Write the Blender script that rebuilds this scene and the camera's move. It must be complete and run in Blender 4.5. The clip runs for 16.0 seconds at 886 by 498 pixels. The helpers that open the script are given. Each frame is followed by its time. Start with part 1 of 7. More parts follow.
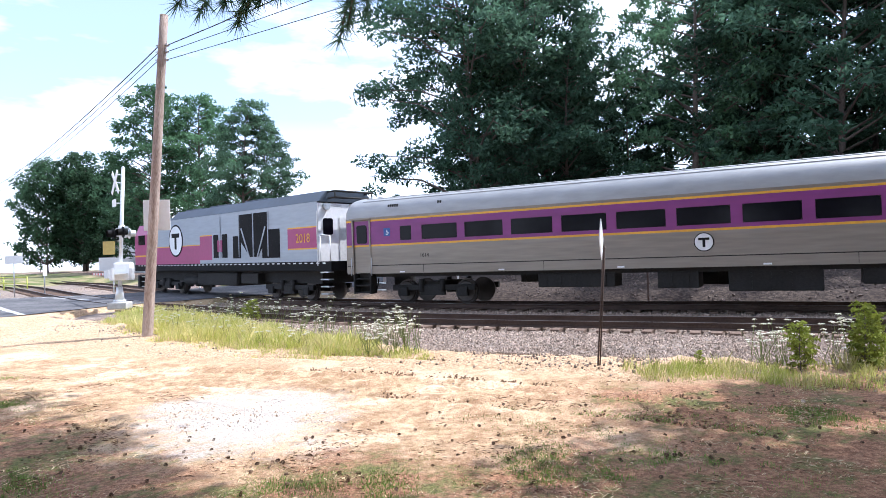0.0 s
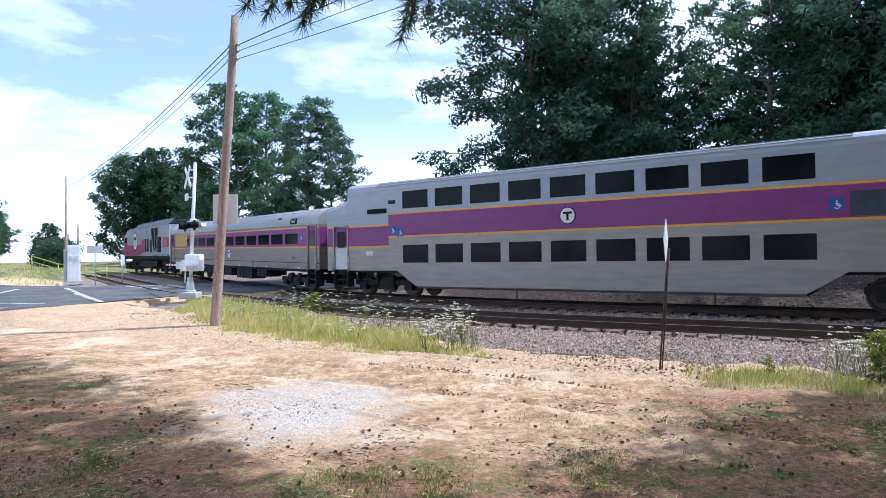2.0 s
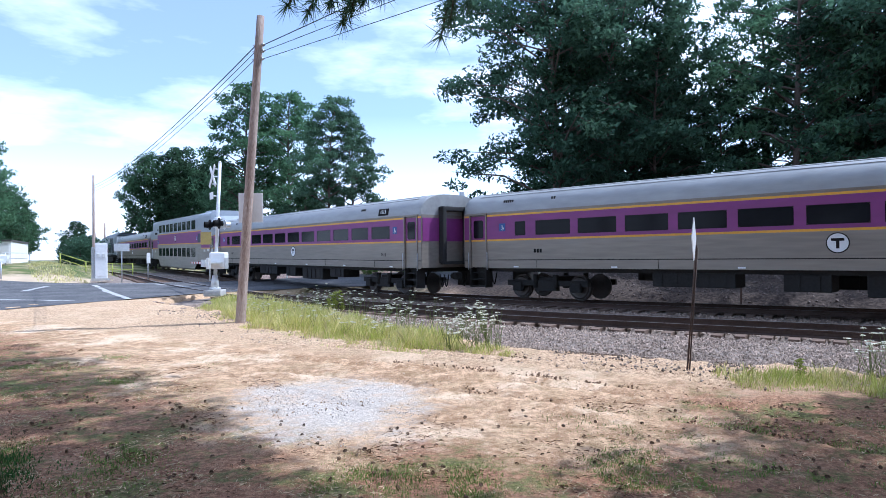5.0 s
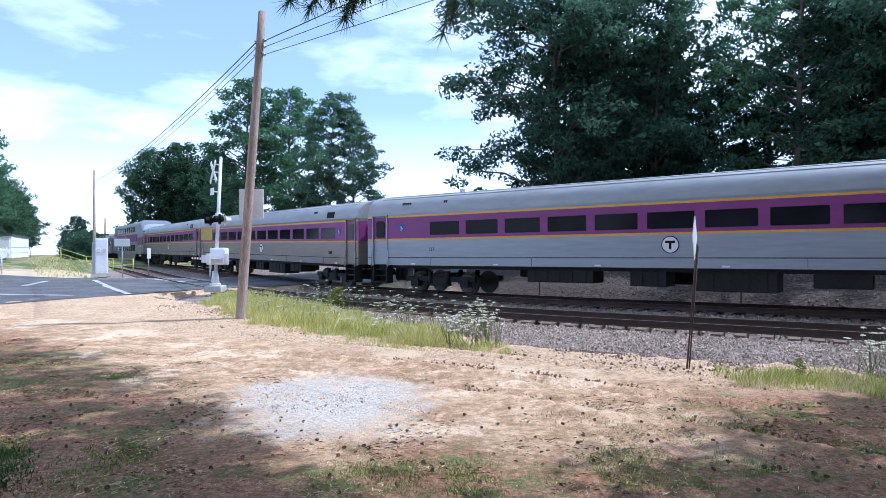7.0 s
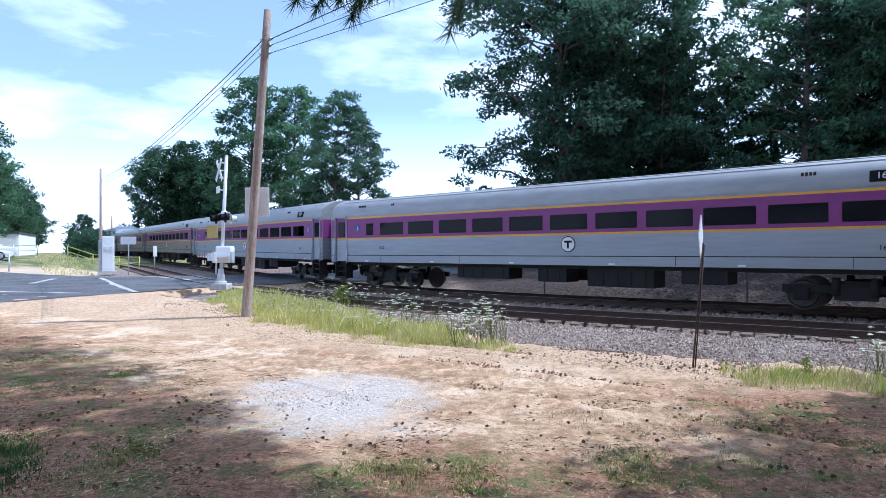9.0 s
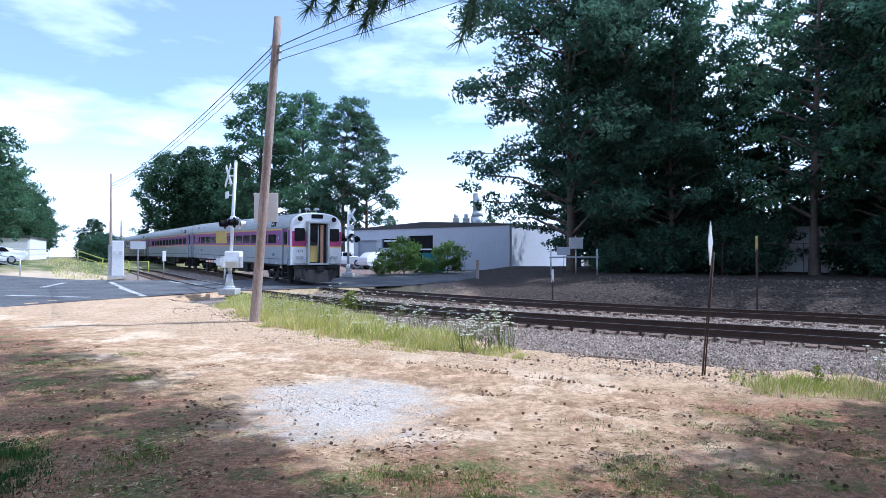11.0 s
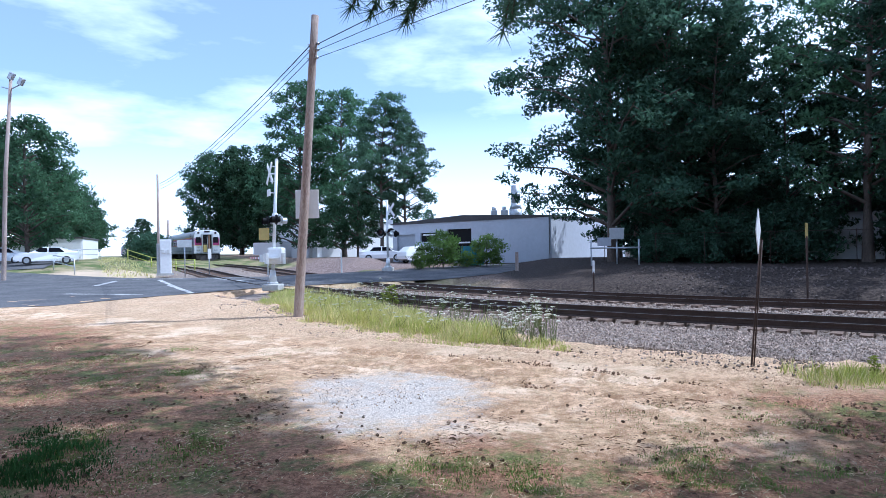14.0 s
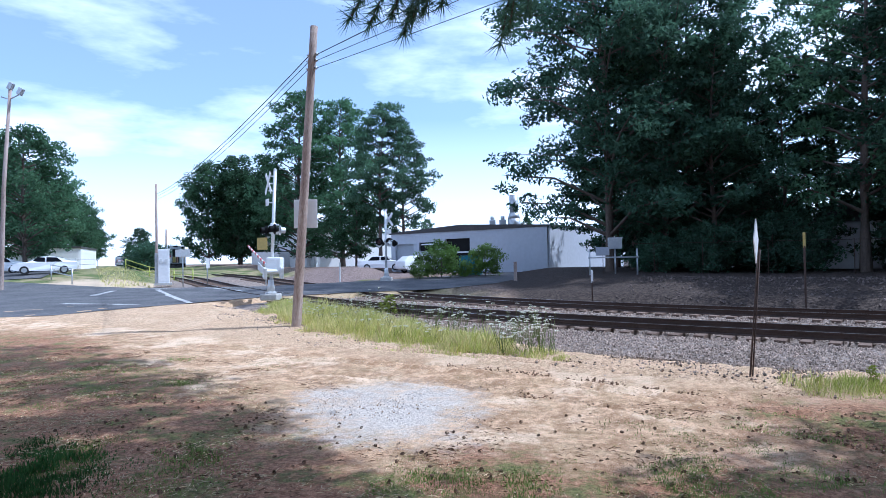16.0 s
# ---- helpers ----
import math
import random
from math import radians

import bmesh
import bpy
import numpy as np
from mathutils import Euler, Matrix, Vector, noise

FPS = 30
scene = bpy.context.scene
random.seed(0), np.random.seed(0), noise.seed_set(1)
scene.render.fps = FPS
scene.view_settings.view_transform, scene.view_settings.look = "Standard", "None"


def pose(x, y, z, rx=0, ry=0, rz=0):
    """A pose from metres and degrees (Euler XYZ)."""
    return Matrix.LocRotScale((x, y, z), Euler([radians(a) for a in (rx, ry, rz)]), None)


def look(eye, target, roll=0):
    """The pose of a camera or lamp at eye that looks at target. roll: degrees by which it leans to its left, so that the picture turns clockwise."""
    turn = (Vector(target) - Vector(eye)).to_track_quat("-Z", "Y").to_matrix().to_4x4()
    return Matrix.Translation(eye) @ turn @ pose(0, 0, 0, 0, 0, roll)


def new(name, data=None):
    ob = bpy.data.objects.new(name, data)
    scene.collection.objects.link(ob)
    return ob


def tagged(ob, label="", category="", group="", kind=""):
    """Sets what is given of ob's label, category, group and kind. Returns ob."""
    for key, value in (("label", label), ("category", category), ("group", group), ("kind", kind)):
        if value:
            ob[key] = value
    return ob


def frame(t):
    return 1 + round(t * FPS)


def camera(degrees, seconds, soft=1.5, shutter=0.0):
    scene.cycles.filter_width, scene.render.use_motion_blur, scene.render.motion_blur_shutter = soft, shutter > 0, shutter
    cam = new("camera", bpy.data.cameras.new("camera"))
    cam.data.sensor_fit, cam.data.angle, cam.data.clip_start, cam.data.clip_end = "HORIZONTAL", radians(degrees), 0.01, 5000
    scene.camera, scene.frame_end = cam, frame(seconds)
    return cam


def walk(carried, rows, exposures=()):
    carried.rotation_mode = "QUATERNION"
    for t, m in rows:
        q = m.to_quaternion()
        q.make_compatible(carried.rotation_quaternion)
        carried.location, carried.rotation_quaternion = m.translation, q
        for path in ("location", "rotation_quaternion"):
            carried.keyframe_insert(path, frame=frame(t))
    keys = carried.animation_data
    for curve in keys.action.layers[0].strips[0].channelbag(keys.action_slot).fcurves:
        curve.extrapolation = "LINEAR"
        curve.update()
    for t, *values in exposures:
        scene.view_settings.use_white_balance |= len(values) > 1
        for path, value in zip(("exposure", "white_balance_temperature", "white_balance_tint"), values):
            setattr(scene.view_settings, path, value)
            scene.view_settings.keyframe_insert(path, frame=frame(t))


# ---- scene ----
cam = camera(70.0, 16.0, soft=0.5)
PATH = [
    (0.0, pose(0.067, -0.006, 1.708, 90.83, 1.91, -6.80)),
    (0.5, pose(0.092, 0.015, 1.709, 89.54, 1.86, -2.36)),
    (1.0, pose(0.090, 0.013, 1.717, 90.26, 3.57, -1.57)),
    (1.5, pose(0.072, 0.012, 1.727, 90.61, 1.79, -1.49)),
    (2.0, pose(0.076, 0.008, 1.718, 90.68, 0.81, -1.45)),
    (2.5, pose(0.056, 0.005, 1.719, 90.85, 0.29, -1.61)),
    (3.0, pose(0.046, 0.008, 1.721, 91.04, 0.42, -1.57)),
    (3.5, pose(0.023, 0.004, 1.724, 91.49, 0.51, -0.79)),
    (4.0, pose(0.002, 0.003, 1.718, 91.17, 0.90, 0.03)),
    (6.5, pose(-0.021, 0.007, 1.716, 90.37, 0.43, 0.60)),
    (7.0, pose(-0.017, 0.009, 1.719, 90.32, 0.31, 0.38)),
    (7.5, pose(-0.018, 0.007, 1.717, 90.21, 0.35, 0.49)),
    (8.0, pose(-0.022, 0.006, 1.719, 90.14, 0.31, 0.68)),
    (10.5, pose(-0.034, 0.003, 1.727, 90.41, 0.16, 1.12)),
    (11.0, pose(-0.041, -0.000, 1.725, 90.69, 0.02, 1.50)),
    (11.5, pose(-0.038, -0.001, 1.725, 90.74, 0.05, 1.75)),
    (12.0, pose(-0.043, -0.003, 1.718, 90.59, 0.00, 1.95)),
    (12.5, pose(-0.046, -0.005, 1.718, 90.69, 0.44, 2.18)),
    (13.0, pose(-0.054, -0.005, 1.719, 90.47, 0.50, 2.70)),
    (13.5, pose(-0.080, -0.021, 1.723, 90.23, 0.97, 4.75)),
    (14.0, pose(-0.073, -0.023, 1.725, 90.11, 1.01, 4.98)),
    (14.5, pose(-0.066, -0.024, 1.725, 90.52, 0.94, 4.91)),
    (15.0, pose(-0.071, -0.025, 1.725, 90.60, 0.99, 4.91)),
    (15.5, pose(-0.066, -0.025, 1.724, 90.70, 0.79, 4.86)),
    (16.0, pose(-0.070, -0.025, 1.728, 90.97, 1.02, 4.84)),
]
walk(cam, PATH, exposures=[(0.0, 0.80, 5750, 14), (1.0, 0.48, 5600, 13), (3.5, 0.28, 5250, 12), (8.0, 0.24, 5050, 12), (13.0, 0.19, 4980, 11), (16.0, 0.09, 4950, 11)])

# ---- sky and sun ----
SUN_EL, SUN_AZ = radians(54), radians(12)
TO_SUN = Vector((math.cos(SUN_EL) * math.cos(SUN_AZ), math.cos(SUN_EL) * math.sin(SUN_AZ), math.sin(SUN_EL)))
world = bpy.data.worlds.new("sky")
scene.world = world
world.use_nodes = True
wn, wl = world.node_tree.nodes, world.node_tree.links
wn.clear()
sky = wn.new("ShaderNodeTexSky")
sky.sky_type, sky.sun_disc = "NISHITA", False
sky.sun_elevation, sky.sun_rotation = SUN_EL, math.pi / 2 - SUN_AZ
sky.dust_density, sky.ozone_density = 0.6, 3.0
coord, stretch, cloud, ramp, blend, bg, wout = [wn.new("ShaderNode" + k) for k in ("TexCoord", "Mapping", "TexNoise", "ValToRGB", "MixRGB", "Background", "OutputWorld")]
stretch.inputs["Scale"].default_value = (1.5, 1.2, 5.0)
stretch.inputs["Location"].default_value = (0.35, 0.1, 0.25)
cloud.inputs["Scale"].default_value, cloud.inputs["Detail"].default_value, cloud.inputs["Roughness"].default_value = 2.2, 6.0, 0.55
ramp.color_ramp.elements[0].position, ramp.color_ramp.elements[1].position = 0.43, 0.68
ramp.color_ramp.elements[0].color, ramp.color_ramp.elements[1].color = (0.16, 0.16, 0.16, 1), (0.9, 0.9, 0.9, 1)
blend.inputs["Color2"].default_value = (9.4, 9.7, 10.3, 1)
wl.new(coord.outputs["Generated"], stretch.inputs["Vector"])
wl.new(stretch.outputs["Vector"], cloud.inputs["Vector"])
wl.new(cloud.outputs["Fac"], ramp.inputs["Fac"])
# thicker cloud and haze low over the horizon
parts_of, low, most = wn.new("ShaderNodeSeparateXYZ"), wn.new("ShaderNodeMapRange"), wn.new("ShaderNodeMath")
low.inputs["From Min"].default_value, low.inputs["From Max"].default_value = 0.0, 0.26
low.inputs["To Min"].default_value, low.inputs["To Max"].default_value = 0.95, 0.0
most.operation = "MAXIMUM"
wl.new(coord.outputs["Generated"], parts_of.inputs[0])
wl.new(parts_of.outputs[2], low.inputs["Value"])
wl.new(low.outputs[0], most.inputs[0])
wl.new(ramp.outputs["Color"], most.inputs[1])
wl.new(most.outputs[0], blend.inputs["Fac"])
wl.new(sky.outputs["Color"], blend.inputs["Color1"])
wl.new(blend.outputs["Color"], bg.inputs["Color"])
bg.inputs["Strength"].default_value = 0.16
wl.new(bg.outputs["Background"], wout.inputs["Surface"])
sun = new("sun", bpy.data.lights.new("sun", "SUN"))
sun.data.energy, sun.data.angle, sun.data.color = 4.6, radians(0.6), (1.0, 0.95, 0.87)
sun.matrix_world = look(TO_SUN * 50, (0, 0, 0))

# ---- helpers of the place ----
rng = np.random.default_rng(7)


def smooth(a, b, x):
    t = np.clip((np.asarray(x, float) - a) / (b - a), 0, 1)
    return t * t * (3 - 2 * t)


def grade(y):
    return 0.5 * smooth(30, 62, y) + 0.2 * smooth(55, 95, y)


# far track's centre line, in the way the train goes
LINE = np.array([(175, -114.0), (60, -22.5), (30.3, 1.8), (12.36, 18.1), (5.64, 22.55), (-3.92, 31.6), (-8.7, 37.4), (-24.1, 59.3), (-44, 88), (-190, 299)])
SPACING = 5.2


def centre_line():
    n, chord = len(LINE), np.linalg.norm(np.diff(LINE, axis=0), axis=1)
    tang = np.zeros_like(LINE)
    for i in range(n):
        if 0 < i < n - 1:
            a, b = (LINE[i] - LINE[i - 1]) / chord[i - 1], (LINE[i + 1] - LINE[i]) / chord[i]
            tang[i] = (a * chord[i] + b * chord[i - 1]) / (chord[i] + chord[i - 1])
        else:
            tang[i] = (LINE[1] - LINE[0]) if i == 0 else (LINE[-1] - LINE[-2])
        tang[i] /= np.linalg.norm(tang[i])
    pts = []
    for i in range(n - 1):
        m = max(2, int(chord[i] / 0.5))
        for u in np.arange(m) / m:
            pts.append((2 * u**3 - 3 * u * u + 1) * LINE[i] + (u**3 - 2 * u * u + u) * chord[i] * tang[i]
                       + (3 * u * u - 2 * u**3) * LINE[i + 1] + (u**3 - u * u) * chord[i] * tang[i + 1])
    pts.append(LINE[-1])
    return np.array(pts)


CURVE = centre_line()
ARC = np.r_[0, np.cumsum(np.linalg.norm(np.diff(CURVE, axis=0), axis=1))]


def on_line(s, side=0.0):
    """The point of the far track at arc s, moved towards the camera's side by side metres, and the way along."""
    p = np.array([np.interp(s, ARC, CURVE[:, 0]), np.interp(s, ARC, CURVE[:, 1])])
    q = np.array([np.interp(s + 0.6, ARC, CURVE[:, 0]), np.interp(s + 0.6, ARC, CURVE[:, 1])])
    r = np.array([np.interp(s - 0.6, ARC, CURVE[:, 0]), np.interp(s - 0.6, ARC, CURVE[:, 1])])
    d = (q - r) / np.linalg.norm(q - r)
    return p + side * np.array([-d[1], d[0]]), d


COARSE = CURVE[::6]
C_DIR = np.gradient(COARSE, axis=0)
C_DIR /= np.linalg.norm(C_DIR, axis=1)[:, None]


def off_track(x, y):
    """Signed distance from the middle between the tracks, positive on the camera's side."""
    x, y = np.broadcast_arrays(np.asarray(x, float), np.asarray(y, float))
    out = np.empty(x.size)
    xf, yf = x.ravel(), y.ravel()
    for a in range(0, x.size, 4000):
        dx = xf[a:a + 4000, None] - COARSE[None, :, 0]
        dy = yf[a:a + 4000, None] - COARSE[None, :, 1]
        i = np.argmin(dx * dx + dy * dy, axis=1)
        j = np.arange(len(i))
        out[a:a + 4000] = -dx[j, i] * C_DIR[i, 1] + dy[j, i] * C_DIR[i, 0]
    return out.reshape(x.shape) - SPACING / 2


def flat_height(x, y):
    """The lie of the land with no cutting for the tracks."""
    x, y = np.asarray(x, float), np.asarray(y, float)
    return -0.2 + 0.2 * smooth(13, 25, y) + grade(y) + 0.5 * smooth(-24, -38, x) * smooth(36, 50, y) + 0.3 * smooth(-32, -37, x) * smooth(45, 50, y)


def height(x, y):
    d = off_track(x, y)
    z = flat_height(x, y)
    z = z - 0.45 * (1 - smooth(6.0, 7.6, d)) * smooth(-8.2, -6.6, d)
    bank = 0.55 * smooth(-6.5, -14, d) * smooth(1.0, 5.0, x) * smooth(70, 50, y)
    bank_left = 0.6 * smooth(-6.2, -9.5, d) * smooth(-10.5, -13, x) * smooth(90, 70, y)
    return z + bank + bank_left


SKIP_ROAD = [(-13.6, 26.8), (-11.8, 31.2), (-8, 34), (-3.4, 36.0), (-0.2, 41), (-6, 49.5), (-9, 46.8), (-12.3, 44), (-15.7, 41.4), (-23.4, 41.3)]


def inside(poly, x, y):
    c = np.zeros(np.shape(x), bool)
    j = len(poly) - 1
    for i in range(len(poly)):
        (xi, yi), (xj, yj) = poly[i], poly[j]
        c ^= ((yi > y) != (yj > y)) & (x < (xj - xi) * (y - yi) / (yj - yi + 1e-12) + xi)
        j = i
    return c


def road_mask(x, y):
    return sum(inside(SKIP_ROAD, x + a, y + b).astype(float) for a in (-0.5, 0, 0.5) for b in (-0.5, 0, 0.5)).clip(0, 1)


def ground_z(x, y):
    return float(height(np.array([x]), np.array([y]))[0])


# ---- materials ----
def mat(name, colour, rough=0.7, metal=0.0, vary=0.25, scale=6.0, bump=0.0, bump_scale=40.0, second=None, spec=0.5, stretch=None, per=0.0, translucent=0.0):
    m = bpy.data.materials.new(name)
    m.use_nodes = True
    n, l = m.node_tree.nodes, m.node_tree.links
    b = n["Principled BSDF"]
    b.inputs["Roughness"].default_value, b.inputs["Metallic"].default_value = rough, metal
    b.inputs["Specular IOR Level"].default_value = spec
    tc = n.new("ShaderNodeTexCoord")
    mp = n.new("ShaderNodeMapping")
    mp.inputs["Scale"].default_value = stretch or (1, 1, 1)
    l.new(tc.outputs["Object"], mp.inputs["Vector"])
    big, small = n.new("ShaderNodeTexNoise"), n.new("ShaderNodeTexNoise")
    big.inputs["Scale"].default_value, small.inputs["Scale"].default_value = scale * 0.22, scale * 2.7
    big.inputs["Detail"].default_value = small.inputs["Detail"].default_value = 5
    l.new(mp.outputs["Vector"], big.inputs["Vector"])
    l.new(mp.outputs["Vector"], small.inputs["Vector"])
    add = n.new("ShaderNodeMath")
    add.operation = "ADD"
    l.new(big.outputs["Fac"], add.inputs[0])
    l.new(small.outputs["Fac"], add.inputs[1])
    r = n.new("ShaderNodeMapRange")
    r.inputs["From Min"].default_value, r.inputs["From Max"].default_value = 0.7, 1.3
    l.new(add.outputs[0], r.inputs["Value"])
    mix = n.new("ShaderNodeMixRGB")
    dark = second or tuple(c * (1 - vary) for c in colour)
    light = colour if second else tuple(min(1, c * (1 + vary)) for c in colour)
    mix.inputs["Color1"].default_value, mix.inputs["Color2"].default_value = (*dark, 1), (*light, 1)
    l.new(r.outputs[0], mix.inputs["Fac"])
    out = mix.outputs[0]
    if per:
        info, geo = n.new("ShaderNodeObjectInfo"), n.new("ShaderNodeNewGeometry")
        su = n.new("ShaderNodeMath")
        su.operation = "ADD"
        l.new(info.outputs["Random"], su.inputs[0])
        l.new(geo.outputs["Random Per Island"], su.inputs[1])
        pr = n.new("ShaderNodeMapRange")
        pr.inputs["From Max"].default_value = 2.0
        pr.inputs["To Min"].default_value, pr.inputs["To Max"].default_value = 1 - per, 1 + per
        l.new(su.outputs[0], pr.inputs["Value"])
        hs = n.new("ShaderNodeHueSaturation")
        l.new(pr.outputs[0], hs.inputs["Value"])
        l.new(out, hs.inputs["Color"])
        out = hs.outputs[0]
    l.new(out, b.inputs["Base Color"])
    if bump:
        bn, bt = n.new("ShaderNodeBump"), n.new("ShaderNodeTexNoise")
        bt.inputs["Scale"].default_value, bt.inputs["Detail"].default_value = bump_scale, 6
        bn.inputs["Strength"].default_value, bn.inputs["Distance"].default_value = bump, 0.02
        l.new(mp.outputs["Vector"], bt.inputs["Vector"])
        l.new(bt.outputs["Fac"], bn.inputs["Height"])
        l.new(bn.outputs[0], b.inputs["Normal"])
    if translucent:
        tr, ms = n.new("ShaderNodeBsdfTranslucent"), n.new("ShaderNodeMixShader")
        l.new(out, tr.inputs["Color"])
        ms.inputs["Fac"].default_value = translucent
        l.new(b.outputs[0], ms.inputs[1])
        l.new(tr.outputs[0], ms.inputs[2])
        l.new(ms.outputs[0], n["Material Output"].inputs["Surface"])
    return m


M_STEEL = mat("brushed stainless steel, grimy", (0.26, 0.23, 0.195), 0.5, 0.3, 0.16, 1.2, 0.08, 60, stretch=(0.3, 1, 3))
M_STEEL_LOW = mat("stainless steel with road dust", (0.33, 0.31, 0.28), 0.5, 0.3, 0.18, 1.2, 0.06, 60, stretch=(0.3, 1, 2))
M_STEEL_CLEAN = mat("brushed stainless steel", (0.31, 0.34, 0.375), 0.45, 0.3, 0.12, 1.2, 0.06, 60, stretch=(0.3, 1, 3))
M_ROOF = mat("car roof steel", (0.34, 0.345, 0.345), 0.5, 0.25, 0.15, 1.5, 0.1, 30, stretch=(0.3, 1, 1))
M_SILVER = mat("silver paint", (0.33, 0.365, 0.41), 0.45, 0.2, 0.1, 1.5, stretch=(0.3, 1, 2))
M_PURPLE = mat("purple paint", (0.21, 0.035, 0.19), 0.45, 0.0, 0.12, 2.0, stretch=(0.3, 1, 1))
M_MAROON = mat("red purple paint", (0.33, 0.03, 0.14), 0.4, 0.0, 0.1, 2.0)
M_YELLOW = mat("yellow stripe paint", (0.70, 0.36, 0.03), 0.5, 0.0, 0.12, 3.0)
M_UNDER = mat("sooty underframe", (0.018, 0.017, 0.016), 0.8, 0.1, 0.4, 5.0, 0.3, 25)
M_BLACK = mat("black paint", (0.009, 0.009, 0.010), 0.7, 0.0, 0.3, 4.0, spec=0.15)
M_NAVY = mat("dark blue roof paint", (0.035, 0.05, 0.07), 0.5, 0.0, 0.2, 2.0)
M_RUBBER = mat("black rubber", (0.02, 0.02, 0.021), 0.85, 0.0, 0.3, 8.0)
M_GLASS = mat("dark tinted glass", (0.005, 0.005, 0.008), 0.12, 0.0, 0.2, 2.0, spec=0.12)
M_WHEEL = mat("worn wheel steel", (0.08, 0.07, 0.065), 0.5, 0.6, 0.3, 10)
M_WHITE = mat("white paint", (0.74, 0.75, 0.76), 0.45, 0.0, 0.08, 2.5, 0.05, 50)
M_DULLWHITE = mat("weathered white paint", (0.62, 0.63, 0.63), 0.6, 0.0, 0.14, 3.0, 0.1, 40)
M_RED = mat("red reflective paint", (0.50, 0.04, 0.03), 0.5, 0.0, 0.12, 3.0)
M_BLUE = mat("blue sign paint", (0.03, 0.09, 0.30), 0.5, 0.0, 0.1, 3.0)
M_GALV = mat("galvanised steel", (0.46, 0.48, 0.50), 0.42, 0.6, 0.14, 6.0)
M_ALU = mat("aluminium paint", (0.66, 0.68, 0.70), 0.4, 0.35, 0.1, 4.0)
M_TAN = mat("faded yellow sign", (0.42, 0.33, 0.10), 0.6, 0.0, 0.12, 4.0)
M_RUST = mat("rusty steel", (0.085, 0.05, 0.035), 0.8, 0.2, 0.4, 9.0, 0.3, 60, second=(0.045, 0.03, 0.025))
M_BROWN = mat("tan door edge paint", (0.42, 0.24, 0.15), 0.6, 0.0, 0.2, 6.0)
M_RAIL = mat("rusty rail side", (0.075, 0.046, 0.034), 0.75, 0.2, 0.3, 7.0, 0.3, 50)
M_RAILTOP = mat("worn rail head", (0.30, 0.27, 0.25), 0.32, 0.85, 0.2, 5.0)
M_TIE = mat("weathered tie timber", (0.14, 0.10, 0.078), 0.95, 0.0, 0.35, 7.0, 0.6, 30, per=0.3, spec=0.1)
M_BALLAST = mat("ballast bed", (0.35, 0.28, 0.225), 0.95, 0.0, 0.0, 26.0, 1.0, 34, second=(0.09, 0.066, 0.055))
M_STONE = mat("crushed stone", (0.31, 0.24, 0.19), 0.9, 0.0, 0.4, 20.0, 0.3, 60, per=0.9)
M_CLOD = mat("sandy clods", (0.58, 0.41, 0.27), 0.95, 0.0, 0.3, 20.0, per=0.6)
M_STRAW = mat("dry straw", (0.62, 0.48, 0.29), 0.9, 0.0, 0.3, 6.0, per=0.5)
M_TWIG = mat("dark dead needles", (0.17, 0.088, 0.045), 0.9, 0.0, 0.3, 6.0, per=0.6)
M_DARKGRASS = mat("dark weed leaves", (0.06, 0.13, 0.035), 0.75, 0.0, 0.3, 3.0, per=0.5, translucent=0.25, spec=0.15)
M_DRYGRASS = mat("pale dry grass", (0.60, 0.55, 0.26), 0.85, 0.0, 0.2, 1.0, per=0.4, translucent=0.3, spec=0.1)
M_ASPHALT = mat("worn asphalt", (0.155, 0.150, 0.150), 0.9, 0.0, 0.25, 2.2, 0.5, 90, second=(0.055, 0.057, 0.063), spec=0.25)
M_LINE = mat("worn road paint", (0.66, 0.65, 0.62), 0.8, 0.0, 0.0, 5.0, 0.2, 60, second=(0.13, 0.13, 0.13))
M_CONCRETE = mat("concrete", (0.45, 0.44, 0.42), 0.9, 0.0, 0.18, 5.0, 0.4, 50)
M_POLE = mat("weathered pole timber", (0.50, 0.41, 0.36), 0.9, 0.0, 0.0, 9.0, 0.7, 26, second=(0.20, 0.135, 0.105), stretch=(2.2, 2.2, 0.35))
M_BARK = mat("bark", (0.11, 0.085, 0.068), 0.95, 0.0, 0.4, 7.0, 0.9, 14, stretch=(1, 1, 0.3))
M_LEAF = mat("oak leaves", (0.088, 0.165, 0.088), 0.7, 0.0, 0.5, 0.5, per=0.8, translucent=0.5, spec=0.15)
M_LEAF2 = mat("dark leaves", (0.066, 0.124, 0.078), 0.7, 0.0, 0.5, 0.5, per=0.8, translucent=0.5, spec=0.15)
M_LEAF3 = mat("bright shrub leaves", (0.13, 0.22, 0.04), 0.5, 0.0, 0.4, 1.5, per=0.5, translucent=0.4)
M_NEEDLE = mat("pine needles", (0.095, 0.165, 0.10), 0.75, 0.0, 0.4, 0.8, per=0.5, translucent=0.35, spec=0.15)
M_GRASS = mat("grass blades", (0.33, 0.40, 0.08), 0.7, 0.0, 0.0, 1.2, per=0.5, second=(0.56, 0.51, 0.17), translucent=0.5, spec=0.2)
M_LAWN = mat("short green grass", (0.20, 0.29, 0.07), 0.8, 0.0, 0.3, 2.0, per=0.5, translucent=0.3, spec=0.15)
M_GOLDENROD = mat("yellow green weed leaves", (0.26, 0.30, 0.05), 0.7, 0.0, 0.3, 3.0, per=0.5, translucent=0.3, spec=0.2)
M_FLOWER = mat("white umbels", (0.72, 0.72, 0.60), 0.8, 0.0, 0.15, 8.0)
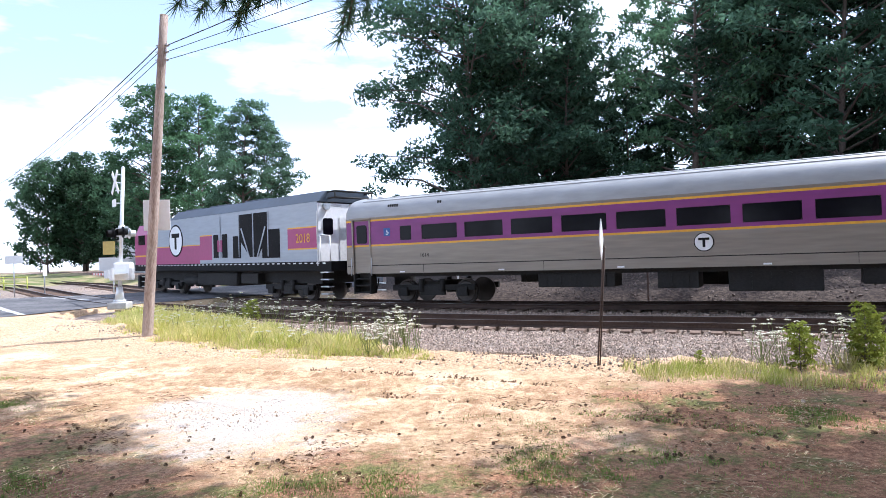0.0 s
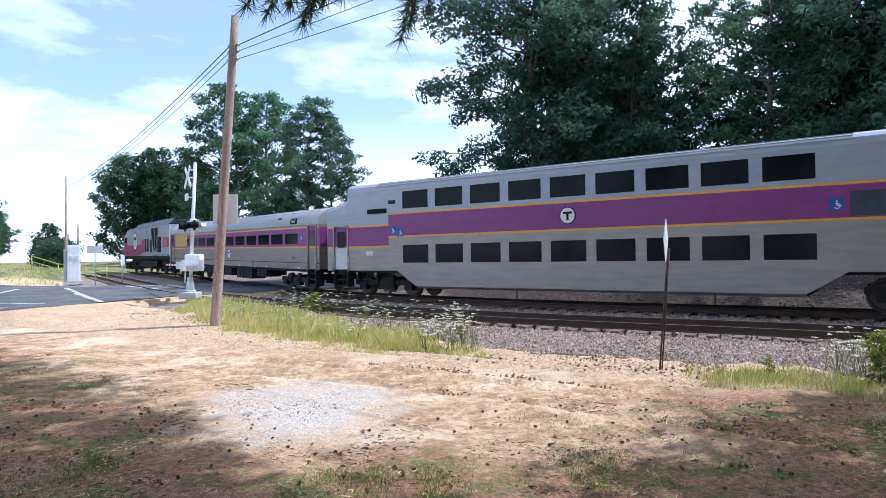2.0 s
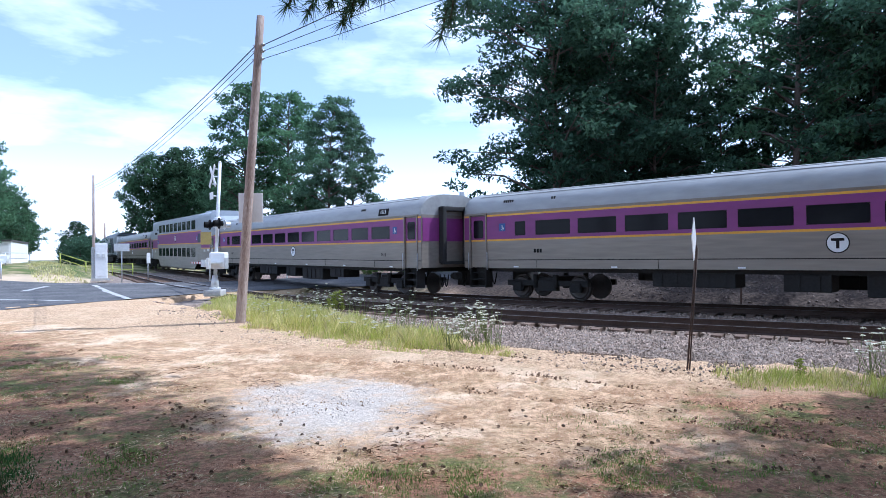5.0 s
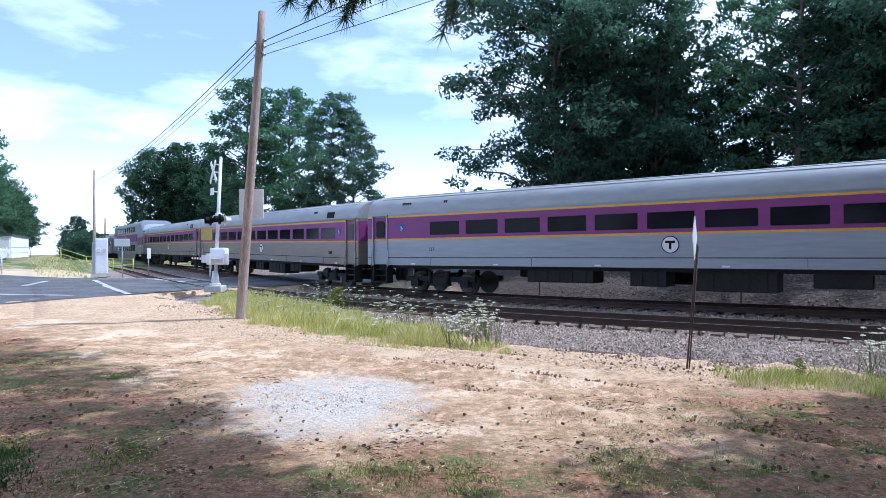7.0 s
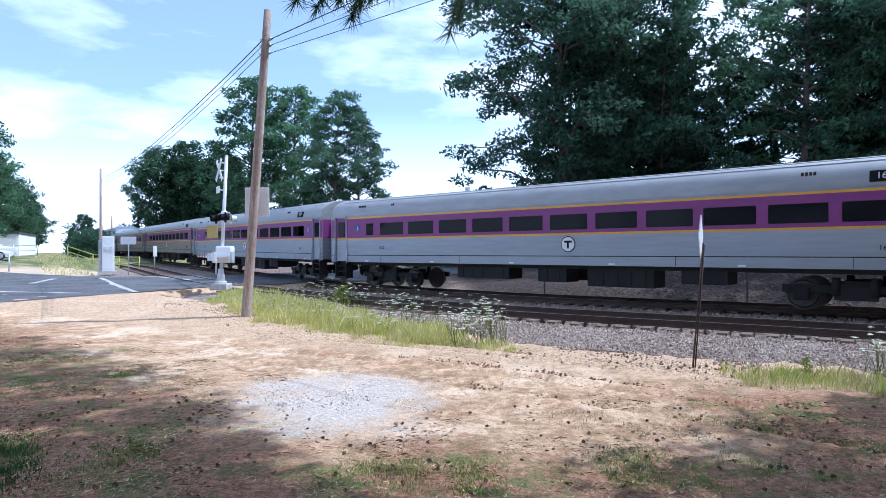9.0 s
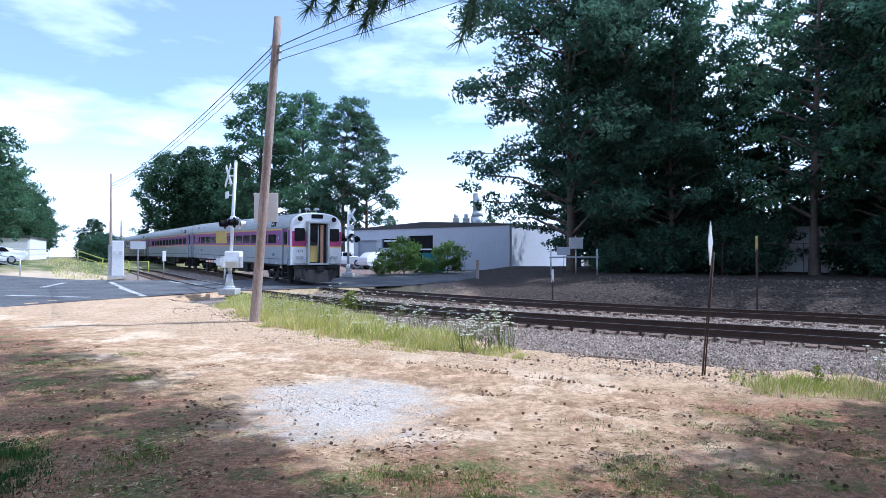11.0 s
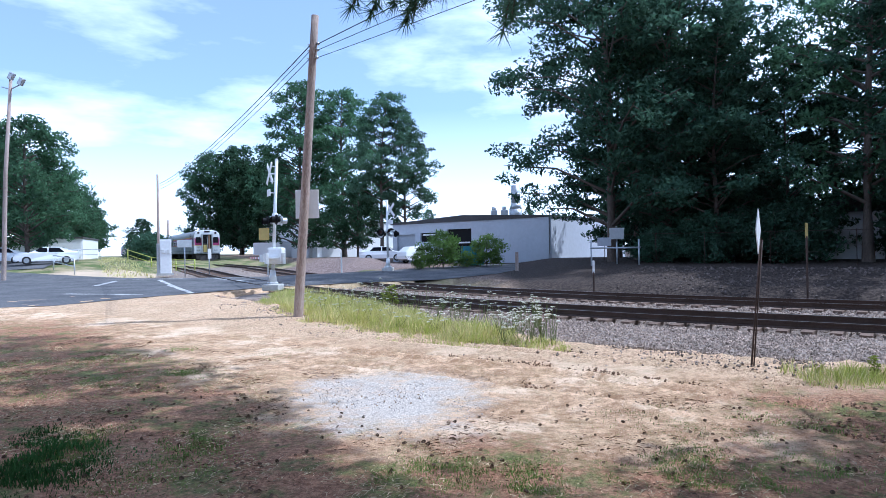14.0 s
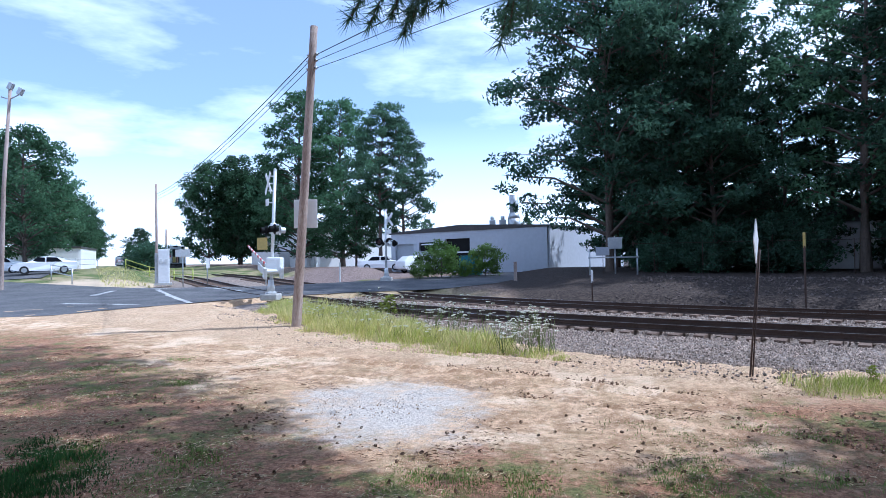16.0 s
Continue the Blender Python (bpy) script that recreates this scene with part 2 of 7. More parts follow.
M_STEM = mat("flower stems", (0.16, 0.20, 0.06), 0.7, 0.0, 0.2, 8.0)
M_GRAVEL = mat("pale gravel", (0.50, 0.44, 0.39), 0.95, 0.0, 0.15, 20.0, per=0.3)
M_SOIL = mat("dark damp soil", (0.19, 0.115, 0.068), 0.95, 0.0, 0.35, 14.0, per=0.5)
M_MOULD = mat("dead wood and stones", (0.13, 0.10, 0.085), 0.95, 0.0, 0.3, 12.0, per=0.6)
M_CONE = mat("pine cone scales", (0.14, 0.085, 0.052), 0.9, 0.0, 0.4, 30.0, per=0.4)
M_WALL = mat("grey painted block wall", (0.46, 0.48, 0.53), 0.85, 0.0, 0.07, 1.2, 0.15, 30)
M_EAVE = mat("dark eaves", (0.06, 0.055, 0.055), 0.8, 0.0, 0.3, 4)
M_WALLWHITE = mat("white metal cladding", (0.78, 0.78, 0.77), 0.7, 0.0, 0.05, 2.0)
M_DOORGREY = mat("grey roller door", (0.36, 0.38, 0.42), 0.6, 0.0, 0.1, 3.0)
M_BIN = mat("teal steel bin", (0.03, 0.20, 0.27), 0.55, 0.0, 0.2, 3.0)
M_CARPAINT = mat("white car paint", (0.80, 0.81, 0.82), 0.2, 0.0, 0.03, 2.0, spec=0.6)
M_YGREEN = mat("yellow green rail paint", (0.48, 0.52, 0.10), 0.6, 0.0, 0.15, 4.0)
M_WIRE = mat("black cable", (0.012, 0.012, 0.013), 0.6, 0.0, 0.1, 4.0)
M_LAMP = mat("dark lamp lens", (0.05, 0.012, 0.012), 0.25, 0.0, 0.2, 6.0)


def ground_material():
    """Sandy lot, grey gravel patch, pine litter, thin turf and far meadow, each with its own place."""
    m = bpy.data.materials.new("sandy lot and turf")
    m.use_nodes = True
    n, l = m.node_tree.nodes, m.node_tree.links
    b = n["Principled BSDF"]
    b.inputs["Roughness"].default_value, b.inputs["Specular IOR Level"].default_value = 0.95, 0.2
    tc = n.new("ShaderNodeTexCoord")

    def tex(scale, detail=6, rough=0.6, stretch=None):
        t = n.new("ShaderNodeTexNoise")
        t.inputs["Scale"].default_value, t.inputs["Detail"].default_value, t.inputs["Roughness"].default_value = scale, detail, rough
        if stretch:
            mp = n.new("ShaderNodeMapping")
            mp.inputs["Scale"].default_value = stretch[:3]
            mp.inputs["Rotation"].default_value = (0, 0, stretch[3])
            l.new(tc.outputs["Object"], mp.inputs["Vector"])
            l.new(mp.outputs["Vector"], t.inputs["Vector"])
        else:
            l.new(tc.outputs["Object"], t.inputs["Vector"])
        return t.outputs["Fac"]

    def step(value, a, c):
        r = n.new("ShaderNodeMapRange")
        r.interpolation_type = "SMOOTHSTEP"
        r.inputs["From Min"].default_value, r.inputs["From Max"].default_value = a, c
        l.new(value, r.inputs["Value"])
        return r.outputs[0]

    def math2(op, a, c):
        k = n.new("ShaderNodeMath")
        k.operation = op
        for i, v in enumerate((a, c)):
            if isinstance(v, (int, float)):
                k.inputs[i].default_value = v
            else:
                l.new(v, k.inputs[i])
        return k.outputs[0]

    def mix(fac, a, c):
        k = n.new("ShaderNodeMixRGB")
        l.new(fac, k.inputs["Fac"])
        for i, v in (("Color1", a), ("Color2", c)):
            if isinstance(v, tuple):
                k.inputs[i].default_value = (*v, 1)
            else:
                l.new(v, k.inputs[i])
        return k.outputs[0]

    xyz = n.new("ShaderNodeSeparateXYZ")
    l.new(tc.outputs["Object"], xyz.inputs[0])
    x, y = xyz.outputs[0], xyz.outputs[1]
    edge = math2("MULTIPLY", math2("SUBTRACT", tex(0.9, 9, 0.75), 0.5), 5.0)
    fine = tex(34, 8, 0.75)
    grit = tex(17, 9, 0.8)
    streak = math2("ADD", math2("MULTIPLY", tex(2.6, 10, 0.78, (1.0, 1.2, 1.0, -0.35)), 0.55), math2("MULTIPLY", tex(6.0, 9, 0.78), 0.45))
    sand = mix(step(streak, 0.42, 0.58), (0.36, 0.215, 0.115), (0.74, 0.50, 0.305))
    sand = mix(step(tex(0.55, 9, 0.75), 0.50, 0.60), sand, (0.82, 0.61, 0.41))
    sand = mix(step(grit, 0.53, 0.62), sand, (0.36, 0.21, 0.12))
    sand = mix(step(fine, 0.57, 0.66), sand, (0.17, 0.098, 0.055))
    sand = mix(step(tex(41, 5, 0.7), 0.60, 0.68), sand, (0.85, 0.71, 0.55))
    # darker stony dirt towards the ballast
    dirt = mix(step(grit, 0.42, 0.58), (0.30, 0.19, 0.108), (0.74, 0.53, 0.345))
    side = math2("ADD", math2("ADD", math2("MULTIPLY", x, 0.51), math2("MULTIPLY", y, 0.86)), math2("MULTIPLY", edge, 0.35))
    sand = mix(math2("MULTIPLY", step(side, 9.0, 10.3), 0.75), sand, dirt)
    # reddish litter of needles under the pines
    litter = mix(step(tex(15, 9, 0.8), 0.42, 0.60), (0.19, 0.085, 0.045), (0.47, 0.245, 0.14))
    litter = mix(step(tex(38, 6, 0.75), 0.58, 0.66), litter, (0.66, 0.44, 0.27))
    litter = mix(step(fine, 0.56, 0.66), litter, (0.085, 0.043, 0.022))
    a = math2("ADD", math2("ADD", math2("MULTIPLY", x, 0.72), math2("MULTIPLY", y, 0.70)), edge)
    left = step(math2("MULTIPLY", a, -1.0), -4.0, -2.6)
    near = step(math2("MULTIPLY", math2("ADD", y, edge), -1.0), -6.6, -5.4)
    right = math2("MULTIPLY", step(math2("ADD", x, edge), 2.2, 3.6), step(math2("MULTIPLY", y, -1.0), -9.5, -8.0))
    under = math2("MAXIMUM", math2("MAXIMUM", left, near), right)
    under = math2("MULTIPLY", under, step(math2("MULTIPLY", math2("ADD", y, edge), -1.0), -19.0, -15.0))
    col = mix(math2("MULTIPLY", under, 0.9), sand, litter)
    # thin turf in patches
    turf = mix(step(tex(22, 8, 0.8), 0.40, 0.60), (0.075, 0.09, 0.03), (0.24, 0.24, 0.08))
    patchy = math2("MULTIPLY", step(tex(1.6, 10, 0.8), 0.47, 0.60), math2("ADD", math2("MULTIPLY", under, 0.75), 0.15))
    col = mix(patchy, col, turf)
    # grey gravel patch
    gx = math2("ADD", math2("MULTIPLY", math2("ADD", x, 1.55), 0.95), math2("MULTIPLY", math2("SUBTRACT", y, 8.3), 0.30))
    gy = math2("SUBTRACT", math2("MULTIPLY", math2("SUBTRACT", y, 8.3), 0.95), math2("MULTIPLY", math2("ADD", x, 1.55), 0.30))
    rad = math2("ADD", math2("MULTIPLY", math2("SUBTRACT", tex(3.0, 10, 0.82), 0.5), 3.6), math2("ADD", math2("POWER", math2("DIVIDE", gx, 1.25), 2.0), math2("POWER", math2("DIVIDE", gy, 1.75), 2.0)))
    gravel = mix(step(tex(30, 8, 0.8), 0.40, 0.60), (0.44, 0.37, 0.305), (0.76, 0.67, 0.575))
    col = mix(step(math2("MULTIPLY", math2("ADD", rad, math2("MULTIPLY", edge, 0.7)), -1.0), -1.5, 0.0), col, gravel)
    # meadow and verge beyond the lot
    meadow = mix(step(tex(0.5, 7, 0.6), 0.4, 0.62), (0.10, 0.13, 0.04), (0.30, 0.25, 0.14))
    far = step(math2("ADD", y, math2("MULTIPLY", edge, 2.0)), 30.0, 40.0)
    col = mix(far, col, meadow)
    # pale sandy apron beyond the road
    apron = math2("ADD", math2("POWER", math2("DIVIDE", math2("ADD", x, 28.0), 5.5), 2.0), math2("POWER", math2("DIVIDE", math2("SUBTRACT", y, 45.0), 5.0), 2.0))
    col = mix(math2("MULTIPLY", step(math2("MULTIPLY", math2("ADD", apron, math2("MULTIPLY", edge, 0.5)), -1.0), -1.6, -0.7), 0.8), col, (0.60, 0.46, 0.33))
    # brown mulch bank across the far track
    mulch = mix(step(tex(9, 8, 0.7), 0.38, 0.64), (0.075, 0.050, 0.038), (0.33, 0.24, 0.185))
    over = math2("ADD", math2("MULTIPLY", x, 0.82), math2("MULTIPLY", y, 0.57))
    col = mix(math2("MULTIPLY", step(over, 18.0, 20.5), step(math2("MULTIPLY", over, -1.0), -46.0, -36.0)), col, mulch)
    # pinkish mulch mound between crossing and workshop
    mound = mix(step(tex(7, 8, 0.75), 0.4, 0.62), (0.11, 0.078, 0.066), (0.31, 0.235, 0.205))
    ring = math2("ADD", math2("POWER", math2("DIVIDE", math2("ADD", x, 14.5), 8.0), 2.0), math2("POWER", math2("DIVIDE", math2("SUBTRACT", y, 56.0), 8.5), 2.0))
    col = mix(step(math2("MULTIPLY", math2("ADD", ring, math2("MULTIPLY", edge, 0.2)), -1.0), -1.15, -0.85), col, mound)
    # leaf mould under the wood across the tracks, darkened to paint in its shade
    shaded_mould = mix(step(tex(8, 8, 0.7), 0.4, 0.65), (0.025, 0.018, 0.015), (0.10, 0.075, 0.06))
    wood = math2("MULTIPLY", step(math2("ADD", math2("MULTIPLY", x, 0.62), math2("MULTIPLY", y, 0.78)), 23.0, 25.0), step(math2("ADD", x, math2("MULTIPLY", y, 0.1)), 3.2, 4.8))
    col = mix(wood, col, shaded_mould)
    l.new(col, b.inputs["Base Color"])
    bn = n.new("ShaderNodeBump")
    bn.inputs["Strength"].default_value, bn.inputs["Distance"].default_value = 0.9, 0.05
    l.new(math2("ADD", math2("MULTIPLY", streak, 1.1), math2("ADD", math2("MULTIPLY", grit, 0.5), math2("MULTIPLY", fine, 0.25))), bn.inputs["Height"])
    l.new(bn.outputs[0], b.inputs["Normal"])
    return m


M_GROUND = ground_material()


# ---- mesh helpers ----
def box(bm, c, s, m=None, mi=0, bevel=0.0):
    """A box of size s round c, turned by the matrix m about c."""
    vs = []
    for i in range(8):
        v = Vector(((i & 1) - 0.5, (i >> 1 & 1) - 0.5, (i >> 2) - 0.5))
        v = Vector((v.x * s[0], v.y * s[1], v.z * s[2]))
        vs.append(bm.verts.new((m @ v if m else v) + Vector(c)))
    fs = [bm.faces.new([vs[k] for k in q]) for q in ((0, 2, 3, 1), (4, 5, 7, 6), (0, 1, 5, 4), (2, 6, 7, 3), (0, 4, 6, 2), (1, 3, 7, 5))]
    for f in fs:
        f.material_index = mi
    if bevel:
        es = {e for f in fs for e in f.edges}
        bmesh.ops.bevel(bm, geom=list(es), offset=bevel, segments=2, affect="EDGES", profile=0.6)
    return bm


def tube(bm, a, b, r1, r2=None, n=10, mi=0, caps=True):
    """A round bar from a to b."""
    a, b = Vector(a), Vector(b)
    r2 = r1 if r2 is None else r2
    q = (b - a).to_track_quat("Z", "Y")
    rings = []
    for p, r in ((a, r1), (b, r2)):
        rings.append([bm.verts.new(p + q @ Vector((r * math.cos(k * math.tau / n), r * math.sin(k * math.tau / n), 0))) for k in range(n)])
    for k in range(n):
        f = bm.faces.new((rings[0][k], rings[0][(k + 1) % n], rings[1][(k + 1) % n], rings[1][k]))
        f.smooth, f.material_index = True, mi
    if caps:
        bm.faces.new(rings[0][::-1]).material_index = mi
        bm.faces.new(rings[1]).material_index = mi
    return bm


def chain(bm, pts, radii, n=8):
    """A bent, tapering bar through pts."""
    rings = []
    for i, p in enumerate(pts):
        a, b = Vector(pts[max(0, i - 1)]), Vector(pts[min(len(pts) - 1, i + 1)])
        q = (b - a).to_track_quat("Z", "Y")
        rings.append([bm.verts.new(Vector(p) + q @ Vector((radii[i] * math.cos(k * math.tau / n), radii[i] * math.sin(k * math.tau / n), 0))) for k in range(n)])
    for r, s in zip(rings, rings[1:]):
        for k in range(n):
            bm.faces.new((r[k], r[(k + 1) % n], s[(k + 1) % n], s[k])).smooth = True
    bm.faces.new(rings[-1])
    return bm


def loft(bm, outline, x0, x1, mi=0, caps=True):
    """A prism of the (y, z) outline from x0 to x1."""
    a = [bm.verts.new((x0, y, z)) for y, z in outline]
    b = [bm.verts.new((x1, y, z)) for y, z in outline]
    n = len(outline)
    for k in range(n):
        bm.faces.new((a[k], a[(k + 1) % n], b[(k + 1) % n], b[k])).material_index = mi
    if caps:
        bm.faces.new(a[::-1]).material_index = mi
        bm.faces.new(b).material_index = mi
    return bm


def mesh_of(bm, name, *mats):
    bmesh.ops.recalc_face_normals(bm, faces=bm.faces)
    me = bpy.data.meshes.new(name)
    bm.to_mesh(me)
    bm.free()
    for m in mats:
        me.materials.append(m)
    return me


def part(name, bm, material, parent, label="", at=None):
    """ONE mesh object under a thing or a part. bm: a bmesh or a finished mesh."""
    if isinstance(bm, bmesh.types.BMesh):
        bm = mesh_of(bm, name, *(material if isinstance(material, (list, tuple)) else (material,)))
    ob = new(name, bm)
    ob.parent = parent
    if at is not None:
        ob.matrix_basis = at if isinstance(at, Matrix) else Matrix.Translation(at)
    if label:
        ob["label"] = label
    return ob


def raw(name, verts, faces, *mats, smooth_faces=False):
    me = bpy.data.meshes.new(name)
    me.from_pydata(np.asarray(verts).tolist() if not isinstance(verts, list) else verts, [], faces.tolist() if not isinstance(faces, list) else faces)
    for m in mats:
        me.materials.append(m)
    if smooth_faces:
        me.polygons.foreach_set("use_smooth", np.ones(len(me.polygons), bool))
    return me


def thing(name, label, category, at=None, group="", kind=""):
    ob = tagged(new(name), label, category, group, kind)
    if at is not None:
        ob.matrix_basis = at
    return ob


def bm_():
    return bmesh.new()


def lettering(text, size):
    """The mesh of a line of text, centred, in the plane x-y."""
    cu = bpy.data.curves.new("lettering", "FONT")
    cu.body, cu.size, cu.align_x, cu.align_y, cu.extrude = text, size, "CENTER", "CENTER", 0.002
    ob = bpy.data.objects.new("lettering", cu)
    me = bpy.data.meshes.new_from_object(ob)
    bpy.data.objects.remove(ob)
    return me


# ---- ground, road and tracks ----
def build_ground():
    def axis(fine_a, fine_b, step, far):
        core = np.arange(fine_a, fine_b + 1e-6, step)
        out_lo, out_hi, d = [], [], step
        a, b = fine_a, fine_b
        while b < far:
            d *= 1.12
            a, b = a - d, b + d
            out_lo.append(a), out_hi.append(b)
        return np.r_[out_lo[::-1], core, out_hi]

    xs, ys = axis(-13, 13, 0.15, 3000), axis(3.5, 24, 0.15, 3000)
    gx, gy = np.meshgrid(xs, ys)
    z = height(gx, gy)
    close = smooth(32, 22, gy) * smooth(30, 18, np.abs(gx)) * smooth(-2, 1, gy)
    bumps = np.array([noise.noise(Vector((a * 0.9, b * 0.9, 0))) * 0.03 + noise.noise(Vector((a * 2.6, b * 2.6, 5))) * 0.016 for a, b in zip(gx.ravel(), gy.ravel())]).reshape(gx.shape)
    # wheel ruts along the lot's edge
    rut = gy - (14.4 - 0.62 * gx - 0.03 * gx * gx)
    ruts = sum(-0.075 * np.exp(-((rut + o) / 0.16) ** 2) + 0.05 * np.exp(-((rut + o + 0.3) / 0.15) ** 2) for o in (1.7, 2.3, 3.5, 4.1, 5.3)) * smooth(-5, -3, gx) * smooth(5, 3.5, gx)
    d = off_track(gx, gy)
    fray = np.array([noise.noise(Vector((a * 1.1, b * 1.1, 8))) + 0.6 * noise.noise(Vector((a * 3.1, b * 3.1, 6))) for a, b in zip(gx.ravel(), gy.ravel())]).reshape(gx.shape)
    on_road = road_mask(gx, gy)
    z = z * (1 - on_road) + (flat_height(gx, gy) - 0.025) * on_road
    z = z + 0.10 * fray * (1 - on_road) * smooth(4.6, 6.0, d) * smooth(9.0, 7.4, d) * close
    z = z + (bumps + ruts) * close * (1 - on_road)
    nx, ny = len(xs), len(ys)
    i = np.arange(nx * ny).reshape(ny, nx)
    faces = np.stack([i[:-1, :-1], i[:-1, 1:], i[1:, 1:], i[1:, :-1]], -1).reshape(-1, 4)
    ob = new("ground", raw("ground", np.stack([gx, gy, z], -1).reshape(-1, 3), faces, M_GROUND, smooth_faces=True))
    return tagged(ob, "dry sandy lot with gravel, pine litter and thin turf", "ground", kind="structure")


def strip(name, near, far, lift, across, material, z_of=flat_height):
    """A surface between two edge lines given as matching points."""
    near, far = np.array(near, float), np.array(far, float)
    k = np.linspace(0, len(near) - 1, (len(near) - 1) * 10 + 1)
    a = np.stack([np.interp(k, np.arange(len(near)), near[:, c]) for c in (0, 1)], 1)
    b = np.stack([np.interp(k, np.arange(len(far)), far[:, c]) for c in (0, 1)], 1)
    u = np.linspace(0, 1, across)[None, :, None]
    p = a[:, None] * (1 - u) + b[:, None] * u
    wob = 0.25 * np.array([noise.noise(Vector((q[0] * 0.7, q[1] * 0.7, 3))) for q in p[:, 0]])
    p[:, 0, 1] += wob
    z = z_of(p[..., 0], p[..., 1]) + lift
    n, m = p.shape[:2]
    i = np.arange(n * m).reshape(n, m)
    faces = np.stack([i[:-1, :-1], i[:-1, 1:], i[1:, 1:], i[1:, :-1]], -1).reshape(-1, 4)
    return new(name, raw(name, np.concatenate([p, z[..., None]], -1).reshape(-1, 3), faces, material, smooth_faces=True))


def build_road():
    near = [(-95, 0), (-40, 13), (-16, 21.5), (-13.6, 26.8), (-11.8, 31.2), (-8, 34), (-3.4, 36.0), (-0.2, 41), (1.8, 47), (8, 50), (25, 52)]
    far = [(-95, 60), (-40, 46), (-30, 43.4), (-23.4, 41.3), (-15.7, 41.4), (-12.3, 44), (-9, 46.8), (-6, 49.5), (-2, 54), (4, 56.5), (25, 62)]
    road = tagged(strip("road", near, far, 0.012, 14, M_ASPHALT), "worn grey asphalt road over the tracks", "road", kind="structure")
    for k, (a, b, w) in enumerate([((-22.0, 39.3), (-13.6, 26.9), 0.28), ((-24.5, 40.4), (-15.5, 40.6), 0.14), ((-23.0, 34.2), (-24.6, 38.8), 0.35),
                                   ((-20.0, 27.5), (-15.6, 26.2), 0.4), ((-14.8, 36.4), (-18.6, 40.0), 0.3)]):
        a, b = np.array(a), np.array(b)
        d = (b - a) / np.linalg.norm(b - a)
        side = np.array([-d[1], d[0]]) * w / 2
        ts = np.linspace(0, 1, 9)[:, None]
        c = a * (1 - ts) + b * ts
        ln = strip("road_marking", c - side, c + side, 0.022, 3, M_LINE)
        tagged(ln, "worn white painted road line", "road marking", kind="structure")


def build_lot():
    near = [(-80, 30), (-60, 38), (-47, 43.5), (-36.0, 47.3)]
    far = [(-95, 52), (-72, 58), (-53, 60), (-41.5, 60)]
    tagged(strip("parking_lot", near, far, 0.03, 12, M_ASPHALT), "dark asphalt parking lot beside the road", "parking lot", kind="structure")


def build_bed():
    s = np.arange(60, 480, 1.0)
    prof = [(-6.4, -0.62), (-5.2, -0.30), (-4.2, -0.24), (0, -0.25), (SPACING / 2 + 0.66, -0.245), (SPACING / 2 + 0.8, -0.37), (SPACING / 2 + 1.2, -0.37), (SPACING / 2 + 1.36, -0.24), (4.0, -0.235), (5.4, -0.27), (7.4, -0.42)]
    verts = []
    for a in s:
        for o, z in prof:
            p, d = on_line(a, SPACING / 2 + o)
            verts.append((p[0], p[1], z + float(grade(on_line(a)[0][1])) + 0.02 * noise.noise(Vector((p[0], p[1], 0)))))
    n, m = len(s), len(prof)
    i = np.arange(n * m).reshape(n, m)
    faces = np.stack([i[:-1, :-1], i[:-1, 1:], i[1:, 1:], i[1:, :-1]], -1).reshape(-1, 4)
    ob = new("track_bed", raw("track_bed", verts, faces, M_BALLAST, smooth_faces=True))
    tagged(ob, "grey crushed stone ballast under two railway tracks", "track bed", kind="structure")


RAIL = [(-0.075, -0.17), (-0.07, -0.155), (-0.012, -0.13), (-0.012, -0.05), (-0.036, -0.035), (-0.036, -0.004), (0.036, -0.004), (0.036, -0.035), (0.012, -0.05), (0.012, -0.13), (0.07, -0.155), (0.075, -0.17)]


def build_rails():
    s = np.arange(64, 470, 1.5)
    for side in (0.0, SPACING):
        track = thing("railway_track", "rusty steel rails on timber ties", "railway track", kind="structure")
        for g in (-0.755, 0.755):
            verts, faces = [], []
            for a in s:
                for o, z in RAIL:
                    p, d = on_line(a, side + g + o)
                    verts.append((p[0], p[1], z + float(grade(on_line(a)[0][1]))))
            m = len(RAIL)
            for k in range(len(s) - 1):
                for j in range(m):
                    faces.append((k * m + j, k * m + (j + 1) % m, (k + 1) * m + (j + 1) % m, (k + 1) * m + j))
            me = raw("rail", verts, faces, M_RAIL, M_RAILTOP)
            idx = np.zeros(len(faces), int)
            idx[5::m] = 1
            me.polygons.foreach_set("material_index", idx)
            part("rail", me, None, track)
        TRACKS.append(track)


TRACKS = []
build_ground()
build_road()
build_lot()
build_bed()
build_rails()


# ---- the train ----
HALF = 1.6


def roof_arc(y, z0, z1, n=9, flat=2.6):
    """A domed roof line from (y, z0) over (0, z1) to (-y, z0)."""
    pts = []
    for k in range(n + 1):
        a = math.pi * k / n
        c, s = math.cos(a), math.sin(a)
        pts.append((y * math.copysign(abs(c) ** (2 / flat), c), z0 + (z1 - z0) * abs(s) ** (2 / flat)))
    return pts


def side_grid(bm, y, xs, zs, skip, paint):
    """One car side as a grid of panels in the plane y; skip(x, z) leaves openings, paint(x, z) picks the material."""
    vs = {}

    def v(i, j):
        if (i, j) not in vs:
            vs[i, j] = bm.verts.new((xs[i], y, zs[j]))
        return vs[i, j]

    for i in range(len(xs) - 1):
        for j in range(len(zs) - 1):
            cx, cz = (xs[i] + xs[i + 1]) / 2, (zs[j] + zs[j + 1]) / 2
            if skip(cx, cz):
                continue
            bm.faces.new((v(i, j), v(i + 1, j), v(i + 1, j + 1), v(i, j + 1))).material_index = paint(cx, cz)


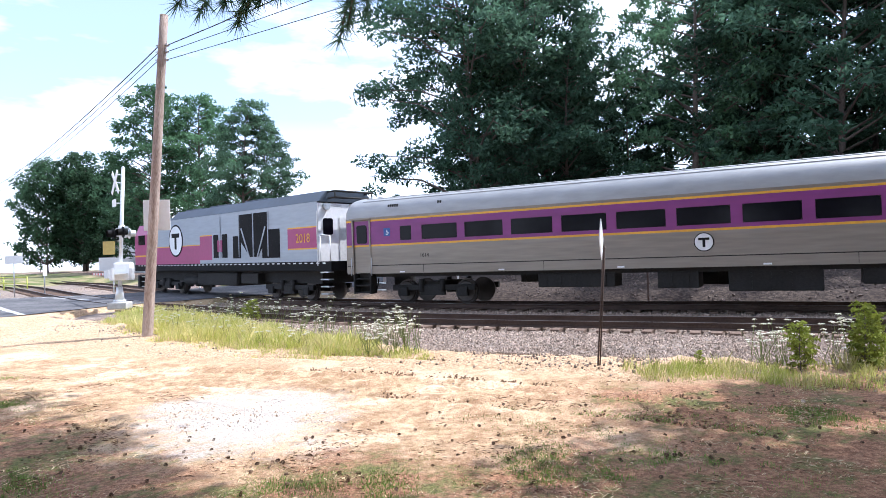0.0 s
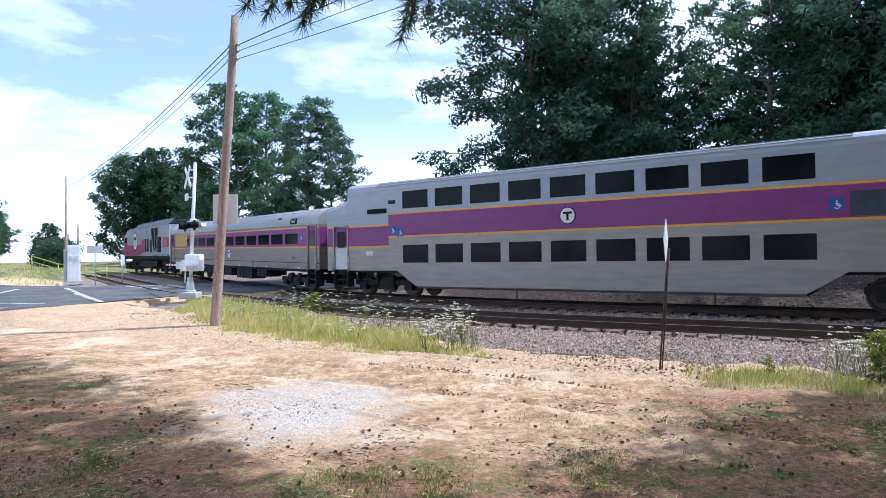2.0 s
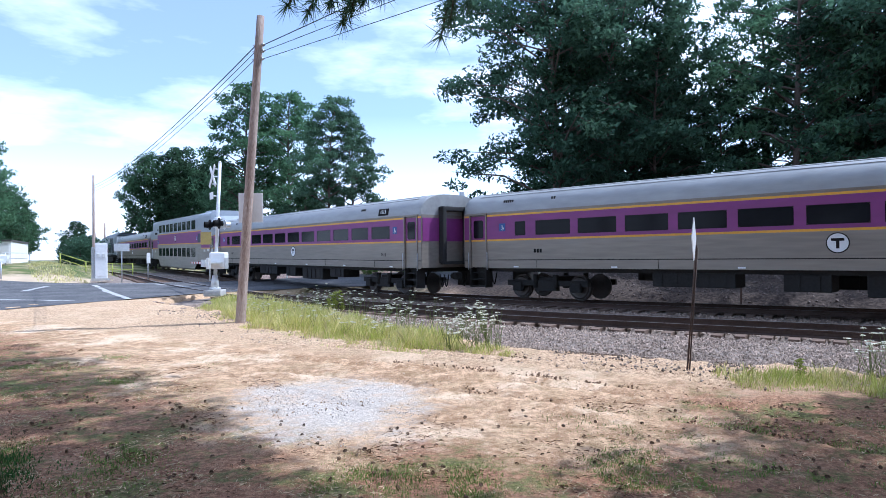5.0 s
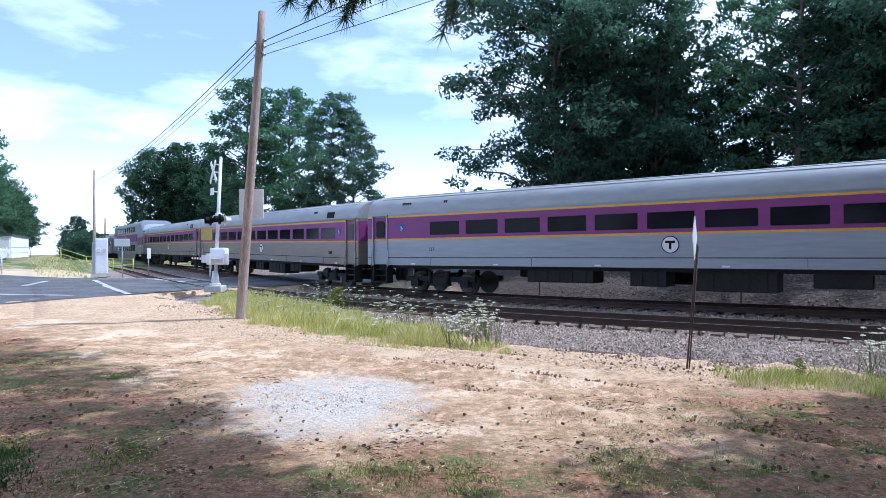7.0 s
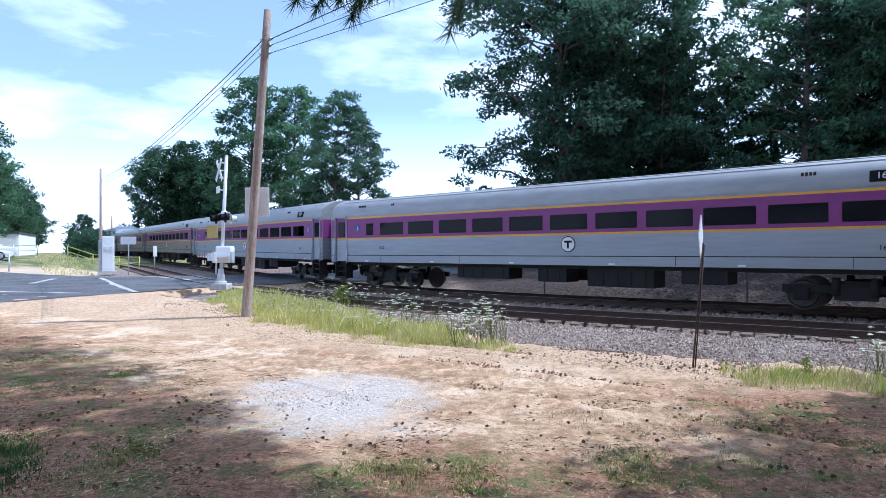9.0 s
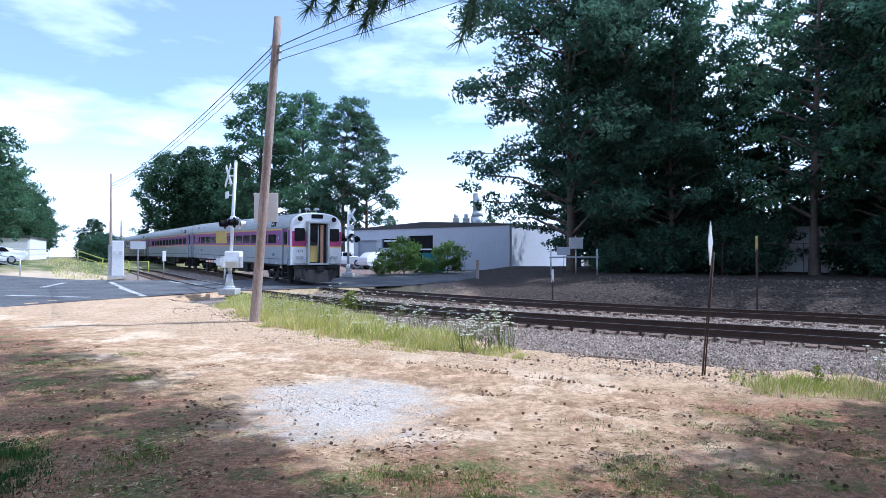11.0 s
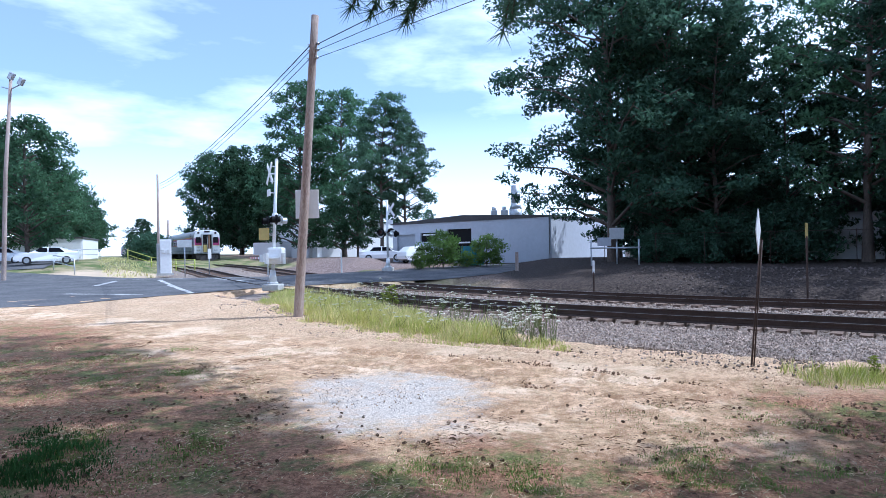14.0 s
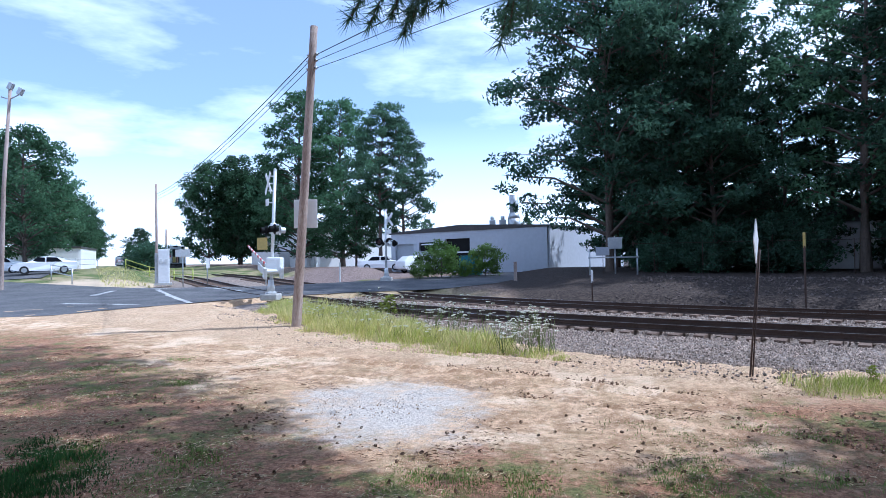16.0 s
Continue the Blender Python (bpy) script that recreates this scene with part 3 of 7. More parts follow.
def pane_mesh(name, w, h, r=0.08):
    """A rounded window pane in the plane x-z, 3 cm thick."""
    bm = bm_()
    ring = []
    for cx, cz, a0 in ((w / 2 - r, h / 2 - r, 0), (-w / 2 + r, h / 2 - r, 90), (-w / 2 + r, -h / 2 + r, 180), (w / 2 - r, -h / 2 + r, 270)):
        for a in (0, 45, 90):
            ring.append((cx + r * math.cos(radians(a0 + a)), cz + r * math.sin(radians(a0 + a))))
    f = [bm.verts.new((x, 0.015, z)) for x, z in ring]
    b = [bm.verts.new((x, -0.015, z)) for x, z in ring]
    bm.faces.new(f), bm.faces.new(b[::-1])
    for k in range(len(ring)):
        bm.faces.new((f[k], b[k], b[(k + 1) % len(ring)], f[(k + 1) % len(ring)]))
    return mesh_of(bm, name, M_GLASS)


def disc_mesh(name, r, d, m, n=28):
    bm = bm_()
    tube(bm, (0, -d / 2, 0), (0, d / 2, 0), r, n=n)
    return mesh_of(bm, name, m)


WHEEL = None


def wheel_mesh():
    bm = bm_()
    for a, b, r in ((-0.07, 0.07, 0.44), (0.05, 0.09, 0.48)):
        tube(bm, (0, a, 0), (0, b, 0), r, n=22)
    tube(bm, (0, -0.1, 0), (0, -0.07, 0), 0.36, 0.41, n=22)
    tube(bm, (0, -0.2, 0), (0, -0.07, 0), 0.13, n=12)
    return mesh_of(bm, "wheel", M_WHEEL)


def bogie(car, x, base=2.6, big=1.0):
    """A truck with four wheels under a car."""
    bm = bm_()
    for y in (1.0, -1.0):
        box(bm, (0, y, 0.62), (base + 1.0, 0.16, 0.22), bevel=0.03)
        box(bm, (0, y, 0.50), (1.0, 0.2, 0.34))
        for dx in (-base / 2, base / 2):
            box(bm, (dx, y * 1.05, 0.48), (0.42, 0.2, 0.36), bevel=0.04)
        for dx in (-0.45, 0.45):
            tube(bm, (dx, y * 1.08, 0.45), (dx, y * 1.08, 0.95), 0.11, n=10)
    box(bm, (0, 0, 0.7), (0.7, 2.0, 0.3))
    frame_ = part("truck", bm, M_UNDER, car, "sooty steel truck frame", at=(x, 0, 0))
    for dx in (-base / 2, base / 2):
        for y in (0.755, -0.755):
            part("wheel", WHEEL, None, frame_, "worn steel wheel", at=pose(dx, y, 0.46, 0, 0, 0 if y < 0 else 180))
    return frame_


def emblem(car, x, y, z, r, side=1):
    """A round white badge with a dark bar shape in it."""
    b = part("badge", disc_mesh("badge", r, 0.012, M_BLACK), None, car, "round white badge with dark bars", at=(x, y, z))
    bm = bm_()
    tube(bm, (0, 0.004, 0), (0, 0.012, 0), r * 0.9, n=28)
    part("badge_face", bm, M_WHITE, b)
    bm = bm_()
    box(bm, (0, 0.014, r * 0.32), (r * 1.1, 0.008, r * 0.26))
    box(bm, (0, 0.014, -r * 0.16), (r * 0.28, 0.008, r * 0.75))
    part("badge_bar", bm, M_BLACK, b)


def on_side(text, size, car, x, y, z, material, name="number"):
    me = lettering(text, size)
    me.materials.append(material)
    ob = part(name, me, None, car, at=Matrix.Translation((x, y, z)) @ Matrix(((-1, 0, 0, 0), (0, 0, 1, 0), (0, 1, 0, 0), (0, 0, 0, 1))))
    return ob


def access_sign(car, x, y, z, s=0.3):
    bm = bm_()
    box(bm, (0, 0, 0), (s, 0.01, s))
    plate = part("access_sign", bm, M_BLUE, car, "blue access sign with white figure", at=(x, y, z))
    bm = bm_()
    for k in range(9):
        a = math.radians(60 + 30 * k)
        tube(bm, (-s * 0.03 + s * 0.2 * math.cos(a), 0.008, -s * 0.15 + s * 0.2 * math.sin(a)), (-s * 0.03 + s * 0.2 * math.cos(a + 0.5), 0.008, -s * 0.15 + s * 0.2 * math.sin(a + 0.5)), s * 0.035, n=6)
    box(bm, (-s * 0.02, 0.008, s * 0.12), (s * 0.1, 0.008, s * 0.35))
    box(bm, (-s * 0.16, 0.008, -s * 0.12), (s * 0.3, 0.008, s * 0.09))
    part("figure", bm, M_WHITE, plate)


def door_leaf(car, x, y, z0, z1, w, steel, low_white=False, band=(2.29, 3.26)):
    """A recessed side door with its window, steps and grab rails."""
    sgn = 1 if y > 0 else -1
    bm = bm_()
    box(bm, (0, 0, (z0 + z1) / 2), (w, 0.05, z1 - z0), bevel=0.01)
    if low_white:
        box(bm, (0, 0.03 * sgn, z0 + 0.5), (w * 0.8, 0.02, 0.85))
    d = part("door", bm, steel if not low_white else M_DULLWHITE, car, "recessed sliding side door", at=(x, y - 0.07 * sgn, 0))
    for a, b, m in ((band[0], band[1], M_PURPLE), (band[0] - 0.035, band[0] + 0.035, M_YELLOW)):
        bm = bm_()
        box(bm, (0, 0.028 * sgn, (a + min(b, z1 - 0.01)) / 2), (w - 0.01, 0.012 + 0.004 * (m is M_YELLOW), min(b, z1 - 0.01) - a))
        part("door_stripe", bm, m, d)
    part("door_window", pane_mesh("door_window", w * 0.62, 0.72), None, d, at=(0, 0.04 * sgn, z1 - 0.56))
    bm = bm_()
    for o in (-w / 2 - 0.03, w / 2 + 0.03):
        box(bm, (o, 0, (z0 + z1) / 2), (0.06, 0.16, z1 - z0 + 0.1))
    box(bm, (0, 0, z1 + 0.04), (w + 0.14, 0.18, 0.07))
    part("door_frame", bm, steel, d, at=(0, 0.02 * sgn, 0))
    for o in (-w / 2 - 0.1, w / 2 + 0.1):
        bm = bm_()
        tube(bm, (o, 0.12 * sgn, z0 - 0.1), (o, 0.12 * sgn, z0 + 0.6), 0.018, n=6)
        part("grab_rail", bm, M_GALV, d)
    bm = bm_()
    for k in range(3):
        bs = bm_()
        box(bs, (0, -0.12 * sgn, 0.46 + 0.27 * k), (w - 0.08, 0.36 - 0.08 * k, 0.05))
        part("step", bs, M_UNDER, d)
    for o in (-w / 2, w / 2):
        box(bm, (o, -0.1 * sgn, 0.8), (0.05, 0.4, 0.78))
    box(bm, (0, -0.32 * sgn, 0.8), (w, 0.04, 0.78))
    part("stepwell", bm, M_UNDER, d, "dark steel stepwell below the door")


def gangway(car, x, sgn):
    bm = bm_()
    for y in (-0.62, 0.62):
        box(bm, (0, y, 2.55), (0.32, 0.2, 2.3), bevel=0.05)
    box(bm, (0, 0, 3.62), (0.32, 1.44, 0.2), bevel=0.05)
    box(bm, (0, 0, 1.42), (0.34, 1.3, 0.12))
    part("gangway", bm, M_RUBBER, car, "black rubber gangway bellows", at=(x + 0.14 * sgn, 0, 0))
    bm = bm_()
    tube(bm, (0, 0, 0.88), (0.36 * sgn, 0, 0.88), 0.13, n=10)
    box(bm, (0.3 * sgn, 0, 0.88), (0.24, 0.34, 0.3), bevel=0.05)
    for y in (-0.5, 0.45, 0.65):
        for k in range(6):
            a, b = k / 6, (k + 1) / 6
            tube(bm, (0.3 * sgn * a, y, 0.95 - 0.5 * math.sin(math.pi * a)), (0.3 * sgn * b, y, 0.95 - 0.5 * math.sin(math.pi * b)), 0.03, n=6)
    part("coupler", bm, M_UNDER, car, "dark steel coupler with hanging hoses", at=(x, 0, 0))


def underfloor(car, length, lo, boxes):
    bm = bm_()
    box(bm, (0, 0, lo - 0.02), (length - 0.8, 2.7, 0.24))
    part("underframe", bm, M_UNDER, car)
    for x, w, h, y in boxes:
        bm = bm_()
        box(bm, (0, 0, 0), (w, 0.9, h), bevel=0.03)
        for k in range(int(w / 0.5)):
            box(bm, (-w / 2 + 0.3 + 0.5 * k, 0.46, 0), (0.05, 0.03, h * 0.8))
        part("equipment_box", bm, M_UNDER, car, at=(x, y, lo - 0.12 - h / 2))


def coach(label, number, steel, cab=False, small_windows=True):
    """A single level coach; x is forward, +y the side seen."""
    L = 12.65
    sk, seam, lo, wb, wt, up, top, crown = 1.19, 1.51, 2.29, 2.44, 2.98, 3.26, 3.36, 4.26
    car = thing("passenger_coach", label, "train car", group="train cars")
    mats = [steel, M_PURPLE, M_YELLOW, M_UNDER]
    wins = [(L - 4.25 - 1.80 * k, 1.49) for k in range(11)]
    wins.append((L - 2.8, 0.5) if small_windows else (-L + 2.75, 0.62))
    doors = [(L - 0.72, 0.78), (-L + 0.72, 0.84)]
    xs = sorted({-L, L, *[round(x + s * w / 2, 4) for x, w in wins + doors for s in (-1, 1)]})
    zs = [sk, seam - 0.015, seam + 0.015, lo - 0.035, lo + 0.035, wb, wt, up - 0.035, up + 0.035, top]

    def skip(x, z):
        return (wb < z < wt and any(abs(x - a) < w / 2 for a, w in wins)) or any(abs(x - a) < w / 2 for a, w in doors)

    def paint(x, z):
        if abs(z - seam) < 0.02:
            return 3
        return 2 if abs(z - lo) < 0.04 or abs(z - up) < 0.04 else 1 if lo < z < up else 0

    bm = bm_()
    for y in (HALF, -HALF):
        side_grid(bm, y, xs, zs, skip, paint)
        # a ledge along the seam, and a drip rail
        box(bm, (0, y * 1.006, seam + 0.03), (2 * L - 2.4, 0.025, 0.03))
        box(bm, (0, y * 1.004, top + 0.01), (2 * L - 0.3, 0.03, 0.03))
        for x in (-9.1, -4.4, 4.4, 9.1):
            box(bm, (x, y * 1.003, sk + 0.17), (0.012, 0.012, 0.3), mi=3)
    for x in (-L, L):
        box(bm, (x, 0, 2.3), (0.06, 2 * HALF - 0.02, 2.14), mi=0)
        box(bm, (x * 1.0015, 0, 2.77), (0.05, 2 * HALF - 0.1, 0.94), mi=1)
    part("body", bm, mats, car)
    # dark sheet added behind the windows in place of the unlit interior
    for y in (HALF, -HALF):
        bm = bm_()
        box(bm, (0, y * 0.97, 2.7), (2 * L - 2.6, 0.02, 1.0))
        part("dark_window_backing", bm, M_UNDER, car)
    bm = bm_()
    arc = roof_arc(HALF + 0.005, top, crown, 16)
    rings = []
    for x, k in ((-L, 0.975), (-L + 0.18, 1.0), (L - 0.18, 1.0), (L, 0.975)):
        rings.append([bm.verts.new((x, y * (k if z > top + 0.3 else 1), top + (z - top) * k)) for y, z in arc])
    for a, b in zip(rings, rings[1:]):
        for j in range(len(arc) - 1):
            bm.faces.new((a[j], a[j + 1], b[j + 1], b[j])).smooth = True
    bm.faces.new(rings[0]), bm.faces.new(rings[-1][::-1])
    part("roof", bm, M_ROOF, car, "domed ribbed steel roof")
    for y in (-1.25, -1.0, 1.0, 1.25):
        bm = bm_()
        z = top + (crown - top) * (1 - abs(y / HALF) ** 2.6) ** (1 / 2.6)
        box(bm, (0, y, z + 0.005), (2 * L - 1.2, 0.03, 0.02))
        part("roof_rib", bm, M_ROOF, car)
    for k, (x, w) in enumerate(((L - 2.2, 0.5), (L - 4.2, 0.3), (-L + 4.6, 0.4))):
        bm = bm_()
        for j in range(int(w / 0.1)):
            box(bm, (-w / 2 + 0.1 * j + 0.04, 0, 0), (0.06, 0.05, 0.1))
        part("vent", bm, M_UNDER, car, at=(x, HALF - 0.09, top + 0.42))
    pm = {w: pane_mesh("window", w - 0.02, wt - wb - 0.02) for w in {w for _, w in wins}}
    for x, w in wins:
        for y in (HALF, -HALF):
            part("window", pm[w], None, car, at=(x, y - math.copysign(0.025, y), (wb + wt) / 2))
    for x, w in doors:
        for y in (HALF, -HALF):
            door_leaf(car, x, y, 1.22, 3.3, w, steel)
    emblem(car, wins[5][0], HALF + 0.01, 1.93, 0.28)
    access_sign(car, L - 1.95, HALF + 0.008, 2.78)
    access_sign(car, -L + (1.9 if small_windows else 1.75), HALF + 0.008, 2.78)
    for x, z in ((L - 3.6, 1.85), (-L + 2.8, 1.75)):
        if number:
            on_side(number, 0.2, car, x, HALF + 0.006, z, M_BLACK)
        else:
            bm = bm_()
            for k in range(3):
                box(bm, (x - 0.13 + 0.13 * k, HALF + 0.005, z), (0.09, 0.01, 0.14))
            part("number_bar", bm, M_BLACK, car)
    bm = bm_()
    box(bm, (0, 0, 0), (0.78, 0.05, 0.3), bevel=0.03)
    plate = part("number_box", bm, M_BLACK, car, "black box with white number", at=pose(-L + 2.8, HALF - 0.02, top + 0.24, 12))
    if number:
        on_side(number, 0.24, plate, 0, 0.028, 0, M_WHITE)
    for k in range(6):
        bm = bm_()
        box(bm, (0, 0, 0), (0.22, 0.01, 0.05))
        part("reflector", bm, M_WHITE, car, at=(L - 2.6 - 4.1 * k, HALF + 0.005, sk + 0.06))
    underfloor(car, 2 * L, sk, [(3.4, 2.6, 0.45, 0.95), (0.2, 1.2, 0.5, 0.95), (-2.4, 2.4, 0.6, 0.9), (-5.2, 1.4, 0.42, 0.95), (5.6, 1.0, 0.35, -0.9), (-1.0, 3.0, 0.5, -0.9)])
    for x in (9.07, -9.07):
        bogie(car, x)
    gangway(car, L, 1)
    if cab:
        cab_end(car, -L, number)
    else:
        gangway(car, -L, -1)
    return car


def cab_end(car, x, number):
    """The white cab face on a coach's rear end."""
    bm = bm_()
    arc = roof_arc(HALF - 0.02, 3.36, 4.24, 14)
    outline = [(-HALF + 0.02, 1.19), (HALF - 0.02, 1.19)] + arc
    pts_f = [bm.verts.new((x - 0.02, y, z)) for y, z in outline]
    pts_b = [bm.verts.new((x - 0.14, y * 0.965, 2.5 + (z - 2.5) * 0.97)) for y, z in outline]
    for k in range(len(outline)):
        bm.faces.new((pts_f[k], pts_f[(k + 1) % len(outline)], pts_b[(k + 1) % len(outline)], pts_b[k]))
    bm.faces.new(pts_b)
    face = part("cab_face", bm, M_WHITE, car, "white painted cab face")
    for y in (1.08, -1.08):
        for z, h, m in ((2.72, 0.86, M_MAROON), (2.26, 0.06, M_YELLOW)):
            bm = bm_()
            box(bm, (x - 0.145, y, z), (0.02, 0.86, h))
            part("cab_stripe", bm, m, face)
    for y in (1.06, -1.06):
        part("cab_window", pane_mesh("cab_window", 0.62, 0.74), None, face, at=pose(x - 0.16, y, 2.95, 0, 0, 90))
        bm = bm_()
        tube(bm, (x - 0.2, y * 0.98, 3.86), (x - 0.1, y * 0.98, 3.86), 0.14, n=16)
        part("marker_lamp", bm, M_BLACK, face)
        bm = bm_()
        for o in (-0.12, 0.12):
            tube(bm, (x - 0.24, y + o, 1.62), (x - 0.12, y + o, 1.62), 0.1, n=14)
        part("headlight", bm, M_GALV, face)
        bm = bm_()
        tube(bm, (x - 0.25, y - 0.3, 1.3), (x - 0.25, y + 0.3, 1.3), 0.02, n=6)
        for o in (-0.3, 0.3):
            tube(bm, (x - 0.25, y + o, 1.3), (x - 0.1, y + o, 1.3), 0.02, n=6)
        part("grab_rail", bm, M_GALV, face)
    bm = bm_()
    for y in (-0.6, 0.6):
        box(bm, (x - 0.28, y, 2.5), (0.34, 0.14, 2.45), bevel=0.04)
    box(bm, (x - 0.28, 0, 3.68), (0.34, 1.3, 0.16), bevel=0.04)
    box(bm, (x - 0.3, 0, 1.27), (0.4, 1.34, 0.1))
    part("gangway_frame", bm, M_GALV, face, "grey steel frame round the end door")
    bm = bm_()
    box(bm, (x - 0.17, 0, 2.46), (0.04, 1.06, 2.3))
    d = part("end_door", bm, M_UNDER, face, "dark open end doorway with tan door edge")
    part("end_window", pane_mesh("end_window", 0.46, 0.8), None, d, at=pose(x - 0.21, 0.22, 2.95, 0, 0, 90))
    bm = bm_()
    box(bm, (x - 0.22, -0.26, 2.42), (0.05, 0.2, 2.2), bevel=0.015)
    part("door_edge", bm, M_BROWN, d, "tan open door edge")
    bm = bm_()
    box(bm, (x - 0.2, 0.2, 1.85), (0.04, 0.5, 0.95), bevel=0.015)
    part("lower_panel", bm, M_TAN, d, "tan lower door panel")
    bm = bm_()
    tube(bm, (x - 0.26, -0.02, 1.4), (x - 0.26, -0.02, 3.5), 0.025, n=6)
    part("door_rail", bm, M_GALV, d)
    bm = bm_()
    box(bm, (x - 0.16, 0, 4.02), (0.06, 0.7, 0.24), bevel=0.05)
    part("destination_box", bm, M_BLACK, face)
    me = lettering(number, 0.22)
    me.materials.append(M_BLACK)
    part("number", me, None, face, at=Matrix.Translation((x - 0.148, 1.05, 2.0)) @ Matrix(((0, 0, -1, 0), (-1, 0, 0, 0), (0, 1, 0, 0), (0, 0, 0, 1))))
    bm = bm_()
    ring = [(-0.15, -1.35, 1.0), (-0.15, 1.35, 1.0), (-0.15, 1.35, 0.6), (-0.15, -1.35, 0.6)]
    low = [(-0.5, -0.5, 0.9), (-0.5, 0.5, 0.9), (-0.62, 0.6, 0.22), (-0.62, -0.6, 0.22)]
    a = [bm.verts.new((x + p[0], p[1], p[2])) for p in ring]
    b = [bm.verts.new((x + p[0], p[1], p[2])) for p in low]
    for k in range(4):
        bm.faces.new((a[k], a[(k + 1) % 4], b[(k + 1) % 4], b[k]))
    bm.faces.new(b)
    part("pilot", bm, M_WHEEL, face, "dark grimy steel snow pilot")
    bm = bm_()
    box(bm, (x - 0.1, 0, 1.08), (0.4, 2.7, 0.18))
    tube(bm, (x, 0, 0.98), (x - 0.75, 0, 0.98), 0.13, n=10)
    box(bm, (x - 0.7, 0, 0.98), (0.26, 0.36, 0.34), bevel=0.05)
    part("coupler", bm, M_UNDER, face, "dark steel coupler")
    bm = bm_()
    for y in (-0.8, -0.5, 0.4, 0.6, 0.85):
        for k in range(8):
            a, b = k / 8 * math.pi, (k + 1) / 8 * math.pi
            tube(bm, (x - 0.42, y + 0.16 * math.cos(a), 1.0 - 0.45 * math.sin(a)), (x - 0.42, y + 0.16 * math.cos(b), 1.0 - 0.45 * math.sin(b)), 0.028, n=6)
    part("hose", bm, M_RUBBER, face)
    bm = bm_()
    for y in (-0.35, 0.25):
        tube(bm, (x + 0.9, y, 4.2), (x + 0.9, y, 4.48), 0.03, n=6)
        tube(bm, (x + 0.5, y, 4.48), (x + 1.0, y, 4.48), 0.05, 0.09, n=8)
    box(bm, (x + 0.8, 0.7, 4.3), (0.1, 0.1, 0.3))
    part("horn", bm, M_GALV, face)


def bilevel(label):
    """A two level coach with a low middle between its trucks."""
    L = 12.65
    car = thing("bilevel_coach", label, "train car", group="train cars")
    lo_f, lo_r = 8.5, -7.5
    wins = [(L - 5.15 - 1.70 * k, 1.34) for k in range(9)]
    doors = [(L - 0.85, 0.82), (-L + 0.85, 0.82)]
    a0, a1 = L - 3.7, -L + 4.1
    xs = sorted({-L, L, round(a0, 3), round(a1, 3), lo_f, lo_r, *[round(x + s * w / 2, 4) for x, w in wins + doors for s in (-1, 1)]})
    zs = [1.15, 1.48, 2.15, 2.22, 2.26, 2.55, 2.62, 3.05, 3.12, 3.52, 3.59, 3.74, 4.46, 4.62]

    def mid(x):
        return a1 < x < a0

    def skip(x, z):
        w = any(abs(x - a) < b / 2 for a, b in wins)
        return (w and (1.48 < z < 2.22 or 3.74 < z < 4.46)) or (any(abs(x - a) < b / 2 for a, b in doors) and z < 3.12) or (abs(x) > L - 1.9 and z > 3.8)

    def paint(x, z):
        if mid(x):
            return 2 if 2.55 < z < 2.62 or 3.52 < z < 3.59 else 1 if 2.62 < z < 3.52 else (0 if z < 2.55 else 3)
        return 2 if 2.15 < z < 2.22 or 3.05 < z < 3.12 else 1 if 2.22 < z < 3.05 else (0 if z < 2.2 else 3)

    bm = bm_()
    for y in (HALF, -HALF):
        side_grid(bm, y, xs, zs, skip, paint)
        # low middle with slanting ends
        vs = [bm.verts.new((x, y, z)) for x, z in ((lo_f, 1.15), (lo_f - 1.0, 0.52), (lo_r + 1.0, 0.52), (lo_r, 1.15))]
        bm.faces.new(vs)
        bm.faces.new([bm.verts.new((x, y * k, z)) for x, k, z in ((lo_f - 1, 1, 0.52), (lo_f - 1, 0.9, 0.42), (lo_r + 1, 0.9, 0.42), (lo_r + 1, 1, 0.52))])
    for x in (-L, L):
        box(bm, (x, 0, 2.42), (0.06, 2 * HALF - 0.02, 2.5), mi=0)
        box(bm, (x * 1.0015, 0, 2.66), (0.05, 2 * HALF - 0.1, 0.86), mi=1)
    box(bm, ((lo_f + lo_r) / 2, 0, 0.6), (lo_f - lo_r - 2.0, 2.6, 0.3), mi=4)
    part("body", bm, [M_STEEL_LOW, M_PURPLE, M_YELLOW, M_SILVER, M_UNDER], car)
    # dark backing behind both window rows, standing in for the shaded interior
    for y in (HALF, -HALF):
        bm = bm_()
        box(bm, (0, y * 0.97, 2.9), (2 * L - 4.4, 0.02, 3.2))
        part("dark_window_backing", bm, M_UNDER, car)
    bm = bm_()
    arc = roof_arc(HALF + 0.005, 4.6, 5.02, 12, 3.2)
    shapes = [(-L, 3.74, 4.0, 1.0), (-L + 0.6, 3.74, 4.25, 1.0), (-L + 1.22, 3.74, 4.62, 1.0), (-L + 1.26, 4.6, 5.02, 1.0), (L - 1.3, 4.6, 5.02, 1.0), (L - 1.26, 3.74, 4.62, 1.0), (L - 0.6, 3.74, 4.25, 1.0), (L, 3.74, 4.0, 1.0)]
    rings = []
    for x, z0, z1, k in shapes:
        rings.append([bm.verts.new((x, y * k, z0 + (z - 4.6) / 0.42 * (z1 - z0))) for y, z in arc])
    for a, b in zip(rings, rings[1:]):
        for j in range(len(arc) - 1):
            bm.faces.new((a[j], a[j + 1], b[j + 1], b[j]))
    bm.faces.new(rings[0]), bm.faces.new(rings[-1][::-1])
    part("roof", bm, M_SILVER, car, "ribbed silver roof with lowered ends")
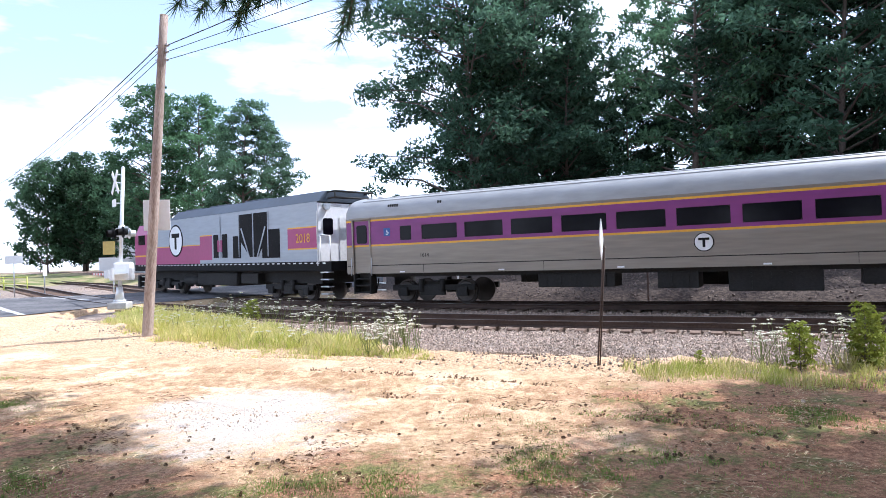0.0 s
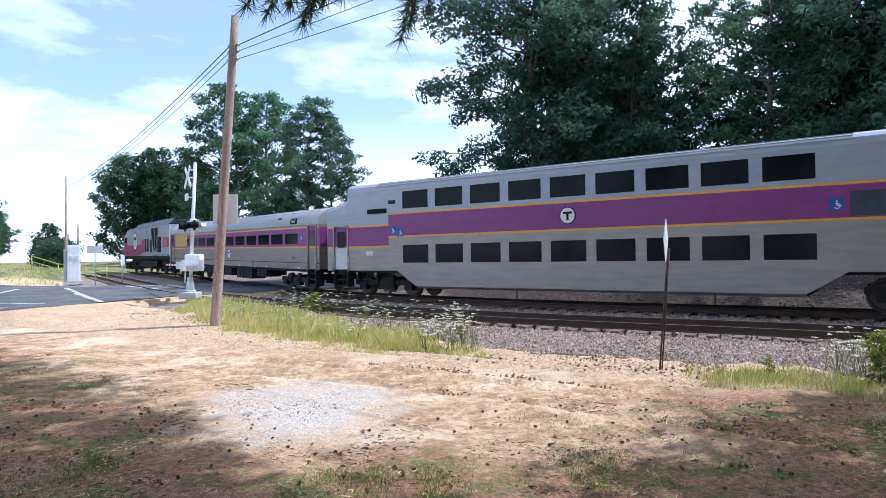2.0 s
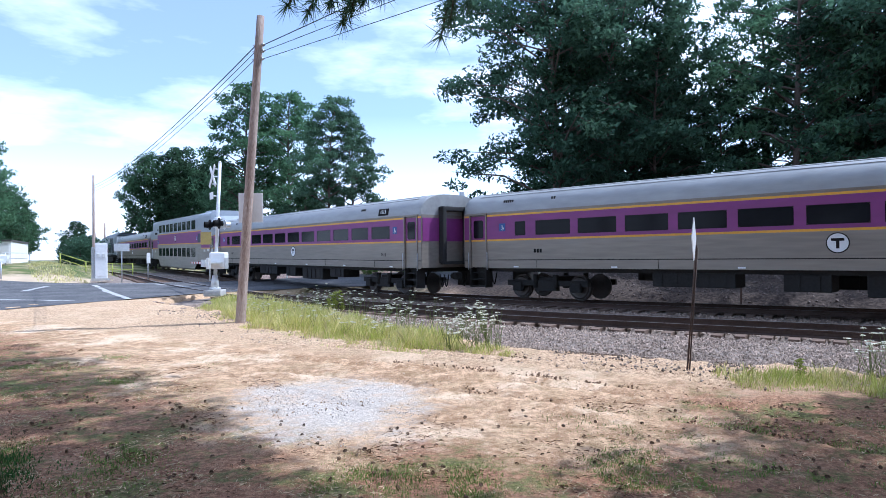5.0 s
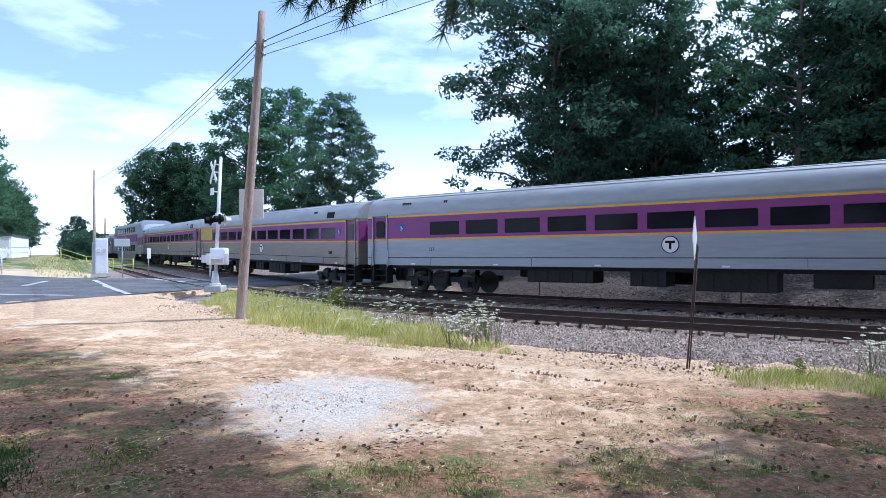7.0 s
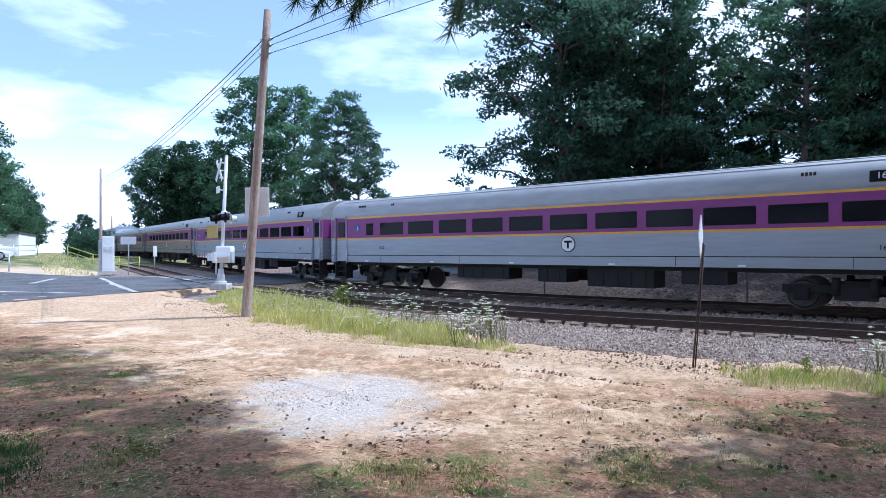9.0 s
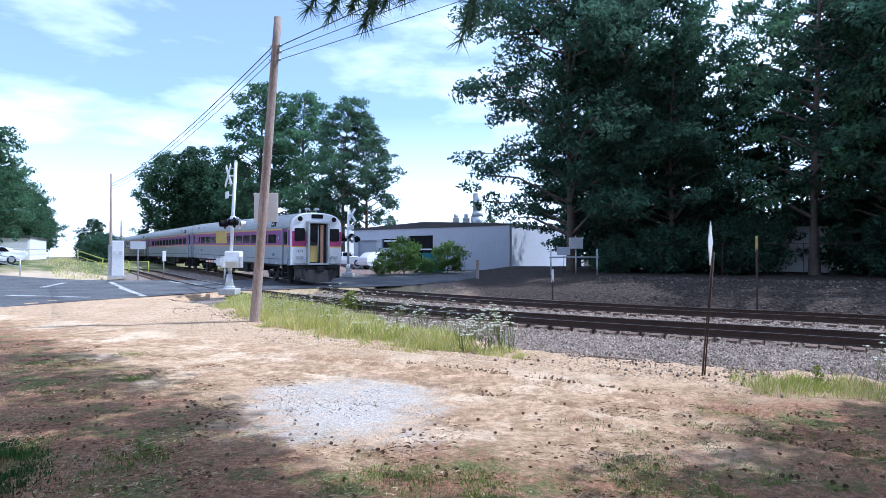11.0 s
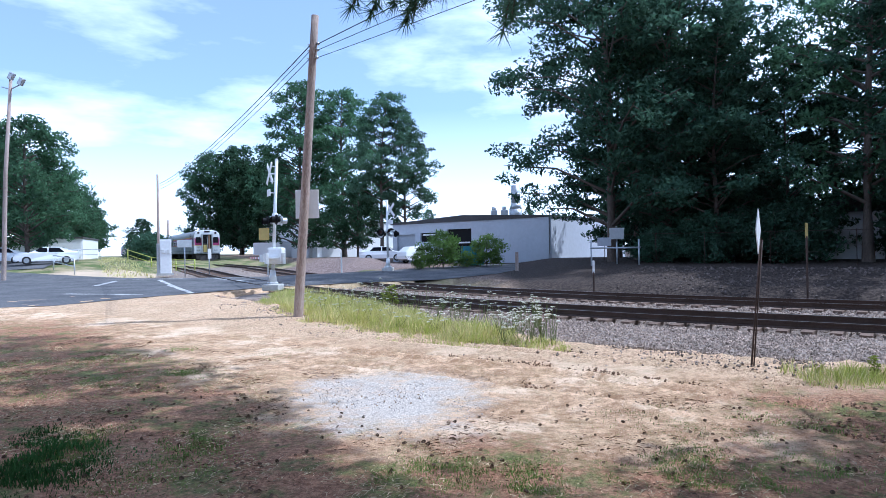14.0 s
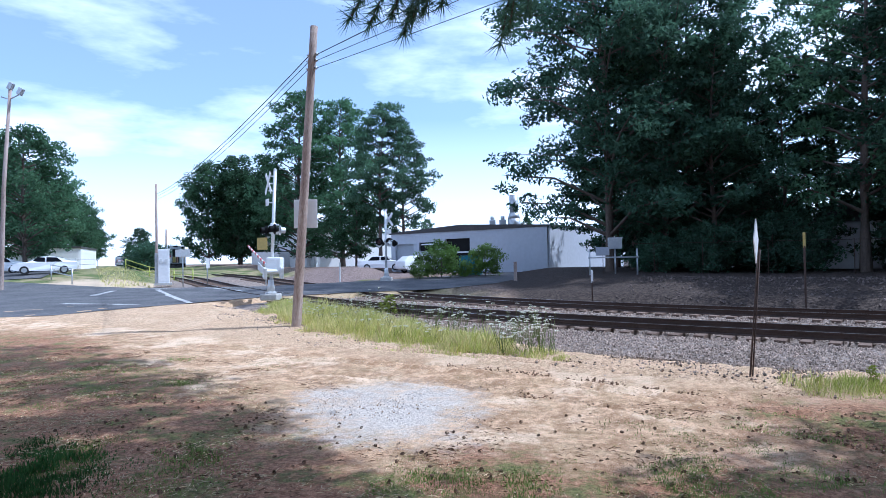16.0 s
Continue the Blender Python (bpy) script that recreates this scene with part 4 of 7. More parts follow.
    for y in (-1.58, -1.5, -1.36, 1.36, 1.5, 1.58):
        bm = bm_()
        z = 4.6 + 0.42 * (1 - abs(y / HALF) ** 3.2) ** (1 / 3.2)
        box(bm, (1.0, y, z), (2 * L - 8.0, 0.04, 0.03))
        part("roof_rib", bm, M_ROOF, car)
    bm = bm_()
    box(bm, (-L + 3.1, 0, 4.96), (2.2, 2.5, 0.2), bevel=0.08)
    part("air_unit", bm, M_SILVER, car, "silver roof air unit")
    pm = pane_mesh("window", 1.32, 0.71, 0.1)
    for x, w in wins:
        for y in (HALF, -HALF):
            for z in (1.85, 4.10):
                part("window", pm, None, car, at=(x, y - math.copysign(0.025, y), z))
    for x, w in doors:
        for y in (HALF, -HALF):
            door_leaf(car, x, y, 1.2, 3.1, w, M_STEEL_LOW, low_white=True, band=(2.2, 3.08))
    emblem(car, wins[4][0] + 0.0, HALF + 0.01, 3.08, 0.3)
    access_sign(car, L - 3.95, HALF + 0.008, 2.85, 0.34)
    access_sign(car, L - 4.35, HALF + 0.008, 2.75, 0.34)
    access_sign(car, -L + 5.4, HALF + 0.008, 3.0, 0.36)
    bm = bm_()
    box(bm, (-L + 4.68, HALF - 0.01, 3.0), (0.85, 0.03, 0.7), bevel=0.03)
    part("side_hatch", bm, M_NAVY, car)
    bm = bm_()
    box(bm, (L - 3.05, HALF + 0.004, 3.7), (1.1, 0.02, 0.2), bevel=0.03)
    part("destination_box", bm, M_BLACK, car)
    for x, w, h, z in ((L - 3.9, 0.4, 0.16, 4.05), (L - 2.6, 0.4, 0.2, 1.9), (-L + 3.0, 0.5, 0.16, 2.0), (-L + 1.9, 0.6, 0.2, 2.05)):
        bm = bm_()
        box(bm, (x, HALF + 0.004, z), (w, 0.015, h))
        part("service_panel", bm, M_UNDER if z > 4 else M_DULLWHITE, car)
    bm = bm_()
    for x in (9.6, -9.6):
        box(bm, (x, 0, 1.14), (5.4, 2.9, 0.16))
    part("underframe", bm, M_UNDER, car)
    for x in (9.6, -9.6):
        bogie(car, x)
    gangway(car, L, 1)
    gangway(car, -L, -1)
    return car


def locomotive(label):
    """A diesel engine with a black roof, purple band and dark grilles."""
    L = 10.6
    car = thing("locomotive", label, "locomotive", group="train cars")
    deck, fb, eave = 1.77, 1.37, 4.3
    # carbody
    bm = bm_()
    xs = sorted([-L + 1.0, -L + 3.3, -L + 4.0, -4.5, -3.1, -1.7, -0.1, 0.3, 1.3, 4.6, 8.0, L - 2.2])
    zs = [deck, 1.95, 2.3, 2.36, 2.75, 2.8, 3.22, 3.28, eave]

    def paint(x, z):
        if x < -L + 3.3:
            return 2 if 2.3 < z < 2.36 or 3.22 < z < 3.28 else 1 if 2.36 < z < 3.22 else 0
        if -0.2 < x < 1.3:
            return 1 if 1.95 < z < 3.22 else 2 if 3.22 < z < 3.28 else 0
        if x >= 1.3:
            return 2 if 2.75 < z < 2.8 else 1 if z < 2.75 else 0
        return 0

    for y in (1.5, -1.5):
        side_grid(bm, y, xs, zs, lambda x, z: False, paint)
    box(bm, (-L + 1.0, 0, 3.0), (0.06, 2.98, 2.5), mi=3)
    part("carbody", bm, [M_SILVER, M_MAROON, M_YELLOW, M_WHITE], car)
    bm = bm_()
    rail_ = [(1.52, eave), (1.05, 4.78), (-1.05, 4.78), (-1.52, eave)]
    loft(bm, rail_, -L + 0.9, 5.0)
    rail2 = [(1.52, eave - 0.1), (1.2, eave + 0.18), (-1.2, eave + 0.18), (-1.52, eave - 0.1)]
    loft(bm, rail2, 5.0, L - 1.9)
    for x in (-3.4, 0.4, 3.4):
        box(bm, (x, 0, 4.82), (2.2, 1.6, 0.14), bevel=0.04)
    part("roof", bm, M_NAVY, car, "dark blue black sloping roof")
    bm = bm_()
    for y in (-1.0, 1.0):
        tube(bm, (-L + 0.4, y, 4.4), (-L + 0.4, y, 4.75), 0.03, n=6)
    for z in (4.45, 4.72):
        tube(bm, (-L + 0.4, -1.0, z), (-L + 0.4, 1.0, z), 0.05, n=6)
        for y in (-1, 1):
            tube(bm, (-L + 0.4, y, z), (-L + 1.0, y, z), 0.04, n=6)
    part("roof_rail", bm, M_UNDER, car)
    # cab at the front
    bm = bm_()
    nose = [(1.5, deck), (1.5, 3.6), (1.2, 4.25), (-1.2, 4.25), (-1.5, 3.6), (-1.5, deck)]
    loft(bm, nose, L - 2.2, L - 0.2, 0)
    part("cab", bm, M_MAROON, car, "red purple cab")
    bm = bm_()
    for y in (1.505, -1.505):
        box(bm, (L - 1.3, y, 3.3), (1.0, 0.03, 0.6))
    box(bm, (L - 0.19, 0, 3.4), (0.04, 2.2, 0.6))
    part("cab_window", bm, M_GLASS, car)
    bm = bm_()
    for y in (1.508, -1.508):
        box(bm, (L - 1.2, y, 2.3), (2.0, 0.015, 0.1))
    part("cab_stripe", bm, M_YELLOW, car)
    # grilles: a tall V shaped pair and a stepped pair
    for y in (1.51, -1.51):
        bm = bm_()
        for x, w, z0, z1 in ((-5.9, 1.5, 1.98, 3.3), (-2.75, 0.75, 2.0, 3.1), (-1.5, 0.5, 2.05, 3.25), (-0.55, 0.5, 2.05, 3.25)):
            box(bm, (x, y, (z0 + z1) / 2), (w, 0.02, z1 - z0))
            for k in range(int((z1 - z0) / 0.09)):
                box(bm, (x, y, z0 + 0.045 + 0.09 * k), (w, 0.03, 0.07))
        for sx in (-1, 1):
            w, mid_x = 1.25, -4.35
            box(bm, (mid_x + sx * (0.05 + w / 2), y, 3.48), (w, 0.02, 1.3))
            for k in range(14):
                box(bm, (mid_x + sx * (0.05 + w / 2), y, 2.88 + 0.09 * k), (w, 0.03, 0.07))
            bm.faces.new([bm.verts.new((mid_x + sx * px, y * 1.005, pz)) for px, pz in ((0.05, 2.05), (0.35, 2.05), (w, 2.85), (0.05, 2.85))])
        part("grille", bm, M_BLACK, car, "black louvred grilles")
    bm = bm_()
    for y in (1.535, -1.535):
        for x in (-5.7, -4.35, -3.0, -1.05):
            box(bm, (x, y, 3.1), (0.06, 0.02, 2.1))
        for sg in (-1, 1):
            m = Euler((0, radians(28) * sg, 0)).to_matrix()
            box(bm, (-4.35 + sg * 0.75, y, 2.75), (0.09, 0.02, 1.6), m)
    part("grille_strut", bm, M_SILVER, car)
    bm = bm_()
    for y in (1.53, -1.53):
        box(bm, (-1.02, y, 2.65), (0.5, 0.02, 0.6))
    part("side_box", bm, M_MAROON, car)
    emblem(car, 4.3, 1.515, 3.1, 0.92)
    on_side("2018", 0.55, car, -L + 2.1, 1.512, 2.77, M_YELLOW)
    # rear end: door, lamp, rails
    bm = bm_()
    box(bm, (-L + 1.02, 1.515, 2.75), (0.05, 0.02, 2.3))
    box(bm, (-L + 0.96, 0.0, 2.7), (0.05, 0.8, 1.9))
    part("end_frame", bm, M_DULLWHITE, car)
    part("end_window", pane_mesh("end_window", 0.5, 0.7), None, car, at=pose(-L + 0.94, 1.0, 3.25, 0, 0, 90))
    bm = bm_()
    for y in (1.1, -1.1):
        tube(bm, (-L + 0.82, y, 4.1), (-L + 0.98, y, 4.1), 0.16, n=14)
    part("marker_lamp", bm, M_GALV, car)
    bm = bm_()
    for y in (1.46, -1.46):
        tube(bm, (-L + 0.2, y, deck), (-L + 0.2, y, deck + 1.05), 0.025, n=6)
        tube(bm, (-L + 0.2, y, deck + 1.05), (-L + 0.9, y, deck + 1.15), 0.025, n=6)
        tube(bm, (-L + 0.9, y, deck - 0.3), (-L + 0.9, y, deck + 1.15), 0.025, n=6)
    part("hand_rail", bm, M_WHITE, car)
    # sill with reflective dashes
    bm = bm_()
    box(bm, (0, 0, (deck + fb) / 2), (2 * L - 0.2, 2.98, deck - fb), bevel=0.02)
    sill = part("frame_sill", bm, M_BLACK, car, "black frame sill with white dashes")
    bm = bm_()
    box(bm, (0, 0, 0), (0.2, 0.012, 0.05))
    dash = mesh_of(bm, "reflector", M_WHITE)
    for k in range(46):
        for y in (1.495, -1.495):
            part("reflector", dash, None, sill, at=(-L + 0.6 + 0.44 * k, y, deck - 0.07))
    bm = bm_()
    for y in (0.85, -0.85):
        tube(bm, (4.2, y, 0.85), (1.4, y, 0.85), 0.28, n=14)
    box(bm, (0, 0, 0.95), (4.4, 2.5, 0.7), bevel=0.1)
    # dark filler block added along the underside to close the gaps between trucks
    box(bm, (0, 0, 1.1), (2 * L - 3.0, 1.9, 0.6))
    box(bm, (-3.6, 1.1, 1.0), (1.6, 0.5, 0.5), bevel=0.04)
    part("tank_and_dark_filler", bm, M_UNDER, car)
    bm = bm_()
    for x in (-L + 0.5, L - 1.6):
        for y in (1.42, -1.42):
            for k in range(4):
                box(bm, (x, y - math.copysign(0.05 * k, -y) * 0, 0.42 + 0.3 * k), (0.55, 0.28, 0.05))
    part("steps", bm, M_GALV, car, "steel corner steps")
    for x in (6.6, -6.6):
        bogie(car, x, 2.9)
    bm = bm_()
    tube(bm, (-L, 0, 0.88), (-L - 0.5, 0, 0.88), 0.13, n=10)
    box(bm, (L - 0.1, 0, 0.7), (0.3, 2.6, 0.8), bevel=0.08)
    part("pilot", bm, M_UNDER, car)
    return car


WHEEL = wheel_mesh()
CAR = 25.9
# arc of the last car's rear end at given times
REAR = [(0, 69.4), (0.5, 77.2), (1, 85.1), (1.5, 92.7), (2, 100.5), (2.5, 108.1), (3, 115.7), (3.5, 123.6), (4, 131.5), (4.2, 134.6), (6.3, 165.0), (6.5, 168.3), (7, 176.8), (7.8, 188.1),
        (8, 191.2), (8.2, 194.4), (10.3, 225.6), (10.5, 228.9), (11, 237.4), (11.5, 246.2), (12, 254.9), (12.5, 263.3), (13, 271.8), (13.5, 280.2), (14, 288.2), (14.5, 296.2), (15, 303.6), (15.5, 310.6), (16, 317.2)]
TRAIN = [
    (coach("single level cab car with white end face, purple band", "1632", M_STEEL_CLEAN, cab=True), 0, 9.07),
    (coach("blue grey steel single level coach with purple band", "217", M_STEEL_CLEAN, small_windows=False), 1, 9.07),
    (coach("grimy brown grey steel coach with purple band", "", M_STEEL), 2, 9.07),
    (coach("grimy steel single level coach with purple window band", "1615", M_STEEL), 3, 9.07),
    (bilevel("two level silver coach with broad purple band"), 4, 9.6),
    (coach("dusty steel single level coach behind the locomotive", "1614", M_STEEL), 5, 9.07),
    (locomotive("silver and purple diesel locomotive with black roof"), 6, 6.6),
]


def ride(s, reach):
    """The pose of a car whose middle is at arc s, carried by two trucks."""
    a, b = on_line(s - reach)[0], on_line(s + reach)[0]
    za, zb = float(grade(a[1])), float(grade(b[1]))
    way = Vector((b[0] - a[0], b[1] - a[1], zb - za))
    q = way.to_track_quat("X", "Z")
    return Matrix.Translation(((a[0] + b[0]) / 2, (a[1] + b[1]) / 2, (za + zb) / 2)) @ q.to_matrix().to_4x4()


# ---- trees and plants ----
def leaf_cloud(centres, radii, count, size, aspect=0.7, flat=0.8):
    """Leaf quads scattered in blobs: vertices and faces."""
    k = rng.integers(0, len(centres), count)
    d = rng.normal(size=(count, 3))
    d /= np.linalg.norm(d, axis=1)[:, None]
    r = rng.random(count) ** 0.42
    p = centres[k] + d * (r * radii[k])[:, None] * np.array([1, 1, flat])
    n = rng.normal(size=(count, 3)) + np.array([0, 0, 0.7])
    n /= np.linalg.norm(n, axis=1)[:, None]
    t = np.cross(n, rng.normal(size=(count, 3)))
    t /= np.linalg.norm(t, axis=1)[:, None]
    b = np.cross(n, t)
    s = size * (0.6 + 0.8 * rng.random(count))[:, None]
    v = np.stack([p - t * s, p - b * s * aspect * 0.6 + n * s * 0.15, p + t * s, p + b * s * aspect * 0.6 + n * s * 0.15], 1).reshape(-1, 3)
    return v, np.arange(count * 4).reshape(-1, 4)


def tree_meshes(h, r, base, limbs, leaves, size, leaf, seed, trunk_r=0.22, lean=(0, 0), profile=((0, 0.55), (0.3, 1.0), (0.65, 0.85), (1, 0.25)), pad=0.13, flat=0.5, rise=0.22, bare=0.35):
    """Trunk, limbs and layered pads of leaves. profile: reach of the crown, as a share of r, from base to top."""
    g = np.random.default_rng(seed)
    us, rs = [p[0] for p in profile], [p[1] for p in profile]
    top = h * 0.97

    def stem(z):
        u = max(0.0, z) / h
        return Vector((lean[0] * u * u + 0.02 * h * math.sin(seed + 4.2 * u) * u, lean[1] * u * u + 0.02 * h * math.cos(seed * 1.7 + 3.6 * u) * u, z))

    bm = bm_()
    n = 9
    chain(bm, [stem(-0.3 + (top + 0.3) * k / n) for k in range(n + 1)], [trunk_r * (1.3 if k == 0 else 1) * (1 - 0.9 * k / n) for k in range(n + 1)], 9)
    cs, rad = [], []
    for k in range(limbs):
        u = ((k + 0.7 * g.random()) / limbs) ** 0.9
        z1 = base + (h - base) * u
        a = k * 2.399 + g.normal() * 0.45
        reach = r * np.interp(u, us, rs) * (0.62 + 0.46 * g.random())
        s = stem(min(top, max(base * 0.8, z1 - rise * reach * 1.2)))
        e = Vector((stem(z1).x + reach * math.cos(a), stem(z1).y + reach * math.sin(a), z1 + 0.05 * reach))
        mid = s.lerp(e, 0.5) + Vector((g.normal() * 0.05 * reach, g.normal() * 0.05 * reach, 0.1 * reach))
        w = trunk_r * 0.42 * (1 - 0.7 * u)
        chain(bm, [s, mid, e], [w, w * 0.6, w * 0.15], 6)
        for j in range(2 + int(reach / (r * 0.16))):
            f = bare + (1.04 - bare) * g.random() ** 0.75
            p = s.lerp(mid, f * 2) if f < 0.5 else mid.lerp(e, f * 2 - 1)
            q = r * pad * (0.6 + 0.8 * g.random())
            o = Vector((g.normal(), g.normal(), g.normal() * 0.5)) * 0.11 * reach
            cs.append(p + o), rad.append(q)
            if j % 3 == 0:
                chain(bm, [p, p + o * 0.9], [w * 0.3, w * 0.12], 5)
    c, rad = np.array([tuple(p) for p in cs]), np.array(rad)
    # fuller pads carry more leaves
    order = np.repeat(np.arange(len(c)), np.maximum(1, np.round(8 * (rad / rad.mean()) ** 2)).astype(int))
    v, f = leaf_cloud(c[order], rad[order], leaves, size, flat=flat)
    return mesh_of(bm, "trunk", M_BARK), raw("crown", v, f, leaf)


def plant_tree(name, meshes, x, y, turn, label, scale=1.0, group="", category="tree", z=None):
    t = thing(name, label, category, pose(x, y, ground_z(x, y) if z is None else z, 0, 0, turn), group)
    for n, me in zip(("trunk", "crown"), meshes):
        ob = part(n, me, None, t)
        ob.matrix_basis = Matrix.Scale(scale, 4)
    return t


COLUMN = ((0, 0.6), (0.12, 0.95), (0.5, 1.0), (0.8, 0.85), (1, 0.35))
OVAL = ((0, 0.45), (0.15, 0.85), (0.4, 1.0), (0.7, 0.78), (0.9, 0.5), (1, 0.2))
OAK_EDGE = tree_meshes(25, 8.0, 3.0, 72, 27000, 0.18, M_LEAF2, 12, 0.30, lean=(-2.2, -0.6), profile=((0, 0.75), (0.1, 0.8), (0.15, 0.85), (0.3, 1.0), (0.55, 0.95), (0.75, 0.9), (0.9, 0.7), (1, 0.3)), pad=0.12)
OAK_A = tree_meshes(21, 6.2, 2.4, 60, 15000, 0.19, M_LEAF2, 11, 0.26, profile=COLUMN)
OAK_B = tree_meshes(24, 6.0, 4.0, 50, 10500, 0.19, M_LEAF, 23, 0.3, lean=(1.0, 0.5), profile=COLUMN)
OAK_C = tree_meshes(18, 5.5, 1.2, 56, 15000, 0.18, M_LEAF2, 31, 0.22)
ROUND = tree_meshes(14, 5.6, 1.8, 80, 17000, 0.19, M_LEAF, 41, 0.24, profile=OVAL, flat=0.7, bare=0.45)
BROAD = tree_meshes(26, 7.0, 1.6, 90, 17000, 0.26, M_LEAF, 47, 0.4, profile=OVAL, flat=0.65, bare=0.4)
POPLAR = tree_meshes(18, 4.9, 1.6, 80, 17000, 0.24, M_LEAF, 43, 0.2, profile=COLUMN, flat=0.9, bare=0.4, rise=0.6, pad=0.17)
PINE = tree_meshes(19, 4.3, 5.0, 52, 16000, 0.16, M_NEEDLE, 53, 0.24, lean=(0.8, 0), profile=((0, 0.5), (0.2, 0.95), (0.5, 0.95), (0.8, 0.62), (1, 0.28)), pad=0.17, flat=0.55, bare=0.5)
GOLDENROD = tree_meshes(0.75, 0.2, 0.05, 22, 700, 0.035, M_GOLDENROD, 59, 0.012, profile=COLUMN, pad=0.3)
SHRUB = tree_meshes(2.2, 1.5, 0.2, 34, 3600, 0.09, M_LEAF3, 61, 0.05, profile=OVAL, pad=0.22, flat=0.8)
THICKET = tree_meshes(3.2, 2.6, 0.1, 40, 4600, 0.13, M_LEAF2, 67, 0.06, profile=OVAL, pad=0.2, flat=0.8)

plant_tree("oak_tree", OAK_EDGE, 7.6, 43.5, 10, "tall spreading oak at the edge of the woodland", 1.0, "trees across the tracks")
for k, (x, y, m, s, a) in enumerate([
        (9.8, 46.0, OAK_B, 0.95, 140), (11.2, 43.0, OAK_A, 1.05, 80), (9.4, 50.5, OAK_C, 0.9, 220), (13.6, 40.8, OAK_C, 0.85, 200), (16.2, 44.5, OAK_C, 0.62, 300), (20.9, 37.9, OAK_B, 0.95, 30),
        (25.8, 42.5, OAK_C, 1.1, 250), (24.5, 36.0, OAK_A, 0.98, 110), (27.5, 39.0, OAK_C, 1.05, 330), (29.5, 33.5, OAK_C, 1.2, 60), (33.5, 33.0, OAK_A, 0.85, 170), (37.5, 28.5, OAK_B, 0.9, 290),
        (26.0, 31.5, OAK_A, 1.0, 15), (31.5, 27.5, OAK_B, 0.9, 75), (38.0, 22.5, OAK_A, 1.0, 145), (14.2, 48.5, OAK_A, 0.8, 285), (13.4, 45.0, OAK_A, 1.02, 120), (18.8, 43.0, OAK_C, 0.72, 120), (24.0, 47.5, OAK_B, 0.9, 60), (17.2, 53.0, OAK_A, 0.62, 20), (25.0, 53.0, OAK_A, 0.7, 140), (12.0, 54.0, OAK_C, 0.8, 310), (32.5, 49.0, OAK_A, 0.8, 95), (38.0, 45.0, OAK_A, 0.8, 10), (44.0, 38.0, OAK_A, 0.8, 77)]):
    plant_tree("oak_tree", m, x, y, a, "tall dark oak in dense woodland behind the tracks", s, "trees across the tracks")
for x, y, s, a in ((10.0, 41.5, 0.7, 30), (12.5, 40.0, 0.9, 77), (16.0, 38.4, 1.0, 130), (23.6, 35.0, 1.0, 290), (26.0, 31.8, 1.0, 20), (29.5, 29.0, 1.1, 95), (11.0, 44.6, 1.0, 10), (13.5, 43.5, 1.2, 100), (16.8, 42.0, 1.1, 190), (25.8, 38.8, 1.3, 230), (27.3, 35.8, 1.2, 300), (30.5, 36.0, 1.3, 120), (34.5, 30.8, 1.3, 20), (15.5, 47.0, 1.5, 70), (19.0, 47.0, 1.6, 160), (12.2, 48.0, 1.5, 200), (27.0, 44.0, 1.5, 260), (31.0, 41.0, 1.4, 330), (18.2, 40.6, 1.15, 40), (25.2, 40.2, 1.2, 10)):
    plant_tree("thicket", THICKET, x, y, a, "dark leafy undergrowth below the trees", s, "undergrowth", "bush")
plant_tree("pine_tree", PINE, -13.0, 70.0, 15, "tall pine with open clumps of needles", 0.97, "", "tree")
plant_tree("pine_tree", PINE, -10.6, 71.5, 190, "tall pine with open clumps of needles", 0.92, "", "tree")
plant_tree("maple_tree", ROUND, -16.2, 72.0, 60, "small leafy tree beside the pines", 0.6)
for x, y, s, a in ((-27.2, 86, 0.94, 0), (-22.0, 89, 0.93, 120)):
    plant_tree("broad_tree", BROAD, x, y, a, "broad dark green tree beyond the crossing", s, "trees beyond the crossing")
for x, y, s, a in ((-49.4, 105, 0.98, 40), (-44.0, 105, 1.03, 130), (-39.5, 107, 0.95, 300), (-46.5, 112, 0.95, 200), (-36.0, 106, 0.85, 90)):
    plant_tree("poplar_tree", POPLAR, x, y, a, "upright hazy green tree along the far line", s, "trees along the far line")
for x, y, s, a in ((-43.5, 55, 0.96, 0), (-52, 62, 0.95, 80), (-54.5, 72, 0.84, 160), (-61, 84, 0.84, 240), (-68, 97, 0.78, 320), (-76, 112, 0.72, 30), (-88, 130, 0.7, 111), (-62, 66, 1.0, 210)):
    plant_tree("maple_tree", ROUND, x, y, a, "full green tree beside the parking lot", s, "trees along the parking lot")
plant_tree("maple_tree", ROUND, -75.2, 128, 50, "lone tree far down the line", 0.6)
plant_tree("bush", THICKET, -43.0, 74, 20, "rounded green bush beside the line", 1.0, "", "bush")
plant_tree("bush", THICKET, -48, 84, 80, "rounded green bush beside the line", 1.1, "", "bush")
plant_tree("bush", THICKET, -53, 92, 180, "rounded green bush beside the line", 1.2, "", "bush")
for x, y, s, a in ((6.6, 9.0, 1.0, 0), (6.75, 9.1, 0.85, 60), (7.6, 8.9, 1.35, 120), (7.8, 9.05, 1.15, 200), (5.3, 9.6, 0.4, 290), (8.4, 9.6, 1.2, 80), (-3.9, 22.5, 1.3, 40), (-4.3, 22.9, 0.9, 140)):
    plant_tree("weed", GOLDENROD, x, y, a, "tall yellow green weed beside the ballast", s, "weeds beside the ballast", "weed")
plant_tree("shrub", SHRUB, -4.4, 49.6, 0, "bright green shrub by the driveway", 1.25, "", "bush")
plant_tree("shrub", SHRUB, -5.9, 47.6, 90, "low green shrub by the driveway", 0.62, "", "bush")
